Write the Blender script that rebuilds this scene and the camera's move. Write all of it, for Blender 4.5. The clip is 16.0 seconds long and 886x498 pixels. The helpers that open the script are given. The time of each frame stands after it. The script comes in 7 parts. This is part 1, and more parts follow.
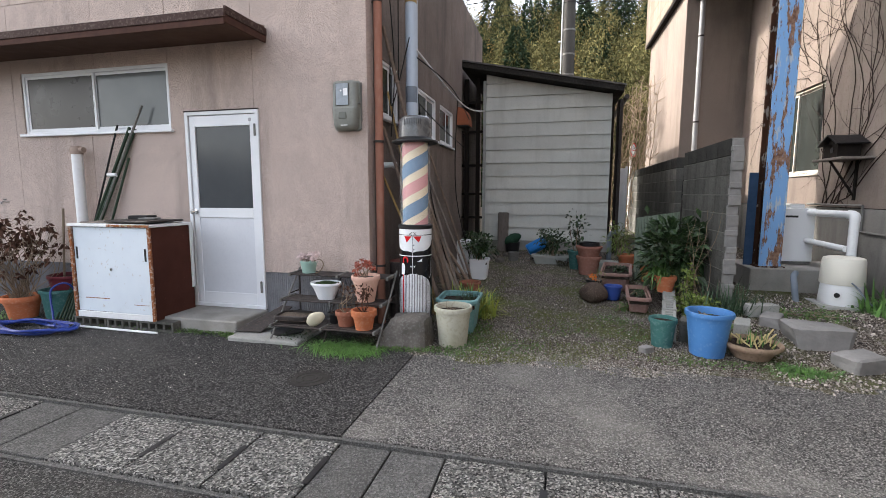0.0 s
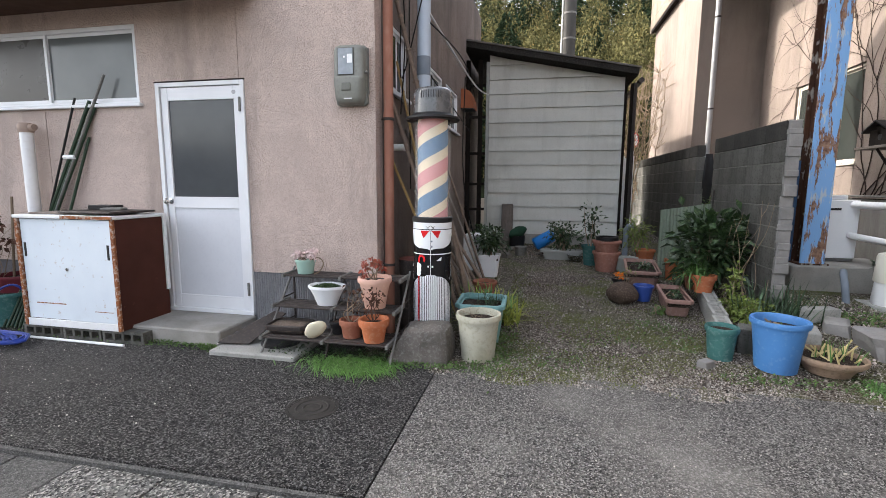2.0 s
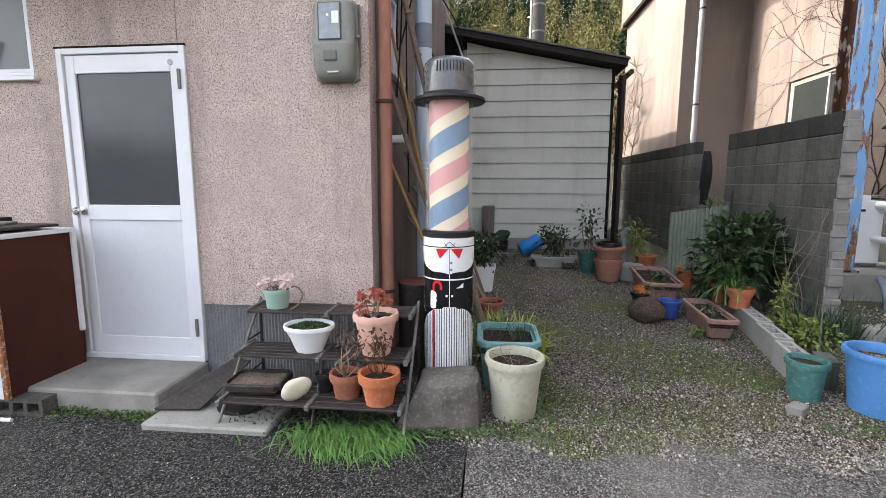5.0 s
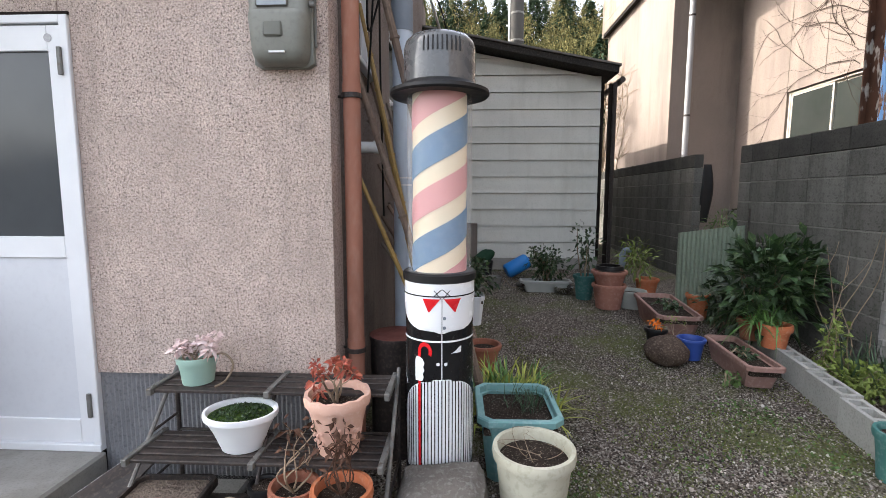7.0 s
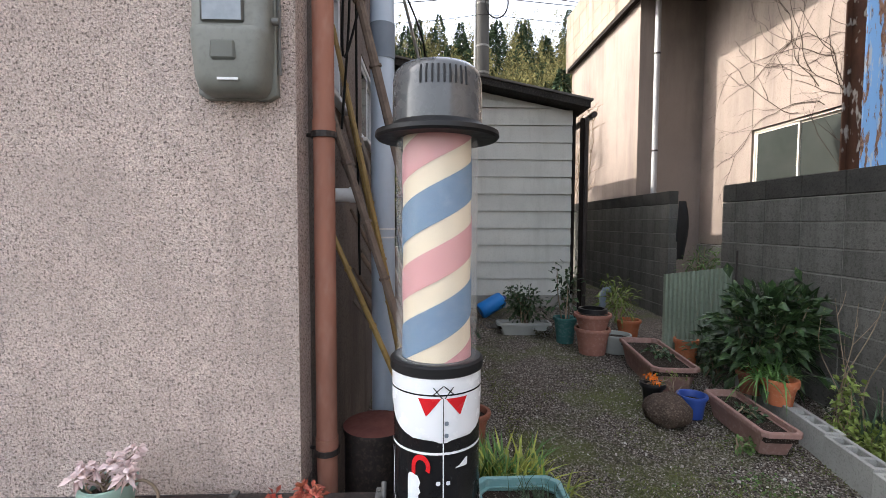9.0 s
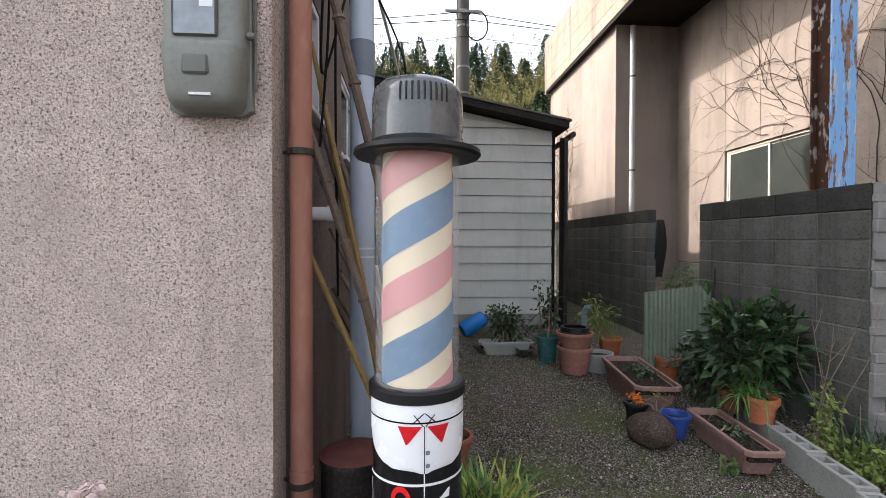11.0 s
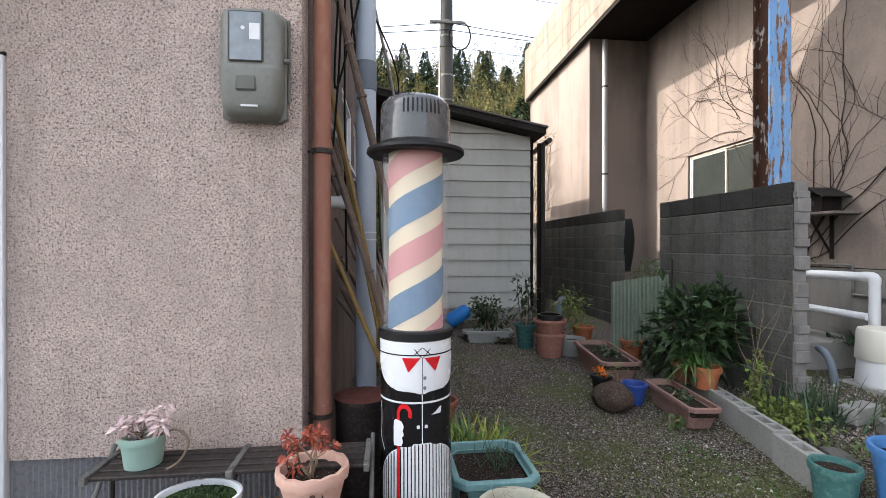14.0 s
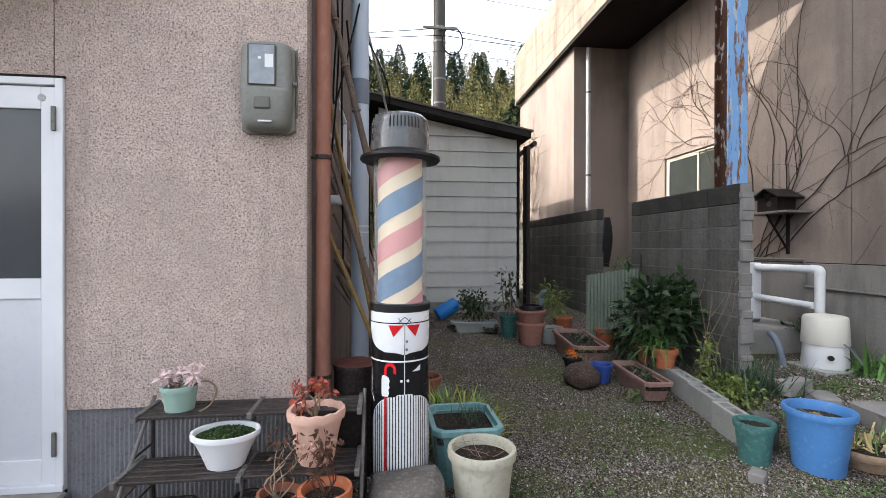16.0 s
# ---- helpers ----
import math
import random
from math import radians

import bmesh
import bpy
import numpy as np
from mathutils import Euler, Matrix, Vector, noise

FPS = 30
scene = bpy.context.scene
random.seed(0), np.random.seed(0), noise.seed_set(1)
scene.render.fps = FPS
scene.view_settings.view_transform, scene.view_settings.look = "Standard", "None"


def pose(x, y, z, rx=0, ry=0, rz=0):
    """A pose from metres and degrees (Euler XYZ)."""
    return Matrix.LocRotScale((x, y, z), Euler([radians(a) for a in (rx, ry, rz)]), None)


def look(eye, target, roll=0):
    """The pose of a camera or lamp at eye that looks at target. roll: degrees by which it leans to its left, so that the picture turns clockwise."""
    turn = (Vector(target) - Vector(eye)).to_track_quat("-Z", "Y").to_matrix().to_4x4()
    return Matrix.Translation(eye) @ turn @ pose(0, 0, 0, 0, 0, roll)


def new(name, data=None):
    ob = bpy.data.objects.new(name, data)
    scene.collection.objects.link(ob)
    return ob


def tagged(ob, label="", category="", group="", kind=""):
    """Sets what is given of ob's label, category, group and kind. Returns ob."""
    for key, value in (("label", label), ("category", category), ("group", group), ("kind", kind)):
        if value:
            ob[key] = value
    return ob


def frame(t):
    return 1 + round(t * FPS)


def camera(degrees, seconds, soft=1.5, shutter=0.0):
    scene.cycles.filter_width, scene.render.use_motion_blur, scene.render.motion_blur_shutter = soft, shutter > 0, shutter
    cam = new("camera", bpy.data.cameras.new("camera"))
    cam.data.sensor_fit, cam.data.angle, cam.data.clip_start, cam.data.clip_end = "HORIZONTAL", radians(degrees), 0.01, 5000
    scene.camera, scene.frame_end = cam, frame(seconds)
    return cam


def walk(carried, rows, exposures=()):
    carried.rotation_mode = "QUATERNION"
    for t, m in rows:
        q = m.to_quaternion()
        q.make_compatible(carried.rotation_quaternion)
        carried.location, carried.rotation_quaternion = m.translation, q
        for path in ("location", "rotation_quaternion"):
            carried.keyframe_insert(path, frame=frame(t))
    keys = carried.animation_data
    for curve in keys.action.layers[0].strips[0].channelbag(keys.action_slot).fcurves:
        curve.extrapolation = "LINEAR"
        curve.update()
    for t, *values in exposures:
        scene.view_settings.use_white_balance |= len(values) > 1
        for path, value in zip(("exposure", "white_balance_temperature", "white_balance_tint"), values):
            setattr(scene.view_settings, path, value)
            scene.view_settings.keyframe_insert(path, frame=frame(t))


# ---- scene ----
cam = camera(87.5, 16.0, soft=0.7)
PATH = [
    (0, (0.004, -0.139, 1.317), (-0.469, 1.79, 1.082), 0.1),
    (0.5, (-0.086, 0.021, 1.299), (-0.553, 1.951, 1.059), 0.3),
    (1, (-0.186, 0.153, 1.295), (-0.633, 2.086, 1.048), 0.4),
    (1.5, (-0.331, 0.298, 1.292), (-0.754, 2.235, 1.03), 0.4),
    (2, (-0.431, 0.407, 1.281), (-0.838, 2.346, 1.011), 0.4),
    (2.5, (-0.493, 0.567, 1.276), (-0.882, 2.509, 0.999), 0.4),
    (3, (-0.551, 0.738, 1.293), (-0.905, 2.686, 1.008), 0.4),
    (3.5, (-0.655, 0.858, 1.277), (-0.968, 2.812, 0.988), 0.4),
    (4, (-0.79, 0.955, 1.286), (-1.067, 2.915, 0.999), 0.3),
    (6.5, (-1.139, 1.732, 1.336), (-1.257, 3.714, 1.098), 0.1),
    (7, (-1.145, 1.944, 1.354), (-1.24, 3.929, 1.133), 0.1),
    (7.5, (-1.181, 2.081, 1.375), (-1.233, 4.07, 1.178), 0.1),
    (8, (-1.262, 2.201, 1.42), (-1.264, 4.193, 1.251), 0.3),
    (8.5, (-1.288, 2.269, 1.457), (-1.252, 4.264, 1.322), 0.2),
    (9, (-1.291, 2.364, 1.49), (-1.219, 4.36, 1.381), 0.2),
    (9.5, (-1.288, 2.429, 1.504), (-1.187, 4.425, 1.422), 0.1),
    (10, (-1.272, 2.444, 1.503), (-1.151, 4.439, 1.44), 0.1),
    (12.5, (-1.313, 2.204, 1.444), (-1.132, 4.196, 1.439), 0.0),
    (13, (-1.308, 2.097, 1.413), (-1.119, 4.088, 1.407), 0.0),
    (13.5, (-1.322, 2.003, 1.392), (-1.118, 3.992, 1.387), 0.1),
    (14, (-1.358, 1.957, 1.382), (-1.136, 3.945, 1.374), 0.0),
    (14.5, (-1.39, 1.895, 1.351), (-1.157, 3.881, 1.343), 0.0),
    (15, (-1.381, 1.816, 1.342), (-1.151, 3.803, 1.326), 0.0),
    (15.5, (-1.339, 1.642, 1.322), (-1.106, 3.628, 1.31), 0.0),
    (16, (-1.324, 1.514, 1.326), (-1.083, 3.5, 1.319), 0.1),
]
walk(cam, [(t, look(eye, target, roll)) for t, eye, target, roll in PATH],
     exposures=[(0, 2.24, 6500, 10), (1, 2.26, 6500, 10), (3, 2.52, 6500, 10), (7.5, 2.54, 6500, 10), (10, 2.32, 6450, 10), (16, 2.34, 6450, 10)])

# ---- light ----
SUN = Vector((1.0, -0.25, -0.86)).normalized()
world = bpy.data.worlds.new("sky")
world.use_nodes = True
scene.world = world
wn = world.node_tree
wn.nodes.clear()
sky = wn.nodes.new("ShaderNodeTexSky")
sky.sky_type = "NISHITA"
sky.sun_disc = False
sky.sun_elevation = math.asin(-SUN.z)
sky.sun_rotation = math.atan2(-SUN.x, -SUN.y)
sky.dust_density = 4.0
sky.air_density = 1.0
sky.ozone_density = 0.6
wbg = wn.nodes.new("ShaderNodeBackground")
wbg.inputs[1].default_value = 0.15
wout = wn.nodes.new("ShaderNodeOutputWorld")
haze = wn.nodes.new("ShaderNodeHueSaturation")
haze.inputs["Saturation"].default_value = 0.45
wn.links.new(sky.outputs[0], haze.inputs["Color"])
wn.links.new(haze.outputs[0], wbg.inputs[0])
wn.links.new(wbg.outputs[0], wout.inputs[0])
sun = new("sun", bpy.data.lights.new("sun", "SUN"))
sun.data.energy, sun.data.angle, sun.data.color = 1.9, radians(0.6), (1.0, 0.92, 0.82)
sun.matrix_world = look((0, 0, 20), Vector((0, 0, 20)) + SUN)

# ---- materials ----
MATS = {}


def nodes_of(name):
    m = bpy.data.materials.new(name)
    m.use_nodes = True
    nt = m.node_tree
    return m, nt, nt.nodes["Principled BSDF"]


def noise_node(nt, vec, scale, detail=4, rough=0.6):
    n = nt.nodes.new("ShaderNodeTexNoise")
    n.inputs["Scale"].default_value = scale
    n.inputs["Detail"].default_value = detail
    n.inputs["Roughness"].default_value = rough
    nt.links.new(vec, n.inputs["Vector"])
    return n.outputs["Fac"]


def ramp(nt, fac, a, b):
    n = nt.nodes.new("ShaderNodeMapRange")
    n.inputs["From Min"].default_value, n.inputs["From Max"].default_value = a, b
    nt.links.new(fac, n.inputs["Value"])
    return n.outputs["Result"]


def blend(nt, fac, a, b):
    n = nt.nodes.new("ShaderNodeMix")
    n.data_type = "RGBA"
    for sock, v in ((n.inputs[0], fac), (n.inputs[6], a), (n.inputs[7], b)):
        if isinstance(v, (tuple, list)):
            sock.default_value = (*v, 1)
        elif isinstance(v, (int, float)):
            sock.default_value = v
        else:
            nt.links.new(v, sock)
    return n.outputs[2]


def times(nt, a, v):
    n = nt.nodes.new("ShaderNodeMath")
    n.operation = "MULTIPLY"
    nt.links.new(a, n.inputs[0])
    if isinstance(v, (int, float)):
        n.inputs[1].default_value = v
    else:
        nt.links.new(v, n.inputs[1])
    return n.outputs[0]


def surf(name, a, b=None, s1=3.0, speck=None, s2=120.0, amount=0.5, cut=(0.5, 0.7), third=None, s3=0.9, cut3=(0.55, 0.75),
         rough=0.8, metal=0.0, bump=0.3, depth=0.002, bscale=None, stretch=(1, 1, 1), vary=0.0, coat=0.0, island=False, grain=None, streak=None):
    """Two tones by broad noise, specks by fine noise, stains by slow noise, and relief."""
    if name in MATS:
        return MATS[name]
    m, nt, p = nodes_of(name)
    co = nt.nodes.new("ShaderNodeTexCoord").outputs["Object"]
    mp = nt.nodes.new("ShaderNodeMapping")
    mp.inputs["Scale"].default_value = stretch
    nt.links.new(co, mp.inputs["Vector"])
    v = mp.outputs["Vector"]
    b = b or tuple(c * 0.75 for c in a)
    col = blend(nt, ramp(nt, noise_node(nt, v, s1), 0.3, 0.7), a, b)
    fine = noise_node(nt, v, s2, 2)
    cells = None
    if grain:
        gs, dark, light, share = grain
        vo = nt.nodes.new("ShaderNodeTexVoronoi")
        vo.inputs["Scale"].default_value = gs
        nt.links.new(v, vo.inputs["Vector"])
        sep = nt.nodes.new("ShaderNodeSeparateColor")
        nt.links.new(vo.outputs["Color"], sep.inputs[0])
        col = blend(nt, times(nt, ramp(nt, sep.outputs[0], 0.75, 0.15), share), col, dark)
        col = blend(nt, times(nt, ramp(nt, sep.outputs[1], 0.62, 1.0), share), col, light)
        cells = vo.outputs["Distance"]
    if speck:
        col = blend(nt, times(nt, ramp(nt, fine, *cut), amount), col, speck)
    if third:
        col = blend(nt, times(nt, ramp(nt, noise_node(nt, v, s3, 6, 0.65), *cut3), 0.8), col, third)
    if streak:
        ms = nt.nodes.new("ShaderNodeMapping")
        ms.inputs["Scale"].default_value = (1, 1, 0.12)
        nt.links.new(co, ms.inputs["Vector"])
        col = blend(nt, times(nt, ramp(nt, noise_node(nt, ms.outputs["Vector"], streak[2], 5, 0.7), 0.48, 0.72), streak[1]), col, streak[0])
    if vary:
        if island:
            r = nt.nodes.new("ShaderNodeNewGeometry").outputs["Random Per Island"]
        else:
            r = nt.nodes.new("ShaderNodeObjectInfo").outputs["Random"]
        h = nt.nodes.new("ShaderNodeHueSaturation")
        nt.links.new(ramp(nt, r, 0, 1), h.inputs["Value"])
        mr = h.inputs["Value"].links[0].from_node
        mr.inputs["To Min"].default_value, mr.inputs["To Max"].default_value = 1 - vary, 1 + vary
        nt.links.new(col, h.inputs["Color"])
        col = h.outputs["Color"]
    nt.links.new(col, p.inputs["Base Color"])
    rr = ramp(nt, noise_node(nt, v, s1 * 4), 0.2, 0.8)
    rr.node.inputs["To Min"].default_value, rr.node.inputs["To Max"].default_value = max(rough - 0.1, 0.03), min(rough + 0.1, 1)
    nt.links.new(rr, p.inputs["Roughness"])
    p.inputs["Metallic"].default_value = metal
    p.inputs["Specular IOR Level"].default_value = 0.32 if rough < 0.6 else 0.06
    p.inputs["Coat Weight"].default_value = coat
    if bump:
        bn = nt.nodes.new("ShaderNodeBump")
        bn.inputs["Strength"].default_value, bn.inputs["Distance"].default_value = bump, depth
        nt.links.new(cells if cells else noise_node(nt, v, bscale, 3) if bscale else fine, bn.inputs["Height"])
        nt.links.new(bn.outputs[0], p.inputs["Normal"])
    MATS[name] = m
    return m


def glass(name, tint=(0.9, 0.95, 0.95), rough=0.02):
    m, nt, p = nodes_of(name)
    p.inputs["Base Color"].default_value = (*tint, 1)
    p.inputs["Roughness"].default_value = rough
    p.inputs["Transmission Weight"].default_value = 1.0
    p.inputs["IOR"].default_value = 1.45
    return m


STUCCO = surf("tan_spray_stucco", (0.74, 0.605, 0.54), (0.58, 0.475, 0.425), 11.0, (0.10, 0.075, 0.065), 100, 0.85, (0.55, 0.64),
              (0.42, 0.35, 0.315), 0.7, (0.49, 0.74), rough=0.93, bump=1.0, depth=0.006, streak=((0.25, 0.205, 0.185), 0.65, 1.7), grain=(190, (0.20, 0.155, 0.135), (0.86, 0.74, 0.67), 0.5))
# Front stucco again, stained and much darker: the alley's shade is in its tones.
STUCCO_SIDE = surf("shaded_weathered_stucco", (0.25, 0.208, 0.186), (0.18, 0.151, 0.137), 0.9, (0.08, 0.06, 0.05), 105, 0.8, (0.50, 0.66),
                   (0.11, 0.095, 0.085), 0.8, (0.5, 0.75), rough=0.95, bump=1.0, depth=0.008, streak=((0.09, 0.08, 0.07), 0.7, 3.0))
PLINTH = surf("combed_grey_mortar", (0.22, 0.22, 0.23), (0.16, 0.16, 0.17), 5, (0.08, 0.08, 0.08), 60, 0.5, rough=0.95, bump=0.6, depth=0.004)
ASPHALT = surf("asphalt", (0.058, 0.057, 0.056), (0.040, 0.039, 0.039), 0.9, (0.46, 0.44, 0.41), 75, 0.55, (0.69, 0.74),
               (0.088, 0.085, 0.080), 0.6, (0.5, 0.8), rough=0.95, bump=1.0, depth=0.010, grain=(150, (0.010, 0.010, 0.010), (0.20, 0.195, 0.19), 0.9))
ASPHALT_OLD = surf("worn_asphalt", (0.150, 0.146, 0.139), (0.098, 0.095, 0.091), 0.8, (0.60, 0.58, 0.54), 75, 0.65, (0.65, 0.71),
                   (0.27, 0.26, 0.24), 0.55, (0.48, 0.72), rough=0.95, bump=1.0, depth=0.010, grain=(145, (0.016, 0.016, 0.016), (0.40, 0.385, 0.365), 0.8))
COVER = surf("pebbled_concrete", (0.13, 0.13, 0.125), (0.095, 0.095, 0.092), 3, (0.40, 0.39, 0.36), 70, 0.4, (0.6, 0.7), rough=0.93, bump=1.0, depth=0.010, vary=0.12, grain=(110, (0.025, 0.025, 0.025), (0.36, 0.35, 0.33), 0.95))
COVER_PLAIN = surf("worn_grey_concrete", (0.095, 0.094, 0.091), (0.07, 0.07, 0.068), 3, (0.25, 0.25, 0.24), 110, 0.5, (0.6, 0.7), rough=0.94, bump=0.8, depth=0.006, vary=0.12, grain=(130, (0.04, 0.04, 0.04), (0.15, 0.15, 0.145), 0.7))
CONCRETE = surf("cast_concrete", (0.34, 0.325, 0.30), (0.22, 0.213, 0.198), 2.5, (0.18, 0.17, 0.16), 90, 0.4, third=(0.18, 0.17, 0.15), s3=1.8, rough=0.92, bump=0.6, depth=0.003)
BLOCK = surf("mossy_grey_block", (0.135, 0.132, 0.122), (0.095, 0.094, 0.086), 3, (0.04, 0.04, 0.035), 60, 0.6, third=(0.045, 0.048, 0.036), s3=1.3, cut3=(0.5, 0.72),
             rough=0.95, bump=0.8, depth=0.006, vary=0.16, streak=((0.035, 0.036, 0.03), 0.7, 5.0))
BLOCK_NEW = surf("pale_grey_block", (0.34, 0.34, 0.32), (0.27, 0.27, 0.255), 4, (0.16, 0.16, 0.15), 90, 0.5, rough=0.95, bump=0.6, depth=0.003, vary=0.1)
CAP = surf("sooty_concrete_cap", (0.045, 0.044, 0.041), (0.075, 0.072, 0.066), 4, (0.02, 0.02, 0.018), 60, 0.6, third=(0.018, 0.019, 0.015), s3=2, rough=0.96, bump=0.7, depth=0.006, vary=0.1)
RENDER_WALL = surf("taupe_house_render", (0.25, 0.207, 0.180), (0.195, 0.163, 0.143), 0.7, (0.10, 0.08, 0.07), 90, 0.5, (0.52, 0.68), third=(0.135, 0.117, 0.104), s3=0.5, rough=0.94, bump=0.7, depth=0.005, streak=((0.10, 0.085, 0.075), 0.55, 2.2))
SKIRT = surf("grey_skirt_render", (0.22, 0.212, 0.198), (0.165, 0.158, 0.148), 0.9, (0.07, 0.066, 0.062), 90, 0.5, third=(0.08, 0.077, 0.07), s3=1.1, rough=0.94, bump=0.6, depth=0.004, streak=((0.06, 0.058, 0.052), 0.7, 3.0))
FASCIA = surf("stained_parapet_tile", (0.24, 0.20, 0.16), (0.19, 0.158, 0.13), 1.2, (0.16, 0.13, 0.11), 60, 0.4, third=(0.10, 0.085, 0.075), s3=0.8, rough=0.9, bump=0.3, depth=0.003, streak=((0.08, 0.07, 0.06), 0.7, 3.0), vary=0.08)
# Soffit colour holds the deep shade under the overhang; also backs joints and gaps.
SOFFIT = surf("shaded_soffit", (0.024, 0.019, 0.017), (0.016, 0.013, 0.012), 1, rough=0.95, bump=0.2)
SIDING = surf("grey_painted_siding", (0.60, 0.605, 0.565), (0.52, 0.525, 0.49), 1.4, (0.44, 0.445, 0.41), 40, 0.35, third=(0.44, 0.44, 0.40), s3=0.9, rough=0.75, bump=0.2, depth=0.002, vary=0.05, streak=((0.36, 0.36, 0.325), 0.5, 3.5))
ROOF_DARK = surf("dark_roof_edge", (0.040, 0.037, 0.035), (0.025, 0.023, 0.022), 3, (0.12, 0.11, 0.1), 40, 0.4, rough=0.85, bump=0.5)
GRAVEL = surf("alley_soil", (0.150, 0.122, 0.103), (0.085, 0.069, 0.058), 1.2, (0.42, 0.39, 0.35), 85, 0.5, (0.62, 0.7), (0.105, 0.125, 0.042), 1.3, (0.48, 0.66), rough=0.97, bump=1.0, depth=0.014, grain=(110, (0.014, 0.011, 0.009), (0.42, 0.385, 0.34), 0.85))
PEBBLE = surf("mixed_pebbles", (0.32, 0.29, 0.26), (0.17, 0.15, 0.135), 30, rough=0.95, bump=0.2, vary=0.9, island=True)
EARTH = surf("far_earth", (0.13, 0.125, 0.11), (0.10, 0.1, 0.085), 0.4, rough=0.97, bump=0.3)
SOIL = surf("potting_soil", (0.042, 0.031, 0.025), (0.022, 0.017, 0.014), 20, (0.25, 0.22, 0.18), 110, 0.8, (0.60, 0.68), rough=0.97, bump=1.0, depth=0.012)
ALU = surf("pale_aluminium", (0.70, 0.715, 0.74), (0.64, 0.655, 0.68), 3, rough=0.45, metal=0.0, bump=0.05)
DOOR_PANEL = surf("white_door_panel", (0.60, 0.62, 0.655), (0.55, 0.57, 0.61), 2, (0.45, 0.46, 0.5), 40, 0.15, rough=0.45, bump=0.05)
CHROME = surf("worn_chrome", (0.6, 0.6, 0.6), (0.5, 0.5, 0.5), 20, rough=0.25, metal=1.0, bump=0.05)
DARK_STEEL = surf("dark_brown_steel", (0.034, 0.027, 0.025), (0.02, 0.017, 0.016), 8, (0.14, 0.10, 0.08), 60, 0.3, rough=0.55, bump=0.2)
GREY_STEEL = surf("dull_grey_steel", (0.20, 0.20, 0.19), (0.13, 0.13, 0.125), 10, (0.10, 0.06, 0.04), 50, 0.4, rough=0.6, metal=0.3, bump=0.2)
BLACK = surf("black_rubber", (0.007, 0.007, 0.008), (0.011, 0.011, 0.012), 8, rough=0.5, bump=0.1)
BLACKGLOSS = surf("black_enamel", (0.008, 0.008, 0.009), (0.012, 0.012, 0.013), 8, rough=0.22, bump=0.0)
WHITEGLOSS = surf("white_enamel", (0.78, 0.80, 0.82), (0.74, 0.76, 0.79), 4, rough=0.25, bump=0.0)
REDGLOSS = surf("red_enamel", (0.62, 0.02, 0.025), (0.55, 0.015, 0.02), 4, rough=0.25, bump=0.0)
PINK = surf("faded_pink_stripe", (0.66, 0.29, 0.27), (0.58, 0.24, 0.25), 3, rough=0.5, bump=0.0)
CREAM = surf("faded_cream_stripe", (0.78, 0.66, 0.46), (0.74, 0.63, 0.45), 3, rough=0.5, bump=0.0)
BLUE_S = surf("faded_blue_stripe", (0.085, 0.195, 0.33), (0.07, 0.165, 0.29), 3, (0.16, 0.26, 0.38), 40, 0.3, rough=0.5, bump=0.0)
CLEAR = surf("clear_acrylic", (0.85, 0.87, 0.88), (0.8, 0.82, 0.83), 6, rough=0.12, bump=0)
CLEAR.node_tree.nodes["Principled BSDF"].inputs["Alpha"].default_value = 0.16
SMOKED = surf("smoked_grey_dome", (0.095, 0.098, 0.102), (0.075, 0.078, 0.081), 6, rough=0.28, bump=0.02, coat=0.5)
BROWNPIPE = surf("faded_brown_pvc", (0.33, 0.155, 0.11), (0.27, 0.125, 0.09), 2, (0.40, 0.25, 0.2), 25, 0.3, third=(0.16, 0.085, 0.065), s3=1.6, rough=0.6, bump=0.1, stretch=(1, 1, 0.35))
PALEBLUE = surf("pale_blue_grey_pvc", (0.46, 0.53, 0.62), (0.40, 0.47, 0.56), 2, (0.3, 0.34, 0.4), 30, 0.25, rough=0.5, bump=0.05, stretch=(1, 1, 0.3))
GREYTAPE = surf("grey_tape_wrap", (0.20, 0.23, 0.27), (0.16, 0.19, 0.23), 6, rough=0.6, bump=0.2)
PVCWHITE = surf("white_pvc", (0.72, 0.73, 0.74), (0.66, 0.67, 0.68), 3, (0.5, 0.48, 0.44), 30, 0.2, rough=0.45, bump=0.05)
BAMBOO = surf("dry_bamboo", (0.24, 0.185, 0.145), (0.16, 0.12, 0.10), 4, (0.09, 0.07, 0.06), 40, 0.5, rough=0.65, bump=0.2, vary=0.25)
BAMBOO_Y = surf("yellow_bamboo", (0.36, 0.25, 0.09), (0.27, 0.18, 0.07), 4, (0.12, 0.09, 0.05), 40, 0.4, rough=0.55, bump=0.15)
METER = surf("grey_green_meter_case", (0.20, 0.205, 0.185), (0.165, 0.17, 0.15), 4, (0.11, 0.11, 0.1), 50, 0.3, rough=0.5, bump=0.05)
RUST = surf("rusty_edge", (0.30, 0.12, 0.05), (0.16, 0.06, 0.03), 18, (0.55, 0.5, 0.45), 40, 0.5, (0.5, 0.62), rough=0.85, bump=0.4)
CAB_WHITE = surf("scuffed_white_steel", (0.62, 0.68, 0.73), (0.56, 0.62, 0.68), 2.5, (0.36, 0.26, 0.18), 22, 0.5, (0.66, 0.74), (0.42, 0.45, 0.47), 1.6, (0.6, 0.85), rough=0.5, bump=0.1)
CAB_SIDE = surf("dark_red_brown_steel", (0.075, 0.028, 0.020), (0.05, 0.02, 0.015), 2, (0.14, 0.06, 0.04), 26, 0.3, (0.68, 0.76), rough=0.6, bump=0.1)
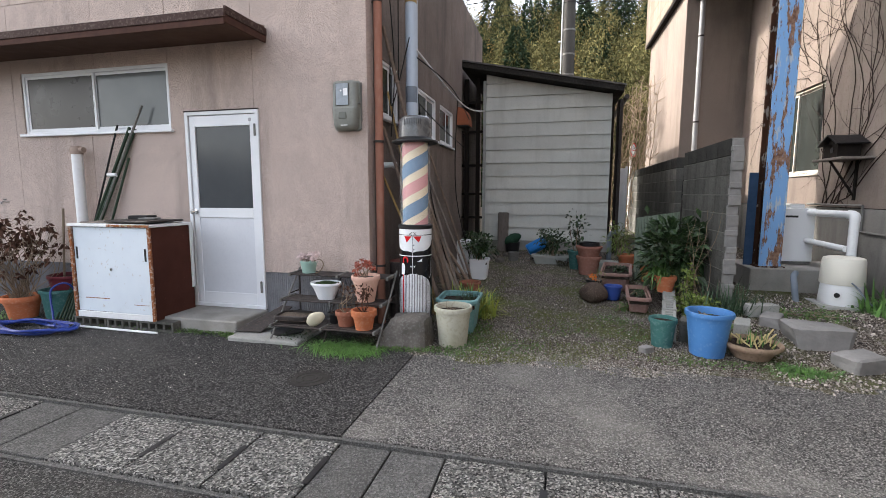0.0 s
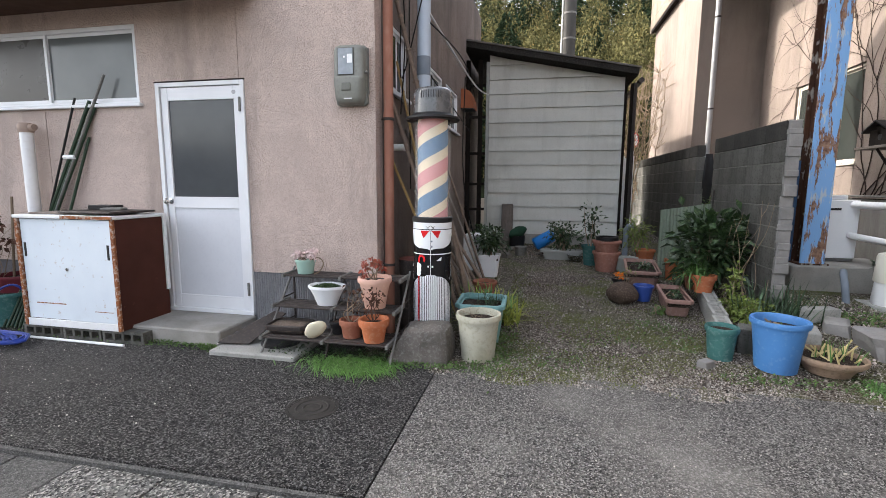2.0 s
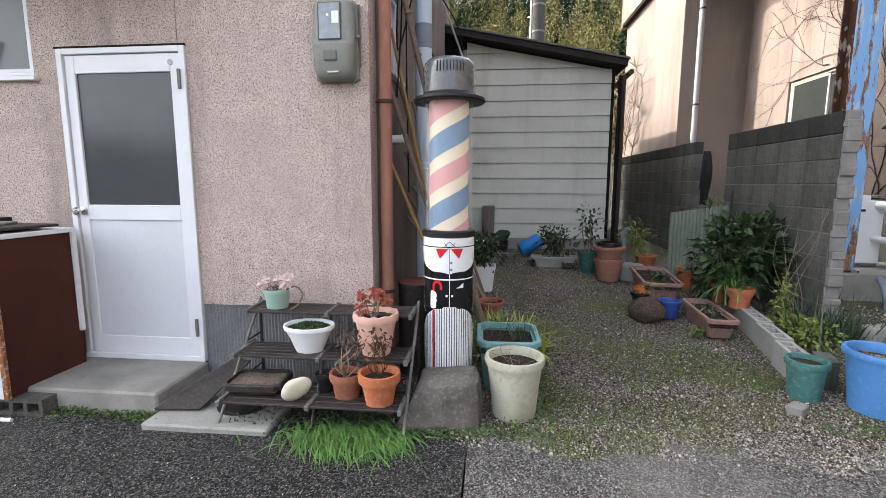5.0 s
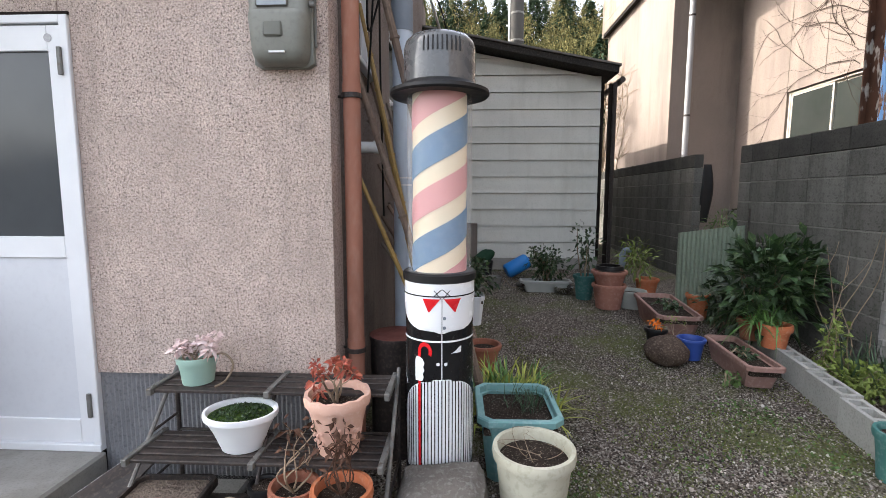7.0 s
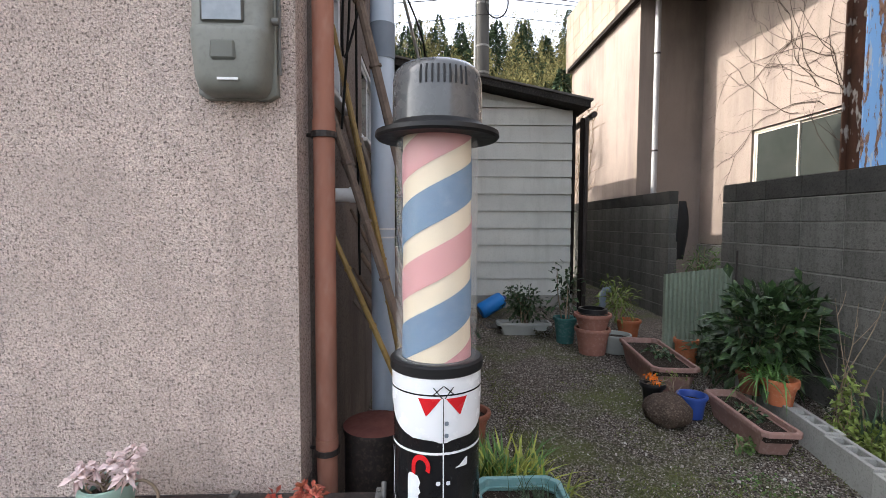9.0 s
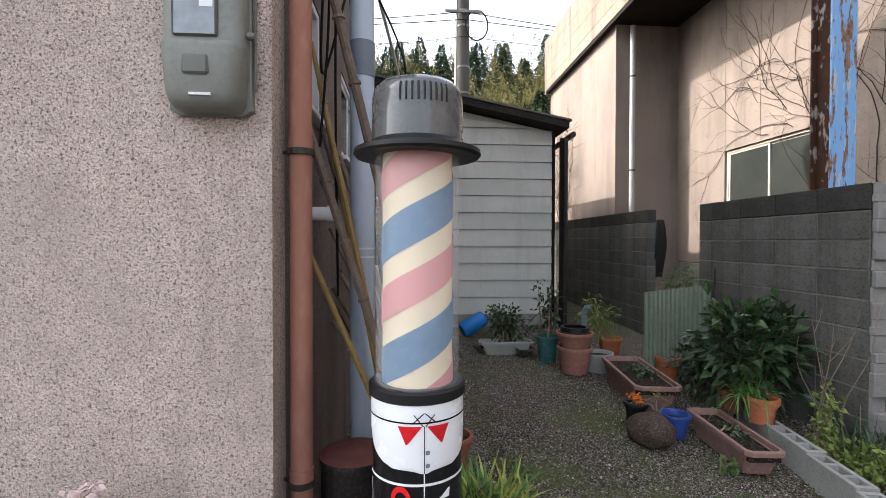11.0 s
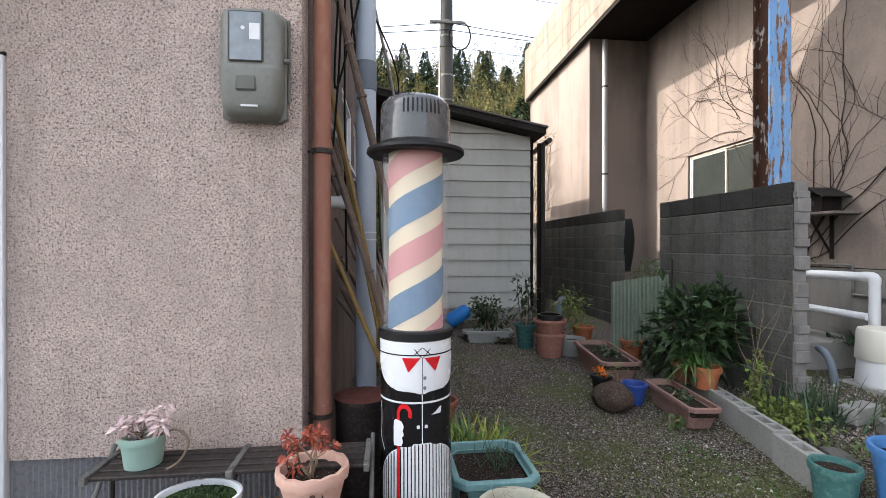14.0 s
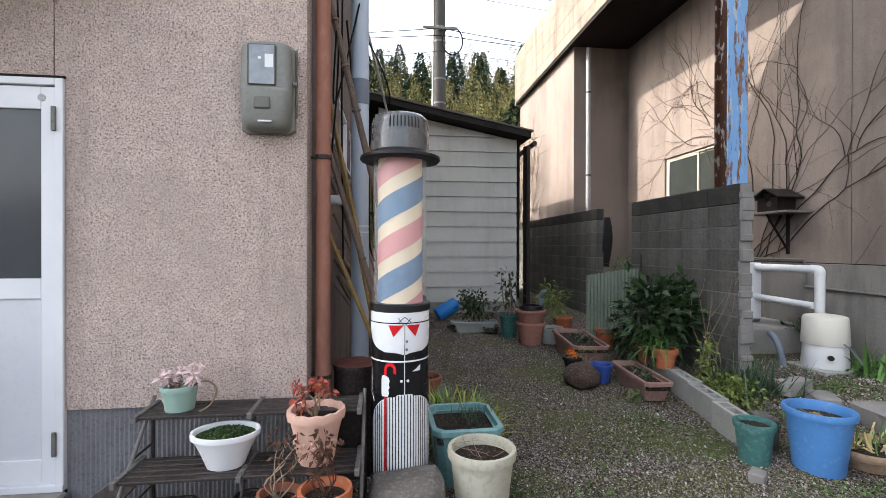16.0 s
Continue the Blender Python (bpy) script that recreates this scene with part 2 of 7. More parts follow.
TERRA = surf("terracotta", (0.46, 0.155, 0.075), (0.38, 0.125, 0.06), 6, (0.5, 0.3, 0.2), 40, 0.35, rough=0.75, bump=0.15, vary=0.15)
TERRA_DARK = surf("brown_plastic_pot", (0.26, 0.105, 0.07), (0.21, 0.085, 0.055), 6, (0.35, 0.2, 0.15), 40, 0.3, rough=0.6, bump=0.1, vary=0.15)
PINKPOT = surf("pale_pink_pot", (0.62, 0.40, 0.32), (0.56, 0.35, 0.28), 5, (0.7, 0.52, 0.45), 60, 0.3, rough=0.75, bump=0.1)
WHITEPOT = surf("white_plastic_pot", (0.74, 0.76, 0.79), (0.68, 0.70, 0.73), 4, rough=0.45, bump=0.04)
MINT = surf("mint_plastic_pot", (0.30, 0.44, 0.38), (0.26, 0.39, 0.34), 5, rough=0.5, bump=0.05)
CREAMPOT = surf("weathered_cream_pot", (0.47, 0.46, 0.38), (0.36, 0.35, 0.27), 3, (0.25, 0.24, 0.18), 35, 0.4, third=(0.23, 0.225, 0.15), s3=2.5, rough=0.8, bump=0.15)
TEAL = surf("teal_plastic", (0.16, 0.31, 0.31), (0.12, 0.25, 0.25), 5, (0.35, 0.45, 0.44), 35, 0.3, rough=0.55, bump=0.08)
TEAL_DARK = surf("dark_teal_plastic", (0.055, 0.15, 0.14), (0.04, 0.11, 0.105), 5, (0.2, 0.28, 0.26), 35, 0.35, rough=0.6, bump=0.08)
BLUEPOT = surf("blue_plastic", (0.065, 0.20, 0.45), (0.05, 0.16, 0.38), 3, (0.3, 0.4, 0.55), 30, 0.14, (0.55, 0.7), (0.05, 0.13, 0.28), 2.2, rough=0.5, bump=0.06)
BLUEDEEP = surf("deep_blue_plastic", (0.03, 0.07, 0.28), (0.025, 0.055, 0.22), 4, rough=0.45, bump=0.04)
BLUEBRIGHT = surf("bright_blue_plastic", (0.02, 0.22, 0.62), (0.02, 0.18, 0.54), 4, rough=0.4, bump=0.04)
BROWNTROUGH = surf("mauve_brown_plastic", (0.27, 0.165, 0.14), (0.22, 0.135, 0.115), 4, (0.4, 0.3, 0.26), 35, 0.35, rough=0.6, bump=0.08)
STONE = surf("rough_grey_stone", (0.155, 0.14, 0.125), (0.085, 0.078, 0.07), 6, (0.24, 0.235, 0.22), 50, 0.5, third=(0.07, 0.07, 0.06), s3=5, rough=0.95, bump=1.0, depth=0.01, bscale=35)
STONE_PALE = surf("pale_stone", (0.25, 0.243, 0.235), (0.17, 0.166, 0.16), 6, (0.18, 0.18, 0.17), 60, 0.5, rough=0.95, bump=0.8, depth=0.006, bscale=40)
LIMESTONE = surf("cream_stone", (0.60, 0.56, 0.43), (0.54, 0.50, 0.38), 8, rough=0.85, bump=0.3)
HEATER = surf("white_heater_case", (0.74, 0.75, 0.76), (0.70, 0.71, 0.72), 2, rough=0.4, bump=0.03)
TANKMAT = surf("cream_tank_plastic", (0.68, 0.66, 0.58), (0.62, 0.60, 0.53), 2, rough=0.5, bump=0.04)
WOODGREY = surf("weathered_wood", (0.22, 0.19, 0.17), (0.15, 0.13, 0.115), 6, (0.09, 0.08, 0.07), 30, 0.5, rough=0.9, bump=0.4, stretch=(3, 3, 0.4), vary=0.2)
WOODDARK = surf("dark_wood", (0.020, 0.016, 0.014), (0.013, 0.011, 0.010), 6, rough=0.85, bump=0.3)
LEAF_DARK = surf("dark_leaf", (0.040, 0.074, 0.028), (0.014, 0.032, 0.012), 25, (0.30, 0.36, 0.12), 45, 0.3, (0.60, 0.68), rough=0.38, bump=0.1, vary=0.4, island=True)
LEAF_MID = surf("mid_green_leaf", (0.09, 0.15, 0.04), (0.06, 0.11, 0.03), 20, rough=0.55, bump=0.1, vary=0.4, island=True)
LEAF_LIME = surf("yellow_green_leaf", (0.17, 0.215, 0.05), (0.11, 0.155, 0.035), 20, rough=0.55, bump=0.1, vary=0.35, island=True)
BLADE = surf("grass_blade", (0.11, 0.22, 0.055), (0.07, 0.15, 0.04), 10, rough=0.5, bump=0.05, vary=0.4, island=True)
BLADE_Y = surf("yellowing_blade", (0.36, 0.36, 0.07), (0.22, 0.28, 0.055), 10, rough=0.55, bump=0.05, vary=0.35, island=True)
BLADE_DARK = surf("thin_dark_blade", (0.05, 0.09, 0.045), (0.035, 0.065, 0.035), 10, rough=0.55, bump=0.05, vary=0.35, island=True)
MOSS = surf("green_moss", (0.05, 0.085, 0.02), (0.03, 0.055, 0.015), 30, (0.10, 0.15, 0.04), 100, 0.5, rough=0.95, bump=1.0, depth=0.01)
TWIG = surf("dry_twig", (0.26, 0.20, 0.145), (0.17, 0.13, 0.095), 10, rough=0.85, bump=0.2, vary=0.3, island=True)
VINE = surf("dark_vine", (0.035, 0.024, 0.020), (0.03, 0.022, 0.019), 10, rough=0.9, bump=0.2)
DRYLEAF = surf("dried_brown_leaf", (0.10, 0.055, 0.038), (0.065, 0.036, 0.027), 20, rough=0.85, bump=0.2, vary=0.4, island=True)
REDLEAF = surf("red_rosette_leaf", (0.40, 0.07, 0.06), (0.30, 0.10, 0.05), 20, rough=0.5, bump=0.1, vary=0.4, island=True)
PALEPETAL = surf("pale_pink_petal", (0.74, 0.62, 0.60), (0.62, 0.47, 0.47), 30, rough=0.6, bump=0.1, vary=0.2, island=True)
ORANGEP = surf("orange_petal", (0.75, 0.22, 0.03), (0.65, 0.15, 0.02), 20, rough=0.6, bump=0.1)
CABLE = surf("black_cable", (0.015, 0.015, 0.015), rough=0.6, bump=0)
HOSE = surf("blue_hose", (0.02, 0.045, 0.24), (0.015, 0.035, 0.19), 10, rough=0.35, bump=0)
IRONLID = surf("cast_iron_lid", (0.035, 0.033, 0.031), (0.05, 0.047, 0.044), 20, rough=0.75, metal=0.3, bump=0.4)
COPPER = surf("rust_orange_hood", (0.34, 0.12, 0.06), (0.26, 0.09, 0.05), 4, rough=0.6, bump=0.1)
DARKROOM = surf("dim_interior", (0.05, 0.05, 0.05), (0.035, 0.035, 0.035), 2, rough=0.9, bump=0)
FROST = surf("frosted_pane", (0.13, 0.14, 0.142), (0.10, 0.108, 0.11), 1.2, rough=0.12, bump=0.03, bscale=60)
FROST_DARK = surf("dim_frosted_pane", (0.030, 0.026, 0.024), (0.020, 0.018, 0.017), 1.2, rough=0.3, bump=0.03, bscale=60)
DOORGLASS = surf("patterned_door_glass", (0.075, 0.08, 0.085), (0.06, 0.065, 0.07), 2.0, rough=0.08, bump=0.05, bscale=40)
PANE = surf("reflecting_pane", (0.040, 0.045, 0.041), (0.022, 0.026, 0.024), 1.0, rough=0.10, bump=0.02, bscale=30)
CORRUG = surf("faded_green_corrugated", (0.24, 0.28, 0.22), (0.19, 0.225, 0.175), 3, (0.13, 0.15, 0.11), 30, 0.3, rough=0.7, bump=0.1)
BARK = surf("bark", (0.07, 0.055, 0.045), (0.045, 0.036, 0.03), 5, rough=0.95, bump=0.6)
FOREST = surf("conifer_green", (0.056, 0.080, 0.044), (0.026, 0.043, 0.024), 0.8, rough=0.9, bump=0, vary=0.55, island=True)
FOREST_Y = surf("bamboo_yellow_green", (0.16, 0.142, 0.058), (0.075, 0.074, 0.032), 0.8, rough=0.9, bump=0, vary=0.5, island=True)
FOREST_O = surf("autumn_gold", (0.30, 0.205, 0.075), (0.21, 0.145, 0.055), 0.8, rough=0.9, bump=0, vary=0.4, island=True)
POLECON = surf("utility_pole_concrete", (0.085, 0.082, 0.077), (0.055, 0.053, 0.05), 1.5, (0.08, 0.08, 0.075), 30, 0.4, rough=0.9, bump=0.2, stretch=(1, 1, 0.3))


def peeled(name):
    """Sky-blue paint that flakes to rust, in upright streaks."""
    m, nt, p = nodes_of(name)
    co = nt.nodes.new("ShaderNodeTexCoord").outputs["Object"]
    mp = nt.nodes.new("ShaderNodeMapping")
    mp.inputs["Scale"].default_value = (1, 1, 0.22)
    nt.links.new(co, mp.inputs["Vector"])
    v = mp.outputs["Vector"]
    big = noise_node(nt, v, 9, 7, 0.7)
    mask = ramp(nt, big, 0.515, 0.545)
    rust = blend(nt, ramp(nt, noise_node(nt, co, 22, 5), 0.35, 0.65), (0.10, 0.040, 0.022), (0.33, 0.20, 0.13))
    pale = blend(nt, ramp(nt, noise_node(nt, v, 16, 5), 0.56, 0.62), (0.20, 0.40, 0.70), (0.46, 0.51, 0.56))
    nt.links.new(blend(nt, mask, pale, rust), p.inputs["Base Color"])
    p.inputs["Roughness"].default_value = 0.65
    bn = nt.nodes.new("ShaderNodeBump")
    bn.inputs["Strength"].default_value, bn.inputs["Distance"].default_value = 0.7, 0.004
    inv = times(nt, mask, -1.0)
    nt.links.new(inv, bn.inputs["Height"])
    nt.links.new(bn.outputs[0], p.inputs["Normal"])
    return m


PEELED = peeled("peeling_blue_paint")
RUSTSIDE = surf("rust_brown_steel", (0.075, 0.035, 0.022), (0.04, 0.022, 0.016), 8, (0.35, 0.33, 0.30), 14, 0.8, (0.58, 0.66), rough=0.9, bump=0.6, stretch=(1, 1, 0.5))

# ---- mesh helpers ----


def part(name, bm, material, parent=None, label="", smooth=False):
    """Links a bmesh as one mesh object, under a thing or a part if given."""
    me = bpy.data.meshes.new(name)
    bmesh.ops.recalc_face_normals(bm, faces=bm.faces[:])
    if smooth:
        for f in bm.faces:
            f.smooth = True
    bm.to_mesh(me)
    bm.free()
    me.materials.append(material)
    if smooth:
        me.set_sharp_from_angle(angle=radians(40))
    ob = new(name, me)
    if parent is not None:
        ob.parent = parent
    if label:
        ob["label"] = label
    return ob


def thing(name, label, category, x=0, y=0, z=0, rz=0, group="", kind=""):
    ob = new(name)
    ob.empty_display_size = 0.05
    ob.matrix_basis = pose(x, y, z, 0, 0, rz)
    return tagged(ob, label, category, group, kind)


def box(x0, x1, y0, y1, z0, z1, bev=0.0, bm=None, m=None):
    own = bmesh.new()
    bmesh.ops.create_cube(own, size=1)
    bmesh.ops.scale(own, vec=(x1 - x0, y1 - y0, z1 - z0), verts=own.verts)
    bmesh.ops.translate(own, vec=((x0 + x1) / 2, (y0 + y1) / 2, (z0 + z1) / 2), verts=own.verts)
    if bev:
        bmesh.ops.bevel(own, geom=own.edges[:], offset=bev, segments=1, affect="EDGES")
    if m is not None:
        bmesh.ops.transform(own, matrix=m, verts=own.verts)
    return join(bm, own)


def join(bm, own):
    if bm is None:
        return own
    me = bpy.data.meshes.new("tmp")
    own.to_mesh(me)
    own.free()
    bm.from_mesh(me)
    bpy.data.meshes.remove(me)
    return bm


def lathe(profile, n=28, bm=None, wob=0.0, squash=1.0):
    """Turns (radius, z) pairs round the z axis."""
    bm = bm or bmesh.new()
    rings = []
    for r, z in profile:
        rings.append([bm.verts.new((r * math.cos(2 * math.pi * i / n), squash * r * math.sin(2 * math.pi * i / n),
                                    z + wob * math.sin(i * 12 * 2 * math.pi / n))) for i in range(n)] if r > 1e-5 else [bm.verts.new((0, 0, z))])
    for a, b in zip(rings, rings[1:]):
        for i in range(n):
            j = (i + 1) % n
            if len(a) == 1 and len(b) == 1:
                continue
            if len(a) == 1:
                bm.faces.new((a[0], b[i], b[j]))
            elif len(b) == 1:
                bm.faces.new((a[i], a[j], b[0]))
            else:
                bm.faces.new((a[i], a[j], b[j], b[i]))
    return bm


def tube(pts, r, n=8, bm=None, r1=None, caps=True):
    """A round bar along the points, thinning from r to r1."""
    bm = bm or bmesh.new()
    pts = [Vector(p) for p in pts]
    r1 = r if r1 is None else r1
    rings, up = [], None
    for k, p in enumerate(pts):
        d = (pts[min(k + 1, len(pts) - 1)] - pts[max(k - 1, 0)]).normalized()
        if up is None:
            up = d.orthogonal().normalized()
        up = (up - d * up.dot(d)).normalized()
        side = d.cross(up)
        rr = r + (r1 - r) * k / max(len(pts) - 1, 1)
        rings.append([bm.verts.new(p + rr * (math.cos(2 * math.pi * i / n) * up + math.sin(2 * math.pi * i / n) * side)) for i in range(n)])
    for a, b in zip(rings, rings[1:]):
        for i in range(n):
            bm.faces.new((a[i], a[(i + 1) % n], b[(i + 1) % n], b[i]))
    if caps and n > 2:
        bm.faces.new(rings[0][::-1])
        bm.faces.new(rings[-1])
    return bm


def bend(pts, steps=8):
    """A smooth line through the points."""
    pts = [Vector(p) for p in pts]
    out = []
    for i in range(len(pts) - 1):
        p0, p1, p2, p3 = pts[max(i - 1, 0)], pts[i], pts[i + 1], pts[min(i + 2, len(pts) - 1)]
        for k in range(steps):
            t = k / steps
            out.append(0.5 * (2 * p1 + (p2 - p0) * t + (2 * p0 - 5 * p1 + 4 * p2 - p3) * t * t + (3 * p1 - p0 - 3 * p2 + p3) * t ** 3))
    return out + [pts[-1]]


def leaf(bm, p, d, length, width, droop=0.2, up=None):
    """A folded leaf from p along d."""
    d = Vector(d).normalized()
    up = Vector((0, 0, 1)) if up is None else up
    side = d.cross(up)
    side = side.normalized() if side.length > 1e-3 else Vector((1, 0, 0))
    nor = side.cross(d)
    a = bm.verts.new(p)
    m1 = p + d * length * 0.45
    b = bm.verts.new(m1 + side * width / 2 + nor * width * 0.12)
    c = bm.verts.new(m1 - side * width / 2 + nor * width * 0.12)
    e = bm.verts.new(m1 - nor * width * 0.05)
    t = bm.verts.new(p + d * length - Vector((0, 0, droop * length)))
    for f in ((a, e, b), (a, c, e), (e, t, b), (e, c, t)):
        bm.faces.new(f)


def blade(bm, p, d, length, width, droop=0.5, seg=5):
    """A long arching strap leaf."""
    d = Vector(d).normalized()
    side = d.cross(Vector((0, 0, 1)))
    side = side.normalized() if side.length > 1e-3 else Vector((1, 0, 0))
    last = None
    for k in range(seg + 1):
        t = k / seg
        c = p + d * length * t - Vector((0, 0, droop * length * t * t))
        w = width * (1 - t ** 2.2) / 2
        cur = [bm.verts.new(c + side * w), bm.verts.new(c - side * w)] if k < seg else [bm.verts.new(c)]
        if last:
            bm.faces.new((last[0], last[1], cur[1], cur[0]) if len(cur) == 2 else (last[0], last[1], cur[0]))
        last = cur


def rnd_dir(rng, up=0.0):
    a = rng.uniform(0, 2 * math.pi)
    z = rng.uniform(-1, 1)
    s = math.sqrt(1 - z * z)
    return Vector((s * math.cos(a), s * math.sin(a), z + up)).normalized()


def rock(bm, c, r, rng, sub=1, rough=0.25):
    own = bmesh.new()
    bmesh.ops.create_icosphere(own, subdivisions=sub, radius=1)
    off = Vector((rng.uniform(-50, 50), rng.uniform(-50, 50), rng.uniform(-50, 50)))
    for v in own.verts:
        v.co *= 1 + rough * noise.noise(v.co * 1.3 + off) + rough * 0.4 * noise.noise(v.co * 3.1 + off)
        v.co = Vector((v.co.x * r[0], v.co.y * r[1], v.co.z * r[2])) + Vector(c)
    return join(bm, own)


def hewn(r, rng):
    """A broken block with flat faces, chipped corners and a slightly uneven surface."""
    bm = bmesh.new()
    bmesh.ops.create_cube(bm, size=2)
    for v in bm.verts:
        v.co = Vector([c * rng.uniform(0.72, 1.08) for c in v.co])
    bmesh.ops.bevel(bm, geom=bm.edges[:], offset=0.16, segments=1, affect="EDGES")
    bmesh.ops.subdivide_edges(bm, edges=bm.edges[:], cuts=2, use_grid_fill=True)
    off = Vector((rng.uniform(-50, 50), rng.uniform(-50, 50), 0))
    for v in bm.verts:
        v.co *= 1 + 0.07 * noise.noise(v.co * 2.2 + off) + 0.04 * noise.noise(v.co * 6 + off)
        v.co = Vector((v.co.x * r[0], v.co.y * r[1], v.co.z * r[2]))
    return bm


def ground_z(y):
    return max(0.0, (y - 3.6) * 0.028)


def rough_wall(name, material, pieces, label, parent=None):
    """A wall out of butted slabs (x0, x1, y0, y1, z0, z1) that leave its openings free."""
    for p in pieces:
        ob = part(name, box(*p), material, parent)
    return tagged(ob, label, "wall", kind="structure") if parent is None else ob

# ---- ground ----
bm = bmesh.new()
bmesh.ops.create_grid(bm, x_segments=8, y_segments=8, size=600)
bmesh.ops.translate(bm, vec=(0, 0, -0.10), verts=bm.verts)
tagged(part("ground", bm, EARTH), "bare grey-brown earth stretching to the hills", "ground", kind="structure")


def sheet(name, x0, x1, y0, y1, z, n, material, label, thick=0.09):
    tagged(part(name, box(x0, x1, y0, y1, z - thick, z), material), label, "road", kind="structure")


sheet("road", -1.104, 14, 2.06, 3.50, 0.0, 1, ASPHALT_OLD, "worn pale grey asphalt apron with exposed grit")
sheet("road_patch", -2.512, -1.112, 2.06, 4.4, 0.003, 1, ASPHALT, "darker relaid asphalt patch round a small round cover")
sheet("road_patch_old", -24, -2.520, 2.06, 4.4, 0.0, 1, ASPHALT, "dark asphalt in front of the house door")
sheet("carriageway", -14, 14, -6, 1.50, -0.045, 1, ASPHALT, "dark grey asphalt carriageway of the street")

# gutter with concrete covers
gutter = thing("gutter", "roadside gutter closed by concrete covers", "gutter", kind="structure")
part("kerb", box(-14, 14, 2.032, 2.056, -0.1, -0.008, bm=box(-14, 14, 1.504, 1.53, -0.1, -0.038)), COVER_PLAIN, gutter)
part("channel", box(-14, 14, 1.53, 2.032, -0.12, -0.085), BLACK, gutter)
plan = [(-6.3, -5.78, 1), (-5.77, -5.25, 1), (-5.24, -4.73, 0), (-4.72, -4.21, 1), (-4.20, -3.72, 1), (-3.71, -3.20, 1), (-3.19, -2.87, 0), (-2.86, -2.52, 0),
        (-2.51, -2.04, 1), (-2.03, -1.57, 1), (-1.56, -1.10, 1), (-1.09, -0.81, 0), (-0.80, -0.515, 0), (-0.505, -0.015, 1), (-0.005, 0.485, 1),
        (0.495, 0.985, 1), (0.995, 1.485, 1), (1.495, 1.985, 1), (1.995, 2.485, 1), (2.495, 2.985, 0), (2.995, 3.485, 1)]
for x0, x1, pale in plan:
    bm = box(x0, x1, 1.534, 2.028, -0.085, -0.022 if pale else -0.026, 0.004)
    ob = part("cover", bm, COVER if pale else COVER_PLAIN, gutter)
    if pale:
        part("slot", box(x1 - 0.018, x1 + 0.016, 1.66, 1.88, -0.05, -0.0195), BLACK, ob)

# alley
rng = random.Random(3)
bm = bmesh.new()
nx, ny = 90, 130
grid = []
for j in range(ny + 1):
    row = []
    for i in range(nx + 1):
        x, y = -1.75 + 8.0 * i / nx, 3.16 + 11.0 * j / ny
        z = ground_z(y) + 0.022 * noise.noise((x * 1.2, y * 1.2, 0)) + 0.012 * noise.noise((x * 5, y * 5, 3))
        z -= max(0.0, 3.38 + 0.10 * noise.noise((x * 2.5, 7, 1)) - y) * 0.35
        if x > 1.0:
            z += min(0.09, (x - 1.0) * 0.12) * min(1, max(0, (y - 3.9) / 0.5))
        row.append(bm.verts.new((x, y, z)))
    grid.append(row)
for j in range(ny):
    for i in range(nx):
        bm.faces.new((grid[j][i], grid[j][i + 1], grid[j + 1][i + 1], grid[j + 1][i]))
tagged(part("alley", bm, GRAVEL, smooth=True), "damp brown gravel and soil alley with patches of moss", "ground", kind="structure")


def alley_z(x, y):
    z = ground_z(y) + 0.022 * noise.noise((x * 1.2, y * 1.2, 0)) + 0.012 * noise.noise((x * 5, y * 5, 3))
    z -= max(0.0, 3.38 + 0.10 * noise.noise((x * 2.5, 7, 1)) - y) * 0.35
    if x > 1.0:
        z += min(0.09, (x - 1.0) * 0.12) * min(1, max(0, (y - 3.9) / 0.5))
    return z


# ---- the barber's house ----
FX = -1.74
# Unseen western length added to the house so that it shades the road.
X0 = -20.0
house = thing("house", "two-storey tan stuccoed house with a barber's side door", "house", kind="structure")
wall_south = rough_wall("wall_south", STUCCO, [
    (X0, -6.085, 4.0, 4.16, 0.52, 3.4), (-6.079, -5.95, 4.0, 4.16, 0.52, 3.4), (-5.95, -4.995, 4.0, 4.16, 0.52, 1.97), (-4.989, -3.94, 4.0, 4.16, 0.52, 1.97),
    (-5.95, -4.895, 4.0, 4.16, 2.66, 3.4), (-4.889, -3.95, 4.0, 4.16, 2.66, 3.4), (-3.94, -3.78, 4.0, 4.16, 0.52, 2.66), (-3.94, -2.948, 4.0, 4.16, 2.66, 3.4),
    (-3.78, -2.948, 4.0, 4.16, 2.152, 2.66), (-2.942, -2.895, 4.0, 4.16, 2.152, 3.4), (-2.895, FX, 4.0, 4.16, 0.52, 3.4),
    (X0, -6.0, 4.0, 4.16, 3.406, 7.5), (-5.994, -2.948, 4.0, 4.16, 3.406, 7.5), (-2.942, FX, 4.0, 4.16, 3.406, 7.5)], "", house)
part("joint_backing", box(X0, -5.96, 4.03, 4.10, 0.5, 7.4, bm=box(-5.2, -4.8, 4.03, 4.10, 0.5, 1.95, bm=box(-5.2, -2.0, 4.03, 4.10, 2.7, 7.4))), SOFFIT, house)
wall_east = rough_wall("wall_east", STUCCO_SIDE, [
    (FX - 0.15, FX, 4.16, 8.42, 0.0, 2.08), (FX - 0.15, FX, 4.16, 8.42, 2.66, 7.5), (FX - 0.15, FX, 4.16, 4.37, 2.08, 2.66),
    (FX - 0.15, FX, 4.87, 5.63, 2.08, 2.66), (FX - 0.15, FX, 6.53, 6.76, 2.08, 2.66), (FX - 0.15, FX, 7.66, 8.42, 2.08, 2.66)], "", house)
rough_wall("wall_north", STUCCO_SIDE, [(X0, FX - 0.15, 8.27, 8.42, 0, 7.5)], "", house)
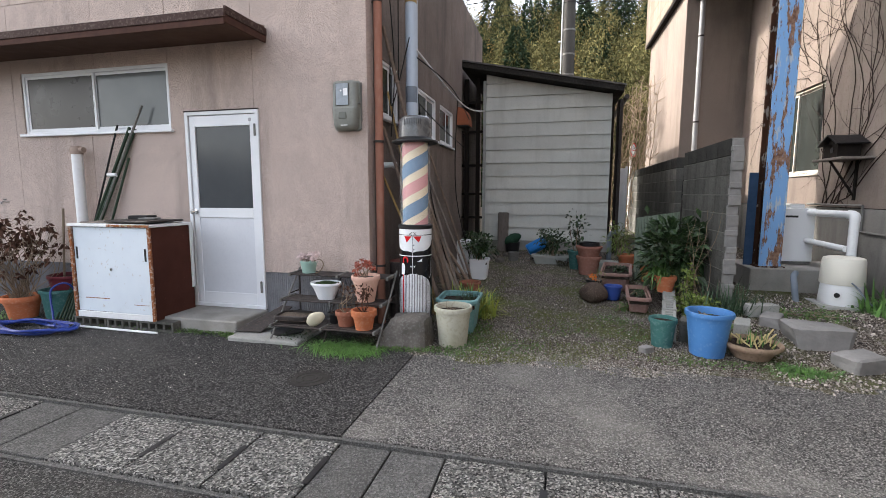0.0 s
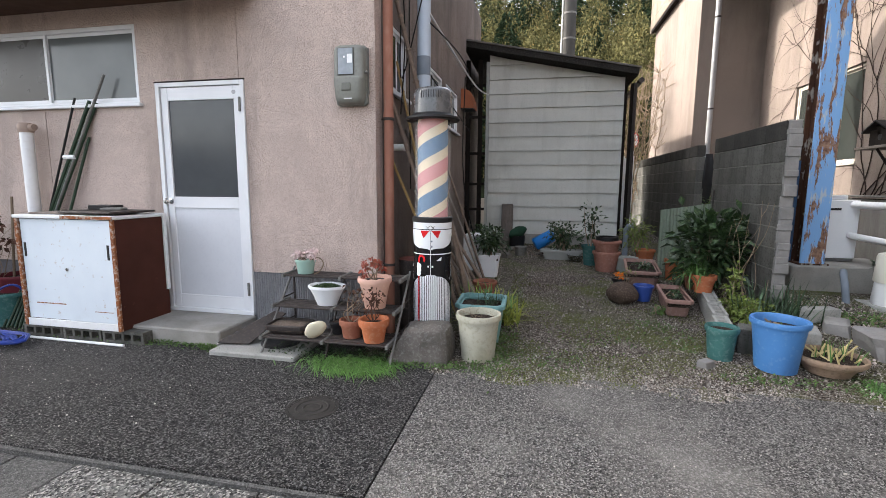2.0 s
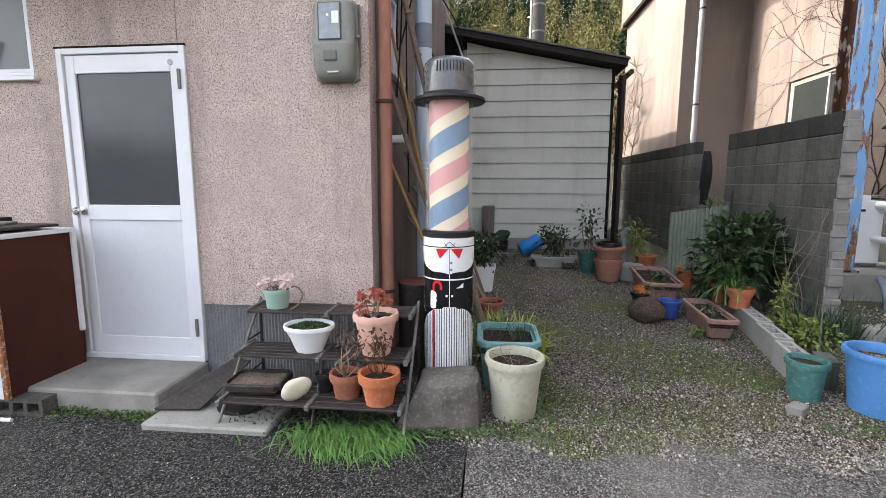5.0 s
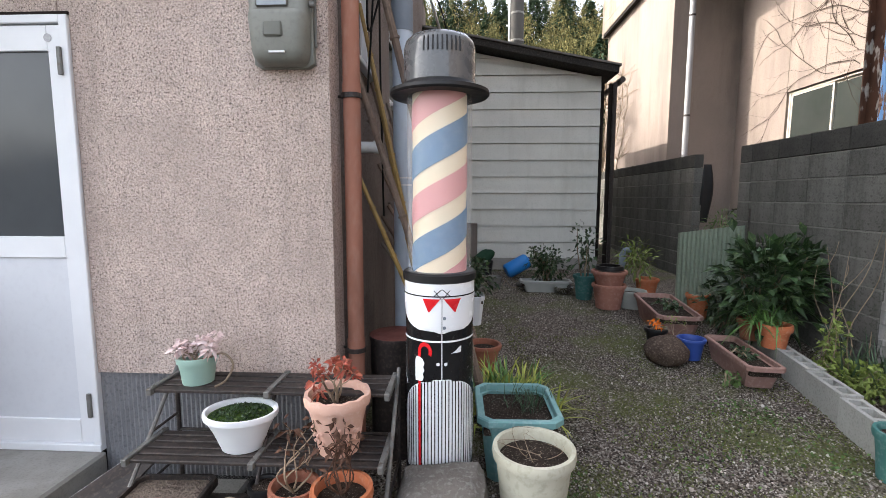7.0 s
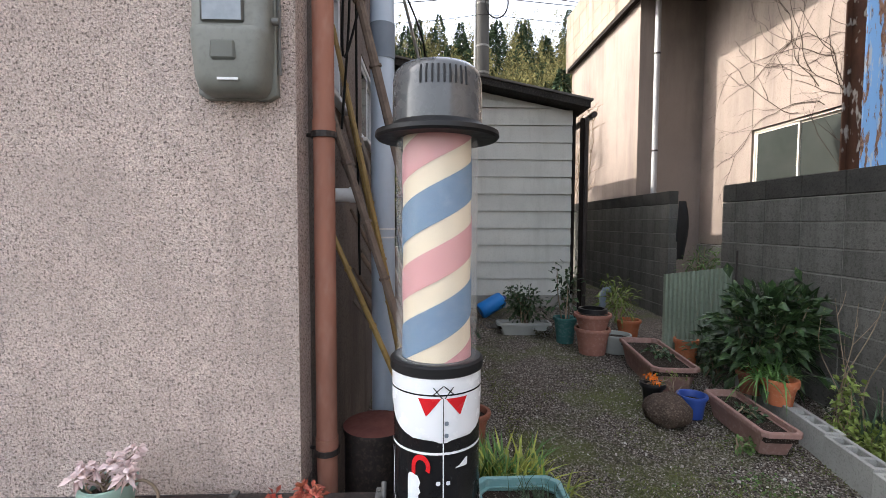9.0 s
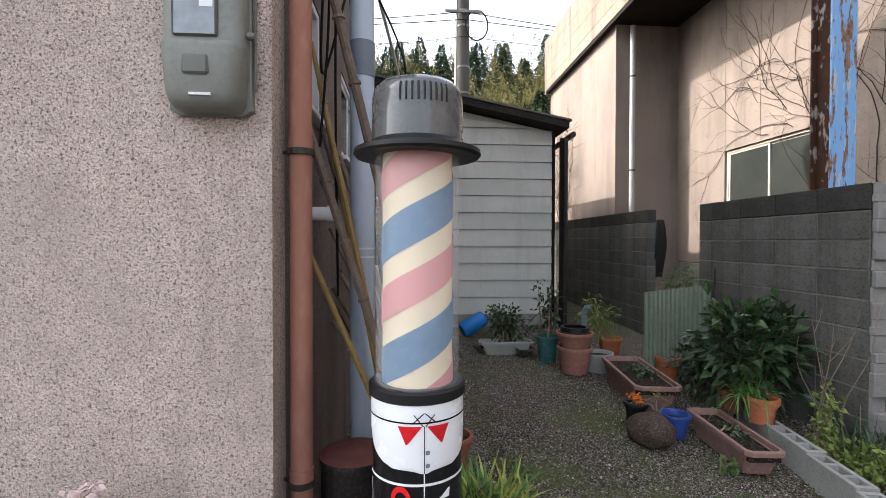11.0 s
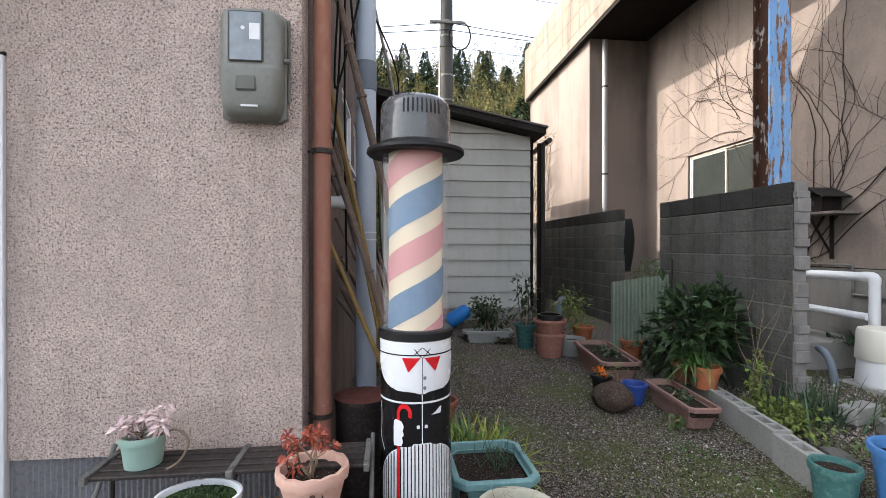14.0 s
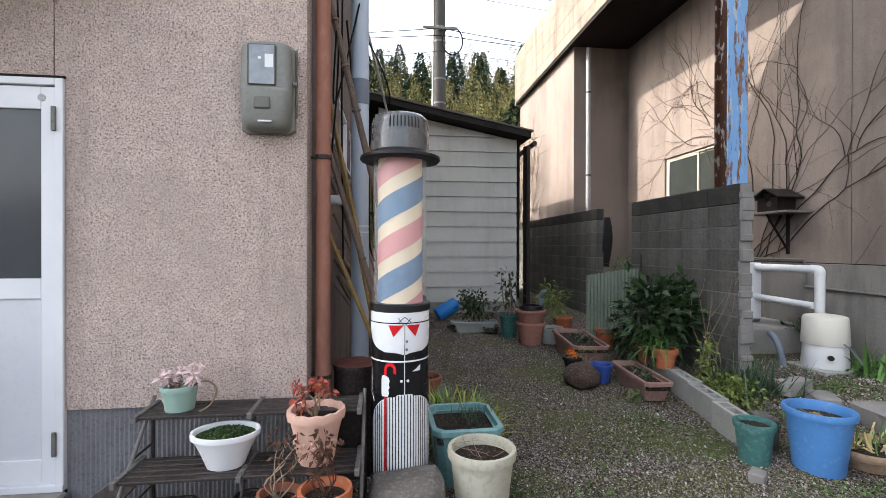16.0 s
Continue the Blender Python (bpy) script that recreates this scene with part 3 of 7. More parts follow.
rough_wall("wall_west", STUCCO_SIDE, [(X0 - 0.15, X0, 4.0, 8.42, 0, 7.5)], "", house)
bm = bmesh.new()
gab = [[bm.verts.new((x, y, z)) for y, z in ((4.0, 7.503), (8.42, 7.503), (6.2, 9.85))] for x in (FX - 0.15, FX)]
for i in range(3):
    bm.faces.new((gab[0][i], gab[0][(i + 1) % 3], gab[1][(i + 1) % 3], gab[1][i]))
bm.faces.new(gab[0])
bm.faces.new(gab[1][::-1])
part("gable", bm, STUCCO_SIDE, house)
# Unseen mass added behind the house to keep sun off the far block wall.
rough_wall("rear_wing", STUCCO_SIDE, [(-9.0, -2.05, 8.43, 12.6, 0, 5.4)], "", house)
bm = bmesh.new()
rid = [[bm.verts.new((x, y, z)) for x in (X0 - 0.4, FX + 0.35)] for y, z in ((3.3, 6.95), (6.2, 10.05), (9.1, 6.95), (9.1, 6.83), (6.2, 9.93), (3.3, 6.83))]
for i in range(6):
    bm.faces.new((rid[i][0], rid[i][1], rid[(i + 1) % 6][1], rid[(i + 1) % 6][0]))
bm.faces.new([r[0] for r in rid])
bm.faces.new([r[1] for r in rid][::-1])
part("roof", bm, ROOF_DARK, house)
part("room", box(X0, FX - 0.2, 4.6, 4.7, 0, 3.2), DARKROOM, house)
# combed plinth
bm = bmesh.new()
for a, b in ((X0, -3.78), (-2.895, FX)):
    n = int((b - a) / 0.022)
    prev = None
    for i in range(n * 2 + 1):
        x = a + (b - a) * i / (n * 2)
        y = 4.012 + (0.007 if i % 2 else 0.0)
        cur = [bm.verts.new((x, y, 0)), bm.verts.new((x, y, 0.522)), bm.verts.new((x, 4.16, 0.522))]
        if prev:
            bm.faces.new((prev[0], cur[0], cur[1], prev[1]))
            bm.faces.new((prev[1], cur[1], cur[2], prev[2]))
        prev = cur
part("plinth", bm, PLINTH, house)

# entrance canopy
canopy = thing("canopy", "thin brown sheet-metal canopy over the window and door", "canopy", kind="structure")
bm = bmesh.new()
sec = ((3.42, 2.84), (3.42, 2.76), (3.45, 2.76), (4.0, 2.81), (4.0, 2.93))
ends = [[bm.verts.new((x, y, z)) for y, z in sec] for x in (X0, -2.79)]
for i in range(5):
    bm.faces.new((ends[0][i], ends[0][(i + 1) % 5], ends[1][(i + 1) % 5], ends[1][i]))
bm.faces.new(ends[0])
bm.faces.new(ends[1][::-1])
part("canopy_deck", bm, surf("brown_canopy_metal", (0.12, 0.072, 0.052), (0.09, 0.055, 0.042), 2, rough=0.7, bump=0.1), canopy)
part("trim", box(X0, -2.765, 3.395, 3.42, 2.80, 2.87, 0.004, bm=box(-2.79, -2.765, 3.42, 3.998, 2.83, 2.90, 0.004)), surf("dark_canopy_edge", (0.045, 0.028, 0.024), (0.07, 0.045, 0.04), 12, (0.2, 0.16, 0.14), 40, 0.4, rough=0.7), canopy)
part("lower_trim", box(X0, -2.775, 3.405, 3.42, 2.745, 2.80, 0.003, bm=box(-2.79, -2.775, 3.42, 3.998, 2.765, 2.83, 0.003)), surf("red_brown_batten", (0.085, 0.045, 0.035), (0.06, 0.033, 0.028), 12, rough=0.8), canopy)


def sliding_window(name, label, x0, x1, z0, z1, panes, m, frame_mat, depth=0.07, dead=()):
    """A sliding window in the local xz plane, facing -y, set into the wall by m."""
    w = thing(name, label, "window", kind="structure")
    w.matrix_basis = m
    f = 0.035
    part("window_frame", box(x0, x0 + f, 0, depth, z0, z1, 0.003, bm=box(x1 - f, x1, 0, depth, z0, z1, 0.003, bm=box(x0 + f, x1 - f, 0, depth, z1 - f, z1, 0.003,
         bm=box(x0 + f, x1 - f, 0, depth, z0, z0 + f, 0.003)))), frame_mat, w)
    n = len(panes)
    a = x0 + f
    step = (x1 - x0 - 2 * f) / n
    for i, pm in enumerate(panes):
        y = 0.012 + 0.018 * (i % 2)
        s = 0.028
        l, r, lo, hi = a + i * step - (0.012 if i else 0), a + (i + 1) * step + (0.012 if i < n - 1 else 0), z0 + f, z1 - f
        sash = part("sash", box(l, l + s, y, y + 0.016, lo, hi, bm=box(r - s, r, y, y + 0.016, lo, hi, bm=box(l + s, r - s, y, y + 0.016, lo, lo + s, bm=box(l + s, r - s, y, y + 0.016, hi - s, hi)))), frame_mat, w)
        part("pane", box(l + s, r - s, y + 0.005, y + 0.010, lo + s, hi - s), pm, sash)
    part("window_sill", box(x0 - 0.04, x1 + 0.04, -0.05, 0.0, z0 - 0.025, z0 + 0.004, 0.004), frame_mat, w)
    return w


sliding_window("window_1", "two-leaf aluminium sliding window with frosted panes", -5.95, -3.945, 1.985, 2.66, (FROST_DARK, FROST), pose(0, 4.012, 0), ALU)
E_ = pose(FX - 0.006, 0, 0, 0, 0, 90)
sliding_window("window_2", "small white sliding window in the side wall", 4.37, 4.87, 2.09, 2.66, (PANE, PANE), E_, ALU)
sliding_window("window_3", "white-framed sliding window in the side wall", 5.63, 6.53, 2.08, 2.66, (PANE, PANE), E_, ALU)
sliding_window("window_4", "white-framed sliding window near the rear corner", 6.76, 7.66, 2.08, 2.66, (PANE, PANE), E_, ALU)

# side door
door = thing("door_1", "closed white aluminium door with patterned glass above a plain panel", "door", kind="structure")
part("door_frame", box(-3.765, -3.725, 3.985, 4.10, 0.14, 2.15, 0.003, bm=box(-2.935, -2.897, 3.985, 4.10, 0.14, 2.15, 0.003, bm=box(-3.725, -2.935, 3.985, 4.10, 2.115, 2.15, 0.003))), ALU, door)
dl, dr = -3.72, -2.94
part("leaf_frame", box(dl, dl + 0.065, 4.0, 4.035, 0.16, 2.11, 0.003, bm=box(dr - 0.065, dr, 4.0, 4.035, 0.16, 2.11, 0.003, bm=box(dl + 0.065, dr - 0.065, 4.0, 4.035, 2.0, 2.11, 0.003,
     bm=box(dl + 0.065, dr - 0.065, 4.0, 4.035, 1.07, 1.17, 0.003, bm=box(dl + 0.065, dr - 0.065, 4.0, 4.035, 0.16, 0.28, 0.003))))), ALU, door)
part("glass", box(dl + 0.065, dr - 0.065, 4.015, 4.021, 1.17, 2.0), DOORGLASS, door, "pale patterned glass")
part("panel", box(dl + 0.065, dr - 0.065, 4.010, 4.025, 0.28, 1.07), DOOR_PANEL, door)
part("threshold", box(-3.765, -2.897, 3.98, 4.10, 0.125, 0.16, 0.003), ALU, door)
# Dark strip drawn where shade fills the gap over the door.
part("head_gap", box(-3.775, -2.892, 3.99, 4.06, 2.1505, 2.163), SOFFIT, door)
knob = part("door_handle", lathe([(0, 0), (0.026, 0), (0.026, 0.008), (0.010, 0.012), (0.010, 0.035), (0.024, 0.045), (0.027, 0.06), (0.018, 0.072), (0, 0.074)], 18), CHROME, door, "round chrome knob", smooth=True)
knob.matrix_basis = pose(dl + 0.033, 4.0, 1.13, 90)
part("door_sticker", tube([(-3.0, 4.0, 2.055), (-3.0, 3.997, 2.055)], 0.018, 16), surf("grey_round_label", (0.45, 0.45, 0.46), (0.3, 0.3, 0.32), 60, rough=0.5), door)
for z in (1.95, 0.36):
    part("hinge", box(-2.945, -2.925, 3.972, 3.986, z - 0.06, z + 0.06, 0.003), GREY_STEEL, door)

step = thing("doorstep", "cast concrete doorstep with chipped edges", "step", kind="structure")
bm = box(-3.79, -2.88, 3.50, 4.0, -0.02, 0.125, 0.012)
part("slab", bm, CONCRETE, step)
tagged(part("cover_slab", box(-2.86, -2.15, 3.34, 3.95, -0.02, 0.035, 0.01), BLOCK_NEW), "low concrete slab round a drain cover", "slab", kind="structure")
part_lid = part("drain_cover", lathe([(0, 0.012), (0.13, 0.012), (0.15, 0.008), (0.15, 0)], 28), BLACK)
part_lid.matrix_basis = pose(-2.42, 3.62, 0.036)
tagged(part_lid, "round black plastic drain cover in a concrete slab", "drain cover")

# ---- shed ----
shed = thing("shed", "single-pitch shed clad in grey painted boards", "shed", kind="structure")
ya = 9.6
part("shed_body", box(-1.47, 0.99, ya + 0.03, 12.5, 0.05, 3.2), SIDING, shed)
part("foundation", box(-1.5, 1.02, ya - 0.005, 12.5, 0.0, 0.40), CONCRETE, shed)


def roof_z(x):
    return 3.745 - (x + 1.5) * 0.2


bm = bmesh.new()
vs = [bm.verts.new(p) for p in ((-1.47, ya + 0.03, 3.19), (0.99, ya + 0.03, 3.19), (0.99, ya + 0.03, roof_z(0.99)), (-1.47, ya + 0.03, roof_z(-1.47)))]
ws = [bm.verts.new(v.co + Vector((0, 2.8, 0))) for v in vs]
for i in range(4):
    bm.faces.new((vs[i], vs[(i + 1) % 4], ws[(i + 1) % 4], ws[i]))
bm.faces.new(vs[::-1])
bm.faces.new(ws)
part("gable", bm, SIDING, shed)
bm = bmesh.new()
prof = ((-1.95, 0), (1.16, 0), (1.16, 0.10), (-1.95, 0.10))
fr = [[bm.verts.new((x, y, roof_z(x) + 0.02 + dz)) for x, dz in prof] for y in (ya - 0.30, 12.9)]
for i in range(4):
    bm.faces.new((fr[0][i], fr[0][(i + 1) % 4], fr[1][(i + 1) % 4], fr[1][i]))
bm.faces.new(fr[0][::-1])
bm.faces.new(fr[1])
part("roof", bm, ROOF_DARK, shed)
bm = bmesh.new()
fr = [[bm.verts.new((x, y, roof_z(x) + 0.122 + dz)) for x, dz in ((-1.98, 0), (1.19, 0), (1.19, 0.03), (-1.98, 0.03))] for y in (ya - 0.33, 12.9)]
for i in range(4):
    bm.faces.new((fr[0][i], fr[0][(i + 1) % 4], fr[1][(i + 1) % 4], fr[1][i]))
bm.faces.new(fr[0][::-1])
bm.faces.new(fr[1])
part("roof_sheet", bm, surf("weathered_roof_sheet", (0.16, 0.15, 0.14), (0.10, 0.095, 0.09), 4, rough=0.8), shed)
z = 0.364
while z < 3.62:
    h = 0.266
    top = z + h - 0.008
    xr = min(0.99, -1.5 + (3.725 - z - 0.01) / 0.2)
    bm = bmesh.new()
    x_l, x_r = -1.47, 0.985
    tl, tr = min(top, roof_z(x_l) + 0.01), min(top, roof_z(x_r) + 0.01)
    if tr > z + 0.02:
        pts = ((x_l, z), (x_r, z), (x_r, tr), (x_l, tl))
    else:
        pts = ((x_l, z), (xr, z), (x_l, tl))
    f0 = [bm.verts.new((x, ya - 0.016 + 0.026 * (zz - z) / h, zz)) for x, zz in pts]
    f1 = [bm.verts.new((x, ya + 0.03, zz)) for x, zz in pts]
    n = len(pts)
    for i in range(n):
        bm.faces.new((f0[i], f0[(i + 1) % n], f1[(i + 1) % n], f1[i]))
    bm.faces.new(f0[::-1])
    bm.faces.new(f1)
    part("board", bm, SIDING, shed)
    z += h
part("corner_trim", box(-1.53, -1.472, ya - 0.03, ya + 0.05, 0.38, 3.62, 0.003), surf("pale_corner_trim", (0.36, 0.37, 0.35), (0.3, 0.31, 0.3), 4, rough=0.7), shed)
part("corner_trim", box(0.99, 1.03, ya - 0.03, ya + 0.05, 0.38, 3.18, 0.003), WOODDARK, shed)
part("post", box(1.06, 1.12, ya - 0.2, ya - 0.14, 0.1, 3.1), WOODDARK, shed)
part("gutter_pipe", tube([(1.2, ya - 0.36, 3.12), (1.2, 12.6, 3.05)], 0.045, 10), DARK_STEEL, shed)
part("downpipe", tube([(1.13, ya - 0.24, 3.1), (1.13, ya - 0.24, 0.15)], 0.03, 10), DARK_STEEL, shed)
# lean-to frame between shed and house
leanto = thing("lean_to", "dark timber lean-to frame beside the shed", "lean-to", kind="structure")
for x in (-1.66, -1.9):
    part("post", box(x - 0.04, x + 0.04, 9.7, 9.78, 0, 3.7), WOODDARK, leanto)
for z in (0.8, 1.3, 1.9, 2.6, 3.2):
    part("rail", box(-2.6, -1.5, 9.71, 9.75, z, z + 0.05), WOODDARK, leanto)
tagged(part("back_fence", box(-6, -1.4, 13.2, 13.3, 0, 0.95), surf("pale_far_wall", (0.5, 0.47, 0.42), (0.42, 0.4, 0.36), 1, rough=0.9)), "pale low wall beyond the passage", "wall", kind="structure")

# ---- the house with the balcony ----
WX = 3.55
right = thing("neighbour_house", "taupe rendered house with a deep overhanging parapet", "house", kind="structure")
pieces = []
seams = [-4.0, 2.4, 3.55, 4.7, 5.85, 6.75, 7.52]
for a, b in zip(seams, seams[1:]):
    pieces.append((WX, WX + 0.2, a + 0.004, b - 0.004, 1.16, 7.0))
pieces += [(WX, WX + 0.2, 7.524, 8.45, 2.89, 7.0), (WX, WX + 0.2, 8.458, 9.16, 2.89, 7.0), (WX, WX + 0.2, 7.524, 9.16, 1.16, 1.61), (WX, WX + 0.2, 9.168, 10.43, 1.16, 7.0)]
rough_wall("wall_west", RENDER_WALL, pieces, "", right)
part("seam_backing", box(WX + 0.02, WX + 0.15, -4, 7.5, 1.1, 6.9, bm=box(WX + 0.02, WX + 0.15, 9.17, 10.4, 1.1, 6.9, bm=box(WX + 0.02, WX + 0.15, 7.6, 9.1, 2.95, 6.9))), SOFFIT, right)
part("skirt", box(WX - 0.03, WX + 0.2, -4, 10.43, 0.0, 1.15, 0.006), SKIRT, right)
rough_wall("return_wall", RENDER_WALL, [(2.4, WX, 10.43, 10.6, 0, 5.6)], "", right)
rough_wall("wing_wall", RENDER_WALL, [(2.4, 2.6, 10.6, 14.2, 0, 5.4)], "", right)
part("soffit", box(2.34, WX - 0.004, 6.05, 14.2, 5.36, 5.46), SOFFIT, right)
part("dark_edge", box(2.28, 2.34, 6.05, 14.22, 5.33, 5.40, 0.004), WOODDARK, right)
y = 14.2
while y > 6.2:
    for z0, z1 in ((5.40, 5.62), (5.625, 5.98), (5.985, 6.34), (6.345, 6.70)):
        part("panel", box(2.27, 2.33, y - 0.445, y - 0.005 if z0 > 5.5 else y, z0, z1, 0.003), FASCIA, right)
    y -= 0.45
part("parapet_core", box(2.332, 2.45, 6.05, 14.2, 5.46, 6.72, bm=box(2.45, 3.54, 6.05, 6.17, 5.46, 6.72)), FASCIA, right)
part("parapet_end", box(2.27, 5.0, 14.2, 14.3, 5.33, 6.72), FASCIA, right)
part("roof_slab", box(WX, 8.0, -4.0, 14.2, 7.0, 7.15), ROOF_DARK, right)
part("north_wall", box(2.6, 7.0, 14.0, 14.2, 0, 5.4), RENDER_WALL, right)
sliding_window("window_5", "aluminium sliding window reflecting the street in the neighbour's wall", -9.16, -7.524, 1.615, 2.885, (PANE, PANE), pose(WX + 0.03, 0, 0, 0, 0, -90), surf("weathered_pale_frame", (0.50, 0.46, 0.40), (0.42, 0.38, 0.33), 5, rough=0.6), depth=0.09)
dp = thing("rain_pipe", "pale grey rainwater pipe on the neighbour's wall", "drainpipe")
part("pipe", tube([(2.66, 10.33, 0.2), (2.66, 10.33, 5.3)], 0.048, 12), surf("pale_grey_pvc", (0.36, 0.36, 0.37), (0.29, 0.29, 0.3), 2, rough=0.5), dp, smooth=True)
for z in (1.0, 2.75, 4.4):
    part("clamp", tube([(2.66, 10.33, z), (2.66, 10.33, z + 0.03)], 0.055, 12), DARK_STEEL, dp)

# block walls
for tag, y0, y1, z1 in (("near", 5.18, 6.94, 1.76), ("far", 8.40, 13.4, 1.76)):
    wall = thing("block_wall", "grey concrete block garden wall with a blackened cap course" + (", broken at its end" if tag == "near" else ""), "wall", kind="structure")
    if tag == "near":
        wall.location = (-0.235, 0, -0.05)
    part("mortar", box(1.931, 2.039, y0 + 0.01, y1 - 0.01, 0, z1), SKIRT, wall)
    shared = {}
    rows = int(round(z1 / 0.196))
    for r in range(rows + 1):
        y = y0
        first = True
        while y < y1 - 0.02:
            ln = min(0.39, y1 - y)
            key = (round(ln, 2), r == rows)
            zt = 0.186
            if key not in shared:
                bmm = box(1.925, 2.045, 0.003, ln - 0.003, 0, zt if r < rows else 0.17, 0.004)
                shared[key] = part("block", bmm, CAP if r == rows else BLOCK, wall)
                shared[key].location = (0, y, r * 0.196)
            else:
                ob = new("block", shared[key].data)
                ob.parent = wall
                ob.location = (0, y, r * 0.196)
            y += ln
    if tag == "near":
        bm = None
        rg = random.Random(5)
        z = 0.0
        while z < 1.93:
            dz = rg.uniform(0.05, 0.13)
            bm = box(1.924 + rg.uniform(0, 0.012), 2.046 - rg.uniform(0, 0.012), y0 - rg.uniform(0.015, 0.05), y0 + 0.002, z, min(z + dz, 1.935), 0.008, bm=bm)
            z += dz - 0.006
        part("broken_end", bm, STONE_PALE, wall)

# ---- hill and woods ----
bm = bmesh.new()
rows = []
for j in range(14):
    row = []
    for i in range(40):
        x, y = -60 + i * 3.6, 26 + j * 4
        jj = min(j, 8)
        z = -0.5 + jj * jj * 0.10 + jj * 1.35 - (j - jj) * 2.0 + 1.5 * noise.noise((x * 0.06, y * 0.06, 2))
        row.append(bm.verts.new((x, y, z)))
    rows.append(row)
for j in range(13):
    for i in range(39):
        bm.faces.new((rows[j][i], rows[j][i + 1], rows[j + 1][i + 1], rows[j + 1][i]))
tagged(part("hillside", bm, surf("wood_floor", (0.03, 0.04, 0.02), (0.02, 0.025, 0.013), 1, rough=0.95), smooth=True), "steep wooded hillside behind the houses", "hill", kind="structure")


def hill_z(x, y):
    j = (y - 26) / 4
    return -0.5 + j * j * 0.10 + j * 1.35


def chip(mesh, p, d, ln, w, up):
    """A small two-sided spray of foliage."""
    side = d.cross(up)
    side = side.normalized() * (w / 2) if side.length > 1e-3 else Vector((w / 2, 0, 0))
    m, o = p + d * (ln * 0.45), len(mesh[0])
    mesh[0].extend((tuple(p), tuple(m + side), tuple(p + d * ln - Vector((0, 0, 0.3 * ln))), tuple(m - side)))
    mesh[1].append((o, o + 1, o + 2, o + 3))


def conifer(mesh, base, h, r, rng, n):
    b = Vector(base)
    for k in range(n):
        t = rng.random() ** 0.8
        a = rng.uniform(0, 2 * math.pi)
        layer = 0.5 + 0.5 * math.sin(t * 34 + a)
        rr = r * (1 - t) ** 0.75 * rng.uniform(0.35, 0.8 + 0.3 * layer) + 0.10
        p = b + Vector((rr * math.cos(a) * 0.85, rr * math.sin(a) * 0.85, h * (0.15 + 0.83 * t)))
        chip(mesh, p, Vector((math.cos(a), math.sin(a), rng.uniform(-0.6, 0.3))).normalized(), rr * 0.34 + 0.16, 0.14 + 0.07 * (1 - t), rnd_dir(rng, 1.0))


def plume(mesh, base, h, r, rng, n):
    b = Vector(base)
    stems = [(Vector((rng.gauss(0, r * 0.5), rng.gauss(0, r * 0.5), 0)), Vector((rng.uniform(-0.18, 0.18), rng.uniform(-0.18, 0.18), 1)), rng.uniform(0.7, 1.0)) for i in range(7)]
    for k in range(n):
        off, lean, hh = rng.choice(stems)
        t = rng.random()
        w = 0.55 * r * math.sin(math.pi * min(1, 0.25 + 0.75 * t)) ** 0.7 + 0.05
        p = b + off + lean * (h * hh * (0.12 + 0.88 * t)) + Vector((rng.gauss(0, w * 0.45), rng.gauss(0, w * 0.45), 0))
        chip(mesh, p, rnd_dir(rng, -0.35), rng.uniform(0.12, 0.30), 0.08, rnd_dir(rng))


rg = random.Random(11)
woods = [([], []), ([], []), ([], [])]
for k in range(380):
    y = 27 + 33 * rg.random() ** 0.85
    x = rg.uniform(-0.30, 0.42) * (y + 4) + 0.5
    z = hill_z(x, y)
    u = rg.random()
    dens = 1.0 if y < 42 else 0.75
    if u < (0.22 if y < 45 else 0.42):
        conifer(woods[0], (x, y, z), rg.uniform(7, 11), rg.uniform(1.6, 2.4), rg, int(2000 * dens))
    elif u < 0.88:
        plume(woods[1], (x, y, z), rg.uniform(7.5, 11), rg.uniform(1.5, 2.4), rg, int(2000 * dens))
    else:
        plume(woods[2], (x, y, z), rg.uniform(6, 8), rg.uniform(0.8, 1.1), rg, int(1300 * dens))


def foliage(name, mesh, material, label):
    me = bpy.data.meshes.new(name)
    me.from_pydata(mesh[0], [], mesh[1])
    me.materials.append(material)
    return tagged(new(name, me), label, "trees", kind="stuff")


foliage("conifer_wood", woods[0], FOREST, "dark green conifers covering the hillside")
foliage("bamboo_grove", woods[1], FOREST_Y, "yellow-green bamboo plumes among the conifers")
foliage("golden_trees", woods[2], FOREST_O, "a few golden autumn trees on the slope")

# far side of the street, behind the walk; unseen wall added for bounced light
tagged(part("street_wall", box(-30, 14, -9.2, -9.0, -0.1, 2.4), RENDER_WALL), "plain rendered wall added out of view across the street", "wall", kind="structure")
rg = random.Random(19)
shrubs = ([], [])
for k in range(9):
    plume(shrubs, (rg.uniform(-18.5, -11.0), rg.uniform(-8.6, -7.6), 0.0), rg.uniform(2.2, 4.2), rg.uniform(0.9, 1.4), rg, 900)
foliage("street_shrubs", shrubs, FOREST, "dark roadside shrubs across the street")

# ---- barber's pole ----
PX, PY, FACE = -1.255, 3.93, 7.0
pole = thing("barber_pole", "free-standing striped barber's pole with a painted suit body and smoked dome", "barber pole", PX, PY, 0.0, FACE)
part("base", lathe([(0, 0), (0.15, 0), (0.155, 0.02), (0.15, 0.17), (0, 0.17)], 40), BLACK, pole, smooth=True)
BODY = [(0.138, 0.16), (0.148, 0.20), (0.152, 0.33), (0.152, 0.52), (0.147, 0.66), (0.146, 0.80), (0.150, 0.90), (0.150, 1.00), (0.142, 1.02)]
part("body", lathe([(0, 0.16)] + BODY + [(0, 1.02)], 56), BLACKGLOSS, pole, "glossy black enamel body", smooth=True)


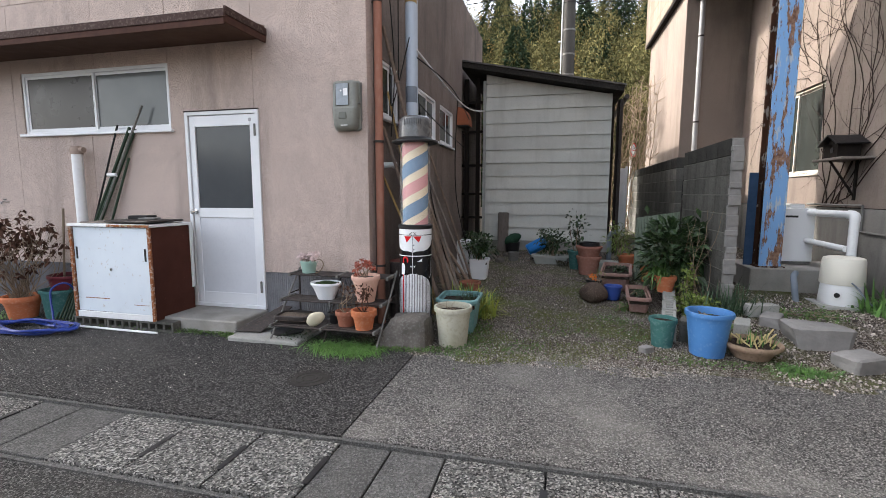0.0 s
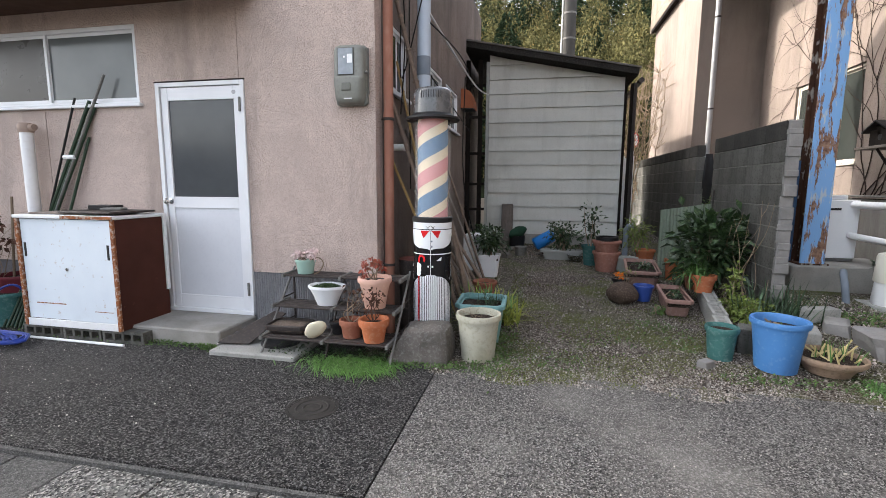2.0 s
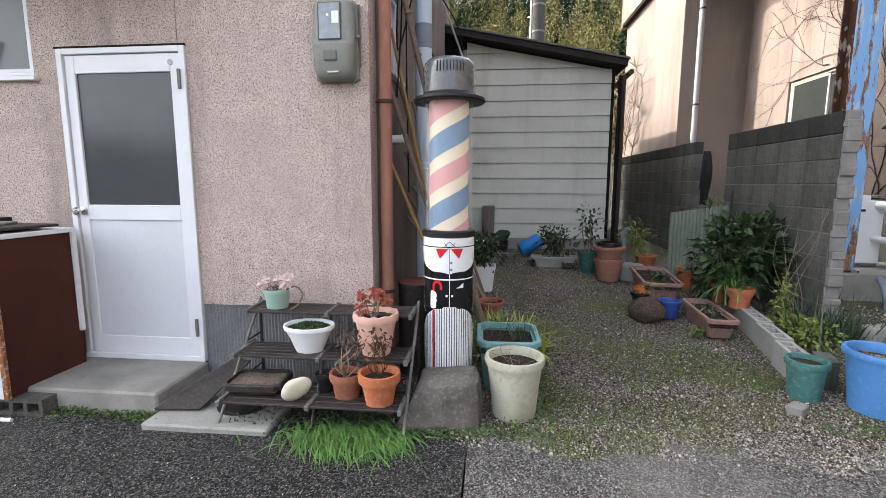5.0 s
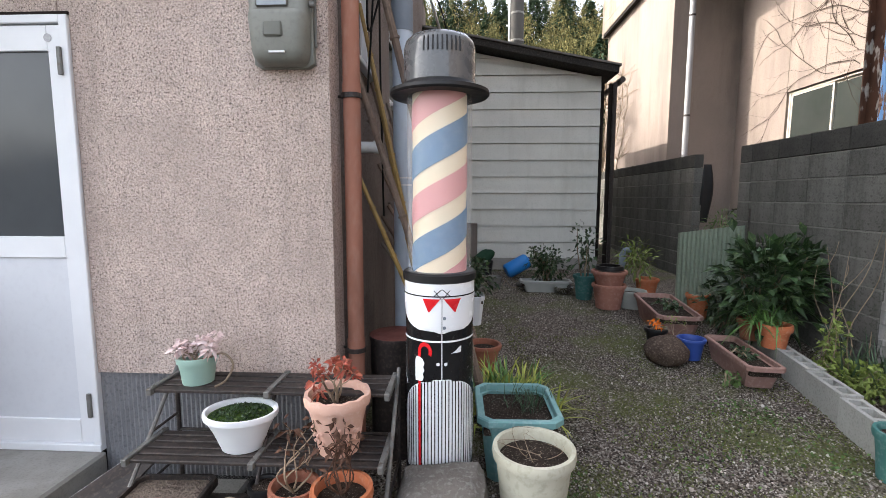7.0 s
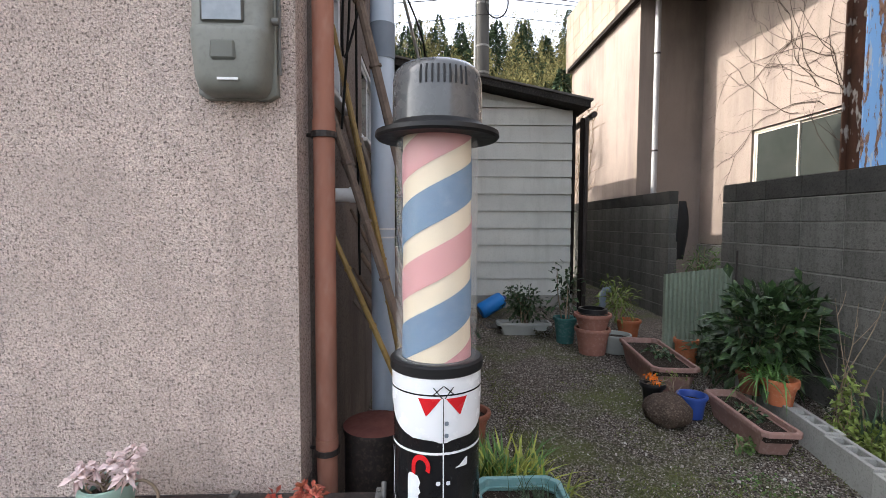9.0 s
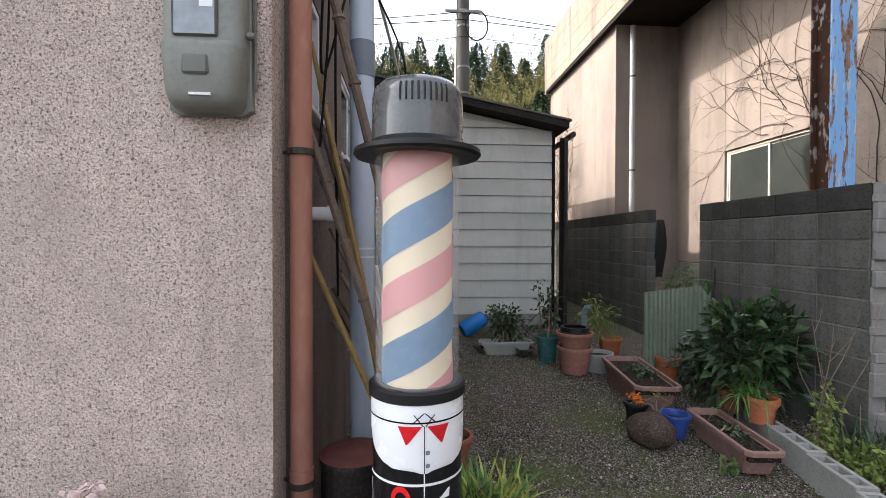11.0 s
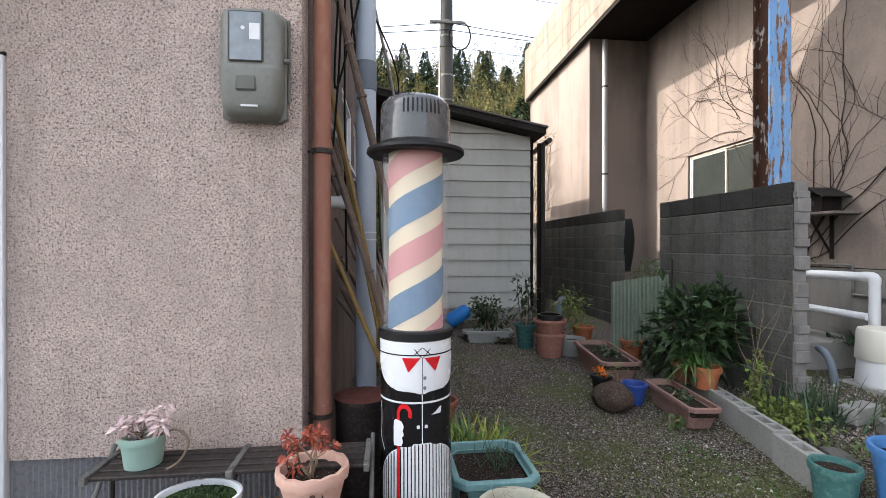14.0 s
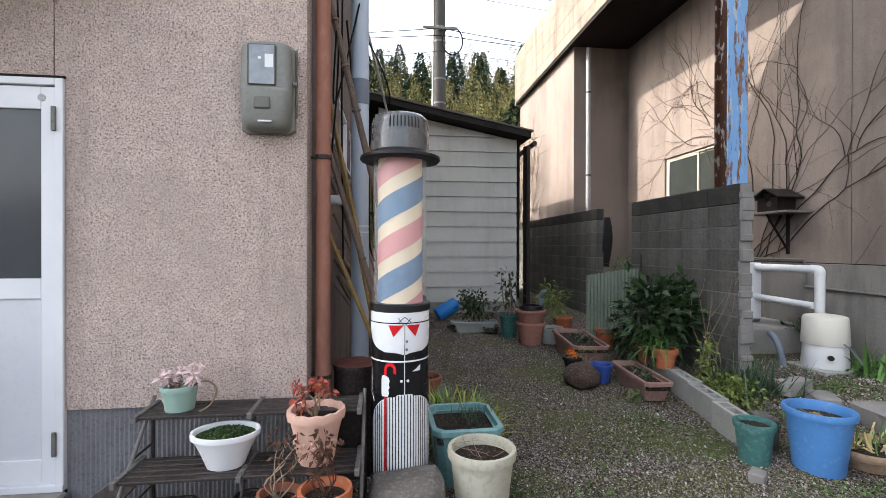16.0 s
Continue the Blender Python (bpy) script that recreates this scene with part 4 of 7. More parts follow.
def body_r(z):
    for (r0, z0), (r1, z1) in zip(BODY, BODY[1:]):
        if z0 <= z <= z1:
            return r0 + (r1 - r0) * (z - z0) / (z1 - z0)
    return 0.15


def decal(name, rows, material, lift, parent=pole, label=""):
    """A thin painted patch on the body: rows of (z, left, right) in arc metres from the front."""
    bm = bmesh.new()
    prev = None
    for z, l, r in rows:
        rr = body_r(z) + lift
        n = 24
        cur = []
        for i in range(n + 1):
            a = -math.pi / 2 + (l + (r - l) * i / n) / rr
            cur.append(bm.verts.new((rr * math.cos(a), rr * math.sin(a), z)))
        if prev:
            for i in range(n):
                bm.faces.new((prev[i], prev[i + 1], cur[i + 1], cur[i]))
        prev = cur
    return part(name, bm, material, parent, label, smooth=True)


# white shirt front with a round lower edge
rows = []
for k in range(21):
    z = 0.80 + 0.21 * k / 20
    if z < 0.90:
        half = 0.205 * math.sqrt(max(0, 1 - ((0.90 - z) / 0.10) ** 2)) + 0.01
    else:
        half = 0.235
    rows.append((z, -half, half))
decal("shirt_front", rows, WHITEGLOSS, 0.0015, label="white painted shirt front")
decal("collar_line", [(0.952, -0.235, 0.235), (0.957, -0.235, 0.235)], BLACKGLOSS, 0.003)
for s in (-1, 1):
    decal("bow_tie", [(0.945, s * 0.007 if s > 0 else -0.082, 0.082 if s > 0 else -0.007), (0.890, s * 0.055 - 0.002, s * 0.055 + 0.002)], REDGLOSS, 0.0045, label="red painted bow tie")
    decal("collar_tip", [(0.985, s * 0.001 - 0.0025, s * 0.001 + 0.0025), (0.955, s * 0.035 - 0.0025, s * 0.035 + 0.0025)], BLACKGLOSS, 0.005)
    decal("collar_tip", [(0.980, s * 0.032 - 0.002, s * 0.032 + 0.002), (0.945, s * 0.004 - 0.002, s * 0.004 + 0.002)], BLACKGLOSS, 0.005)
decal("front_seam", [(0.80, -0.0012, 0.0012), (0.945, -0.0012, 0.0012)], BLACKGLOSS, 0.004)
decal("front_seam", [(0.605, -0.0018, 0.0018), (0.80, -0.0018, 0.0018)], WHITEGLOSS, 0.003)
decal("jacket_line", [(0.762, -0.235, 0.235), (0.770, -0.235, 0.235)], WHITEGLOSS, 0.0025)
for s in (-1, 1):
    decal("side_line", [(0.56, s * 0.175 - 0.003, s * 0.175 + 0.003), (0.60, s * 0.205 - 0.003, s * 0.205 + 0.003), (0.70, s * 0.205 - 0.003, s * 0.205 + 0.003), (0.745, s * 0.215 - 0.003, s * 0.215 + 0.003)], WHITEGLOSS, 0.0025)
for u, z, mm in ((0.010, 0.865, GREYTAPE), (0.010, 0.825, GREYTAPE), (-0.016, 0.672, ALU), (0.016, 0.672, ALU)):
    decal("button", [(z - 0.007, u - 0.003, u + 0.003), (z - 0.004, u - 0.0065, u + 0.0065), (z + 0.004, u - 0.0065, u + 0.0065), (z + 0.007, u - 0.003, u + 0.003)], mm, 0.005)
decal("pocket_square", [(0.715, 0.038, 0.084), (0.722, 0.055, 0.086), (0.742, 0.082, 0.088)], WHITEGLOSS, 0.003)
# striped trousers: white patch with an arched top, then the fine black stripes
rows = []
for k in range(25):
    z = 0.185 + 0.42 * k / 24
    half = 0.19 if z < 0.45 else 0.19 * math.sqrt(max(0.0, 1 - ((z - 0.45) / 0.157) ** 2))
    rows.append((z, -max(half, 0.004), max(half, 0.004)))
decal("trousers", rows, WHITEGLOSS, 0.0015, label="white painted trousers with fine black stripes")
for k in range(-12, 13):
    u = k * 0.0148
    top = 0.45 + 0.157 * math.sqrt(max(0.0, 1 - (u / 0.19) ** 2)) - 0.004
    decal("stripe", [(0.187 + (top - 0.187) * i / 10, u - 0.0022, u + 0.0022) for i in range(11)], BLACKGLOSS, 0.003)
# red walking stick and white glove
decal("stick", [(0.20 + i * 0.046, -0.104, -0.092) for i in range(12)], REDGLOSS, 0.0045, label="red painted walking stick")
bm = bmesh.new()
ring = []
for i in range(13):
    a = math.pi - math.pi * 1.15 * i / 12
    cu, cz, ro = -0.073, 0.722, 0.025
    pr = []
    for q in (-0.007, 0.007):
        u, z = cu + (ro + q) * math.cos(a), cz + (ro + q) * 1.25 * math.sin(a)
        rr = body_r(z) + 0.0048
        an = -math.pi / 2 + u / rr
        pr.append(bm.verts.new((rr * math.cos(an), rr * math.sin(an), z)))
    ring.append(pr)
for a, b in zip(ring, ring[1:]):
    bm.faces.new((a[0], a[1], b[1], b[0]))
part("stick_crook", bm, REDGLOSS, pole, "red painted crook")
decal("stick", [(0.70, -0.105, -0.091), (0.728, -0.105, -0.091)], REDGLOSS, 0.0046)
decal("glove", [(0.595, -0.118, -0.085), (0.612, -0.12, -0.078), (0.628, -0.12, -0.082), (0.64, -0.12, -0.074), (0.655, -0.12, -0.08), (0.672, -0.12, -0.074), (0.690, -0.118, -0.082), (0.698, -0.112, -0.10)], WHITEGLOSS, 0.0055, label="white painted glove")
part("lower_ring", lathe([(0.150, 1.005), (0.158, 1.01), (0.158, 1.038), (0.150, 1.045), (0.12, 1.045)], 48), BLACK, pole, smooth=True)
Z0, Z1, PITCH, RI = 1.045, 1.775, 0.385, 0.117
part("drum", lathe([(RI - 0.003, Z0), (RI - 0.003, Z1)], 48), CREAM, pole, smooth=True)
for off, w, mm, nm in ((0.0, 0.125, BLUE_S, "blue_stripe"), (-PITCH / 2, 0.110, PINK, "pink_stripe")):
    bm = bmesh.new()
    prev = None
    for i in range(-160, 241):
        a = 2 * math.pi * i / 80 - math.pi / 2
        zc = 1.180 - w / 2 + off + PITCH * i / 80
        lo, hi = min(max(zc, Z0), Z1), min(max(zc + w, Z0), Z1)
        cur = (bm.verts.new((RI * math.cos(a), RI * math.sin(a), lo)), bm.verts.new((RI * math.cos(a), RI * math.sin(a), hi))) if hi - lo > 1e-4 else None
        if prev and cur:
            bm.faces.new((prev[0], cur[0], cur[1], prev[1]))
        prev = cur
    part(nm, bm, mm, pole, smooth=True)
tubeob = part("clear_tube", lathe([(0.137, Z0), (0.137, Z1)], 48), CLEAR, pole, "clear acrylic tube, slightly hazed", smooth=True)
tubeob.visible_shadow = False
part("brim", lathe([(0.13, 1.770), (0.20, 1.768), (0.207, 1.776), (0.205, 1.790), (0.165, 1.802), (0.150, 1.818), (0.12, 1.818)], 56), BLACK, pole, smooth=True)
part("dome", lathe([(0.149, 1.812), (0.148, 1.90), (0.147, 1.955), (0.140, 1.982), (0.122, 2.0), (0.08, 2.008), (0, 2.010)], 56), SMOKED, pole, "smoked grey plastic dome with vent slits", smooth=True)
for k in range(-4, 5):
    a = -math.pi / 2 + k * 0.125
    c, s = math.cos(a), math.sin(a)
    part("vent_slit", tube([(0.1495 * c, 0.1495 * s, 1.918), (0.1485 * c, 0.1485 * s, 1.95), (0.1435 * c, 0.1435 * s, 1.973)], 0.0032, 6), BLACK, pole)

# ---- pipes and leaning canes at the corner ----
dp = thing("downpipe", "faded reddish-brown rainwater downpipe at the house corner", "drainpipe")
part("pipe", tube([(-1.672, 4.12, 0.02), (-1.672, 4.12, 6.9)], 0.040, 16), BROWNPIPE, dp, smooth=True)
for z in (0.62, 1.82, 3.1):
    part("pipe_joint", tube([(-1.672, 4.12, z), (-1.672, 4.12, z + 0.05)], 0.0435, 16), BROWNPIPE, dp, smooth=True)
    part("clamp", tube([(-1.672, 4.12, z - 0.014), (-1.672, 4.12, z + 0.008)], 0.048, 16, bm=tube([(-1.745, 4.14, z), (-1.672, 4.12, z)], 0.007, 6)), DARK_STEEL, dp)
mp_ = thing("cable_pipe", "pale blue-grey plastic pipe bound with grey tape", "pipe")
part("pipe", tube([(-1.50, 4.62, 0.0), (-1.50, 4.60, 3.24)], 0.057, 16), PALEBLUE, mp_, smooth=True)
part("tape", tube([(-1.50, 4.605, 2.26), (-1.50, 4.604, 2.42)], 0.0605, 16), GREYTAPE, mp_, smooth=True)
part("yellow_collar", tube([(-1.50, 4.60, 3.24), (-1.50, 4.60, 3.27)], 0.062, 16), BAMBOO_Y, mp_, smooth=True)
for z in (1.42, 1.46):
    part("tie", tube([(-1.50, 4.61, z), (-1.50, 4.61, z + 0.008)], 0.0595, 16), PVCWHITE, mp_)
upper = thing("service_mast", "white square mast rising beside the side wall", "pole")
part("mast", tube([(-1.495, 4.72, 0.0), (-1.495, 4.72, 6.0)], 0.03, 12), PALEBLUE, upper, smooth=True)


def cane(name, p0, p1, r, mat_, label, joints=True, sag=0.0):
    t = thing(name, label, "bamboo cane", group="canes leaning at the corner")
    p0, p1 = Vector(p0), Vector(p1)
    ln = (p1 - p0).length
    n = max(3, int(ln / 0.25))
    pts = [p0.lerp(p1, i / n) + Vector((0, 0, -sag * math.sin(math.pi * i / n))) for i in range(n + 1)]
    part("stem", tube(pts, r, 8, r1=r * 0.75), mat_, t, smooth=True)
    if joints:
        for i in range(1, n):
            d = (pts[i + 1] - pts[i]).normalized()
            part("node", tube([pts[i] - d * 0.006, pts[i] + d * 0.006], r * 1.12, 8), mat_, t)
    return t


cane("cane", (-1.00, 4.52, 0.05), (-1.70, 4.33, 2.95), 0.024, BAMBOO, "thick grey-brown bamboo cane leaning on the pipe")
cane("cane", (-1.10, 4.42, 0.05), (-1.69, 4.28, 1.98), 0.021, BAMBOO, "grey-brown bamboo cane leaning on the wall")
cane("cane", (-1.12, 4.47, 0.05), (-1.72, 4.28, 1.55), 0.015, BAMBOO_Y, "yellow bamboo cane leaning on the wall")
cane("cane", (-1.22, 4.50, 0.05), (-1.70, 4.44, 2.35), 0.014, BAMBOO_Y, "thin yellow bamboo cane")
cane("cane", (-1.26, 4.54, 0.05), (-1.68, 4.50, 2.2), 0.011, BAMBOO_Y, "thin yellow bamboo cane")
rgc = random.Random(9)
for k in range(20):
    x, y = rgc.uniform(-1.32, -0.92), rgc.uniform(4.7, 5.9)
    cane("cane", (x, y, 0.04), (-1.71, y + rgc.uniform(-0.25, 0.25), rgc.uniform(1.0, 2.1)), rgc.uniform(0.011, 0.024), rgc.choice((BAMBOO, BAMBOO, WOODGREY)), "dry bamboo cane leaning on the side wall")
for k, (y0, x1, y1, z1) in enumerate(((5.2, -1.62, 5.0, 3.0), (6.6, -1.50, 6.9, 2.75))):
    c = tagged(part("black_rod", tube(bend([(-1.18, y0 + 0.2, 0.05), (-1.45, y0, 1.3), (x1, y1, z1)], 6), 0.008, 6), CABLE), "thin black plastic rod leaning on the wall", "rod")
drum = thing("drum", "small rust-brown steel drum beside the downpipe", "drum", -1.50, 4.28)
part("shell", lathe([(0, 0.0), (0.13, 0.0), (0.132, 0.62), (0.138, 0.63), (0.138, 0.65)], 28), DARK_STEEL, drum, smooth=True)
part("lid", lathe([(0.138, 0.65), (0.12, 0.655), (0, 0.66)], 28), surf("red_brown_lid", (0.13, 0.05, 0.04), (0.09, 0.035, 0.03), 10, rough=0.6), drum, smooth=True)
stub = thing("vent_stub", "short white plastic pipe stub in the side wall", "pipe")
part("stub", tube([(-1.75, 4.34, 1.61), (-1.59, 4.34, 1.61)], 0.028, 14), PVCWHITE, stub, smooth=True)
part("collar", tube([(-1.615, 4.34, 1.61), (-1.58, 4.34, 1.61)], 0.033, 14), PVCWHITE, stub, smooth=True)
hood = thing("vent_hood", "rust-orange metal vent hood on the side wall", "vent")
bm = bmesh.new()
prof = [(0, 0), (0, 0.30), (0.06, 0.30), (0.14, 0.26), (0.19, 0.18), (0.21, 0.05), (0.21, 0.0)]
e0 = [bm.verts.new((FX + a, 7.95, 2.52 + b)) for a, b in prof]
e1 = [bm.verts.new((FX + a, 8.30, 2.52 + b)) for a, b in prof]
for i in range(len(prof) - 1):
    bm.faces.new((e0[i], e0[i + 1], e1[i + 1], e1[i]))
bm.faces.new(e0)
bm.faces.new(e1[::-1])
part("cowl", bm, COPPER, hood)
part("grille", box(FX, FX + 0.20, 7.955, 8.295, 2.505, 2.518), BLACK, hood)
cabl = [((-1.49, 4.56, 2.75), (-1.3, 5.6, 2.62), (-1.45, 7.6, 2.55)), ((-1.5, 4.56, 2.35), (-1.42, 5.5, 2.15), (-1.5, 7.4, 2.08)), ((-1.62, 4.3, 2.6), (-1.64, 4.4, 2.2), (-1.50, 4.55, 2.9)),
        ((-1.66, 4.35, 3.5), (-1.62, 4.42, 2.6), (-1.66, 4.42, 1.9)), ((-1.6, 4.5, 3.5), (-1.61, 4.52, 2.2), (-1.60, 4.52, 1.25))]
for c in cabl:
    tagged(part("cable", tube(bend(c, 8), 0.006, 6), CABLE), "thin black cable strung along the side wall", "cable", group="side wall cables")
tagged(part("cable", tube(bend([(-1.47, 4.6, 2.82), (-1.3, 6.4, 2.55), (-1.45, 9.2, 2.95)], 10), 0.010, 8), PVCWHITE), "slack white cable from the mast to the shed", "cable", group="side wall cables")

# ---- electricity meter ----
meter = thing("electricity_meter", "grey-green electricity meter box with a glazed window", "meter", -1.925, 4.0, 1.91)


def rounded_case(levels, rad, n=5):
    """An upright shell against the wall: (z, half width, depth), with round front corners."""
    bm = bmesh.new()
    loops = []
    for z, hw, d in levels:
        q = min(rad, hw * 0.8, d * 0.8)
        pts = [(-hw, 0.0)]
        pts += [(-hw + q - q * math.cos(math.pi / 2 * i / n), -d + q - q * math.sin(math.pi / 2 * i / n)) for i in range(n + 1)]
        pts += [(hw - q + q * math.sin(math.pi / 2 * i / n), -d + q - q * math.cos(math.pi / 2 * i / n)) for i in range(n + 1)]
        pts.append((hw, 0.0))
        loops.append([bm.verts.new((x, y, z)) for x, y in pts])
    for a, b in zip(loops, loops[1:]):
        for i in range(len(a) - 1):
            bm.faces.new((a[i], a[i + 1], b[i + 1], b[i]))
    bm.faces.new(loops[0][::-1])
    bm.faces.new(loops[-1])
    return bm


part("case", rounded_case([(0.0, 0.082, 0.070), (0.006, 0.098, 0.092), (0.022, 0.110, 0.108), (0.05, 0.116, 0.116), (0.185, 0.125, 0.124), (0.197, 0.125, 0.122), (0.205, 0.124, 0.115),
                           (0.405, 0.120, 0.113), (0.428, 0.115, 0.104), (0.440, 0.102, 0.086), (0.443, 0.085, 0.06)], 0.045), METER, meter, smooth=True)
part("back_plate", rounded_case([(-0.004, 0.105, 0.026), (0.012, 0.130, 0.030), (0.43, 0.130, 0.030), (0.448, 0.112, 0.026)], 0.006), METER, meter)
part("window_rim", box(-0.078, 0.058, -0.121, -0.112, 0.212, 0.415, 0.006), surf("dark_rim", (0.10, 0.10, 0.09), rough=0.5), meter)
# Face colour made paler to hold the reflection in the meter's glass.
part("meter_face", box(-0.070, 0.050, -0.1235, -0.119, 0.218, 0.409), surf("meter_face_reflection", (0.30, 0.335, 0.37), (0.20, 0.225, 0.25), 14, rough=0.1, bump=0), meter, "grey meter face behind glass, its reflection painted in")
part("paper_label", box(0.005, 0.045, -0.1245, -0.1234, 0.30, 0.365), PVCWHITE, meter)
part("dial", tube([(-0.02, -0.1234, 0.345), (-0.02, -0.125, 0.345)], 0.008, 12), PVCWHITE, meter)
part("name_plate", box(-0.050, 0.032, -0.127, -0.113, 0.095, 0.160, 0.008), surf("raised_plate", (0.15, 0.155, 0.138), rough=0.55), meter)
part("white_slip", box(-0.03, 0.035, -0.119, -0.105, 0.034, 0.042), PVCWHITE, meter)
part("latch", tube([(0.128, -0.06, 0.24), (0.150, -0.06, 0.24)], 0.012, 10), GREY_STEEL, meter)
part("side_bar", tube([(0.138, -0.02, 0.08), (0.138, -0.02, 0.43)], 0.006, 6), GREY_STEEL, meter)

# ---- pots ----


def pot(name, label, x, y, z, r0, r1, h, material, rim=0.018, lip=0.03, soil=0.04, wob=0.0, squash=1.0, rz=0.0, tilt=0.0, group="", soil_mat=None, category="flower pot"):
    """A tapered pot with a rolled rim, a hollow top and earth inside."""
    t = thing(name, label, category, x, y, z, rz, group)
    if tilt:
        t.matrix_basis = pose(x, y, z, 0, tilt, rz)
    part("pot_body", lathe([(0, 0.0), (r0, 0.0), (r0 + (r1 - r0) * 0.5, h * 0.5), (r1, h - lip), (r1 - 0.008, h - lip), (r1 - 0.012, h - soil - 0.02)], 32, squash=squash), material, t, smooth=True)
    part("rim", lathe([(r1 - 0.010, h - lip - 0.006), (r1 + rim * 0.7, h - lip - 0.004), (r1 + rim, h - lip * 0.5), (r1 + rim * 0.7, h), (r1 - 0.006, h), (r1 - 0.013, h - 0.012), (r1 - 0.014, h - soil - 0.01)], 48, wob=wob, squash=squash), material, t, smooth=True)
    part("soil", lathe([(r1 - 0.012, h - soil), (r1 * 0.6, h - soil + 0.006), (0, h - soil + 0.010)], 24, squash=squash), soil_mat or SOIL, t, smooth=True)
    return t


def trough(name, label, x, y, z, rz, lx, ly, h, material, rim=0.014, soil_drop=0.04, group="", category="planter"):
    """A rectangular planter box with sloping sides and a rolled rim."""
    t = thing(name, label, category, x, y, z, rz, group)
    bm = bmesh.new()
    loops = []
    for s, zz in ((0.80, 0.0), (1.0, h), (0.955, h), (0.93, h - soil_drop - 0.01)):
        a, b = lx / 2 * s if s < 0.94 or s == 1.0 else lx / 2 - 0.012, ly / 2 * s if s < 0.94 or s == 1.0 else ly / 2 - 0.012
        c = min(a, b) * 0.25
        pts = ((a - c, -b), (a, -b + c), (a, b - c), (a - c, b), (-a + c, b), (-a, b - c), (-a, -b + c), (-a + c, -b))
        loops.append([bm.verts.new((px, py, zz)) for px, py in pts])
    for a, b in zip(loops, loops[1:]):
        for i in range(8):
            bm.faces.new((a[i], a[(i + 1) % 8], b[(i + 1) % 8], b[i]))
    bm.faces.new(loops[0][::-1])
    part("box_body", bm, material, t)
    bm = bmesh.new()
    loops = []
    for o, zz in ((-0.025, h - 0.03), (rim, h - 0.028), (rim, h - 0.002), (rim - 0.005, h + 0.004), (-0.010, h + 0.004), (-0.012, h - 0.012)):
        a, b = lx / 2 + o, ly / 2 + o
        c = min(a, b) * 0.25
        pts = ((a - c, -b), (a, -b + c), (a, b - c), (a - c, b), (-a + c, b), (-a, b - c), (-a, -b + c), (-a + c, -b))
        loops.append([bm.verts.new((px, py, zz)) for px, py in pts])
    for a, b in zip(loops, loops[1:]):
        for i in range(8):
            bm.faces.new((a[i], a[(i + 1) % 8], b[(i + 1) % 8], b[i]))
    part("rim", bm, material, t)
    a, b = lx / 2 - 0.014, ly / 2 - 0.014
    part("soil", box(-a, a, -b, b, h - soil_drop - 0.03, h - soil_drop), SOIL, t)
    return t


def tuft(name, label, parent_xyz, n, length, width, spread, droop, material, seed, category="plant", top=None, rx=0.05, ry=0.05):
    rg = random.Random(seed)
    bm = bmesh.new()
    for k in range(n):
        a = rg.uniform(0, 2 * math.pi)
        p = Vector((rg.gauss(0, rx), rg.gauss(0, ry), 0))
        d = Vector((math.cos(a) * spread * rg.random(), math.sin(a) * spread * rg.random(), rg.uniform(0.5, 1)))
        blade(bm, p, d, length * rg.uniform(0.5, 1.1), width * rg.uniform(0.7, 1.2), droop * rg.uniform(0.3, 1.3))
    ob = part(name, bm, material)
    ob.location = parent_xyz
    return tagged(ob, label, category)


def bush(name, label, at, radii, n, length, width, material, seed, stems=8, category="shrub", up=0.1, thin=0.007, inner=0.35, stem_mat=None):
    """Stems from the foot and single leaves spread unevenly over the crown."""
    rg = random.Random(seed)
    t = thing(name, label, category, *at)
    bm = bmesh.new()
    tips = []
    for k in range(stems):
        a = rg.uniform(0, 2 * math.pi)
        e = Vector((radii[0] * 0.75 * math.cos(a) * rg.uniform(0.2, 1), radii[1] * 0.75 * math.sin(a) * rg.uniform(0.2, 1), radii[2] * rg.uniform(1.0, 1.85)))
        tube(bend([(rg.gauss(0, 0.03), rg.gauss(0, 0.03), 0), e * 0.5 + Vector((rg.gauss(0, 0.03), rg.gauss(0, 0.03), 0.03)), e], 4), thin, 5, bm, thin * 0.4)
        tips += [e, e * 0.75, e * 0.55]
    part("stem", bm, stem_mat or TWIG, t)
    bm = bmesh.new()
    for k in range(n):
        if rg.random() < 0.6:
            c = rg.choice(tips) + Vector((rg.gauss(0, radii[0] * 0.16), rg.gauss(0, radii[1] * 0.16), rg.gauss(0, radii[2] * 0.12)))
            d = rnd_dir(rg, up)
        else:
            d = rnd_dir(rg, up)
            q = rg.uniform(inner, 1.0)
            c = Vector((d.x * radii[0] * q, d.y * radii[1] * q, radii[2] + d.z * radii[2] * q))
        if c.z < 0.01:
            continue
        leaf(bm, c, (d + Vector((0, 0, rg.uniform(-0.4, 0.3)))), length * rg.uniform(0.6, 1.15), width * rg.uniform(0.7, 1.15), 0.25, rnd_dir(rg, 1.3))
    part("foliage", bm, material, t)
    return t


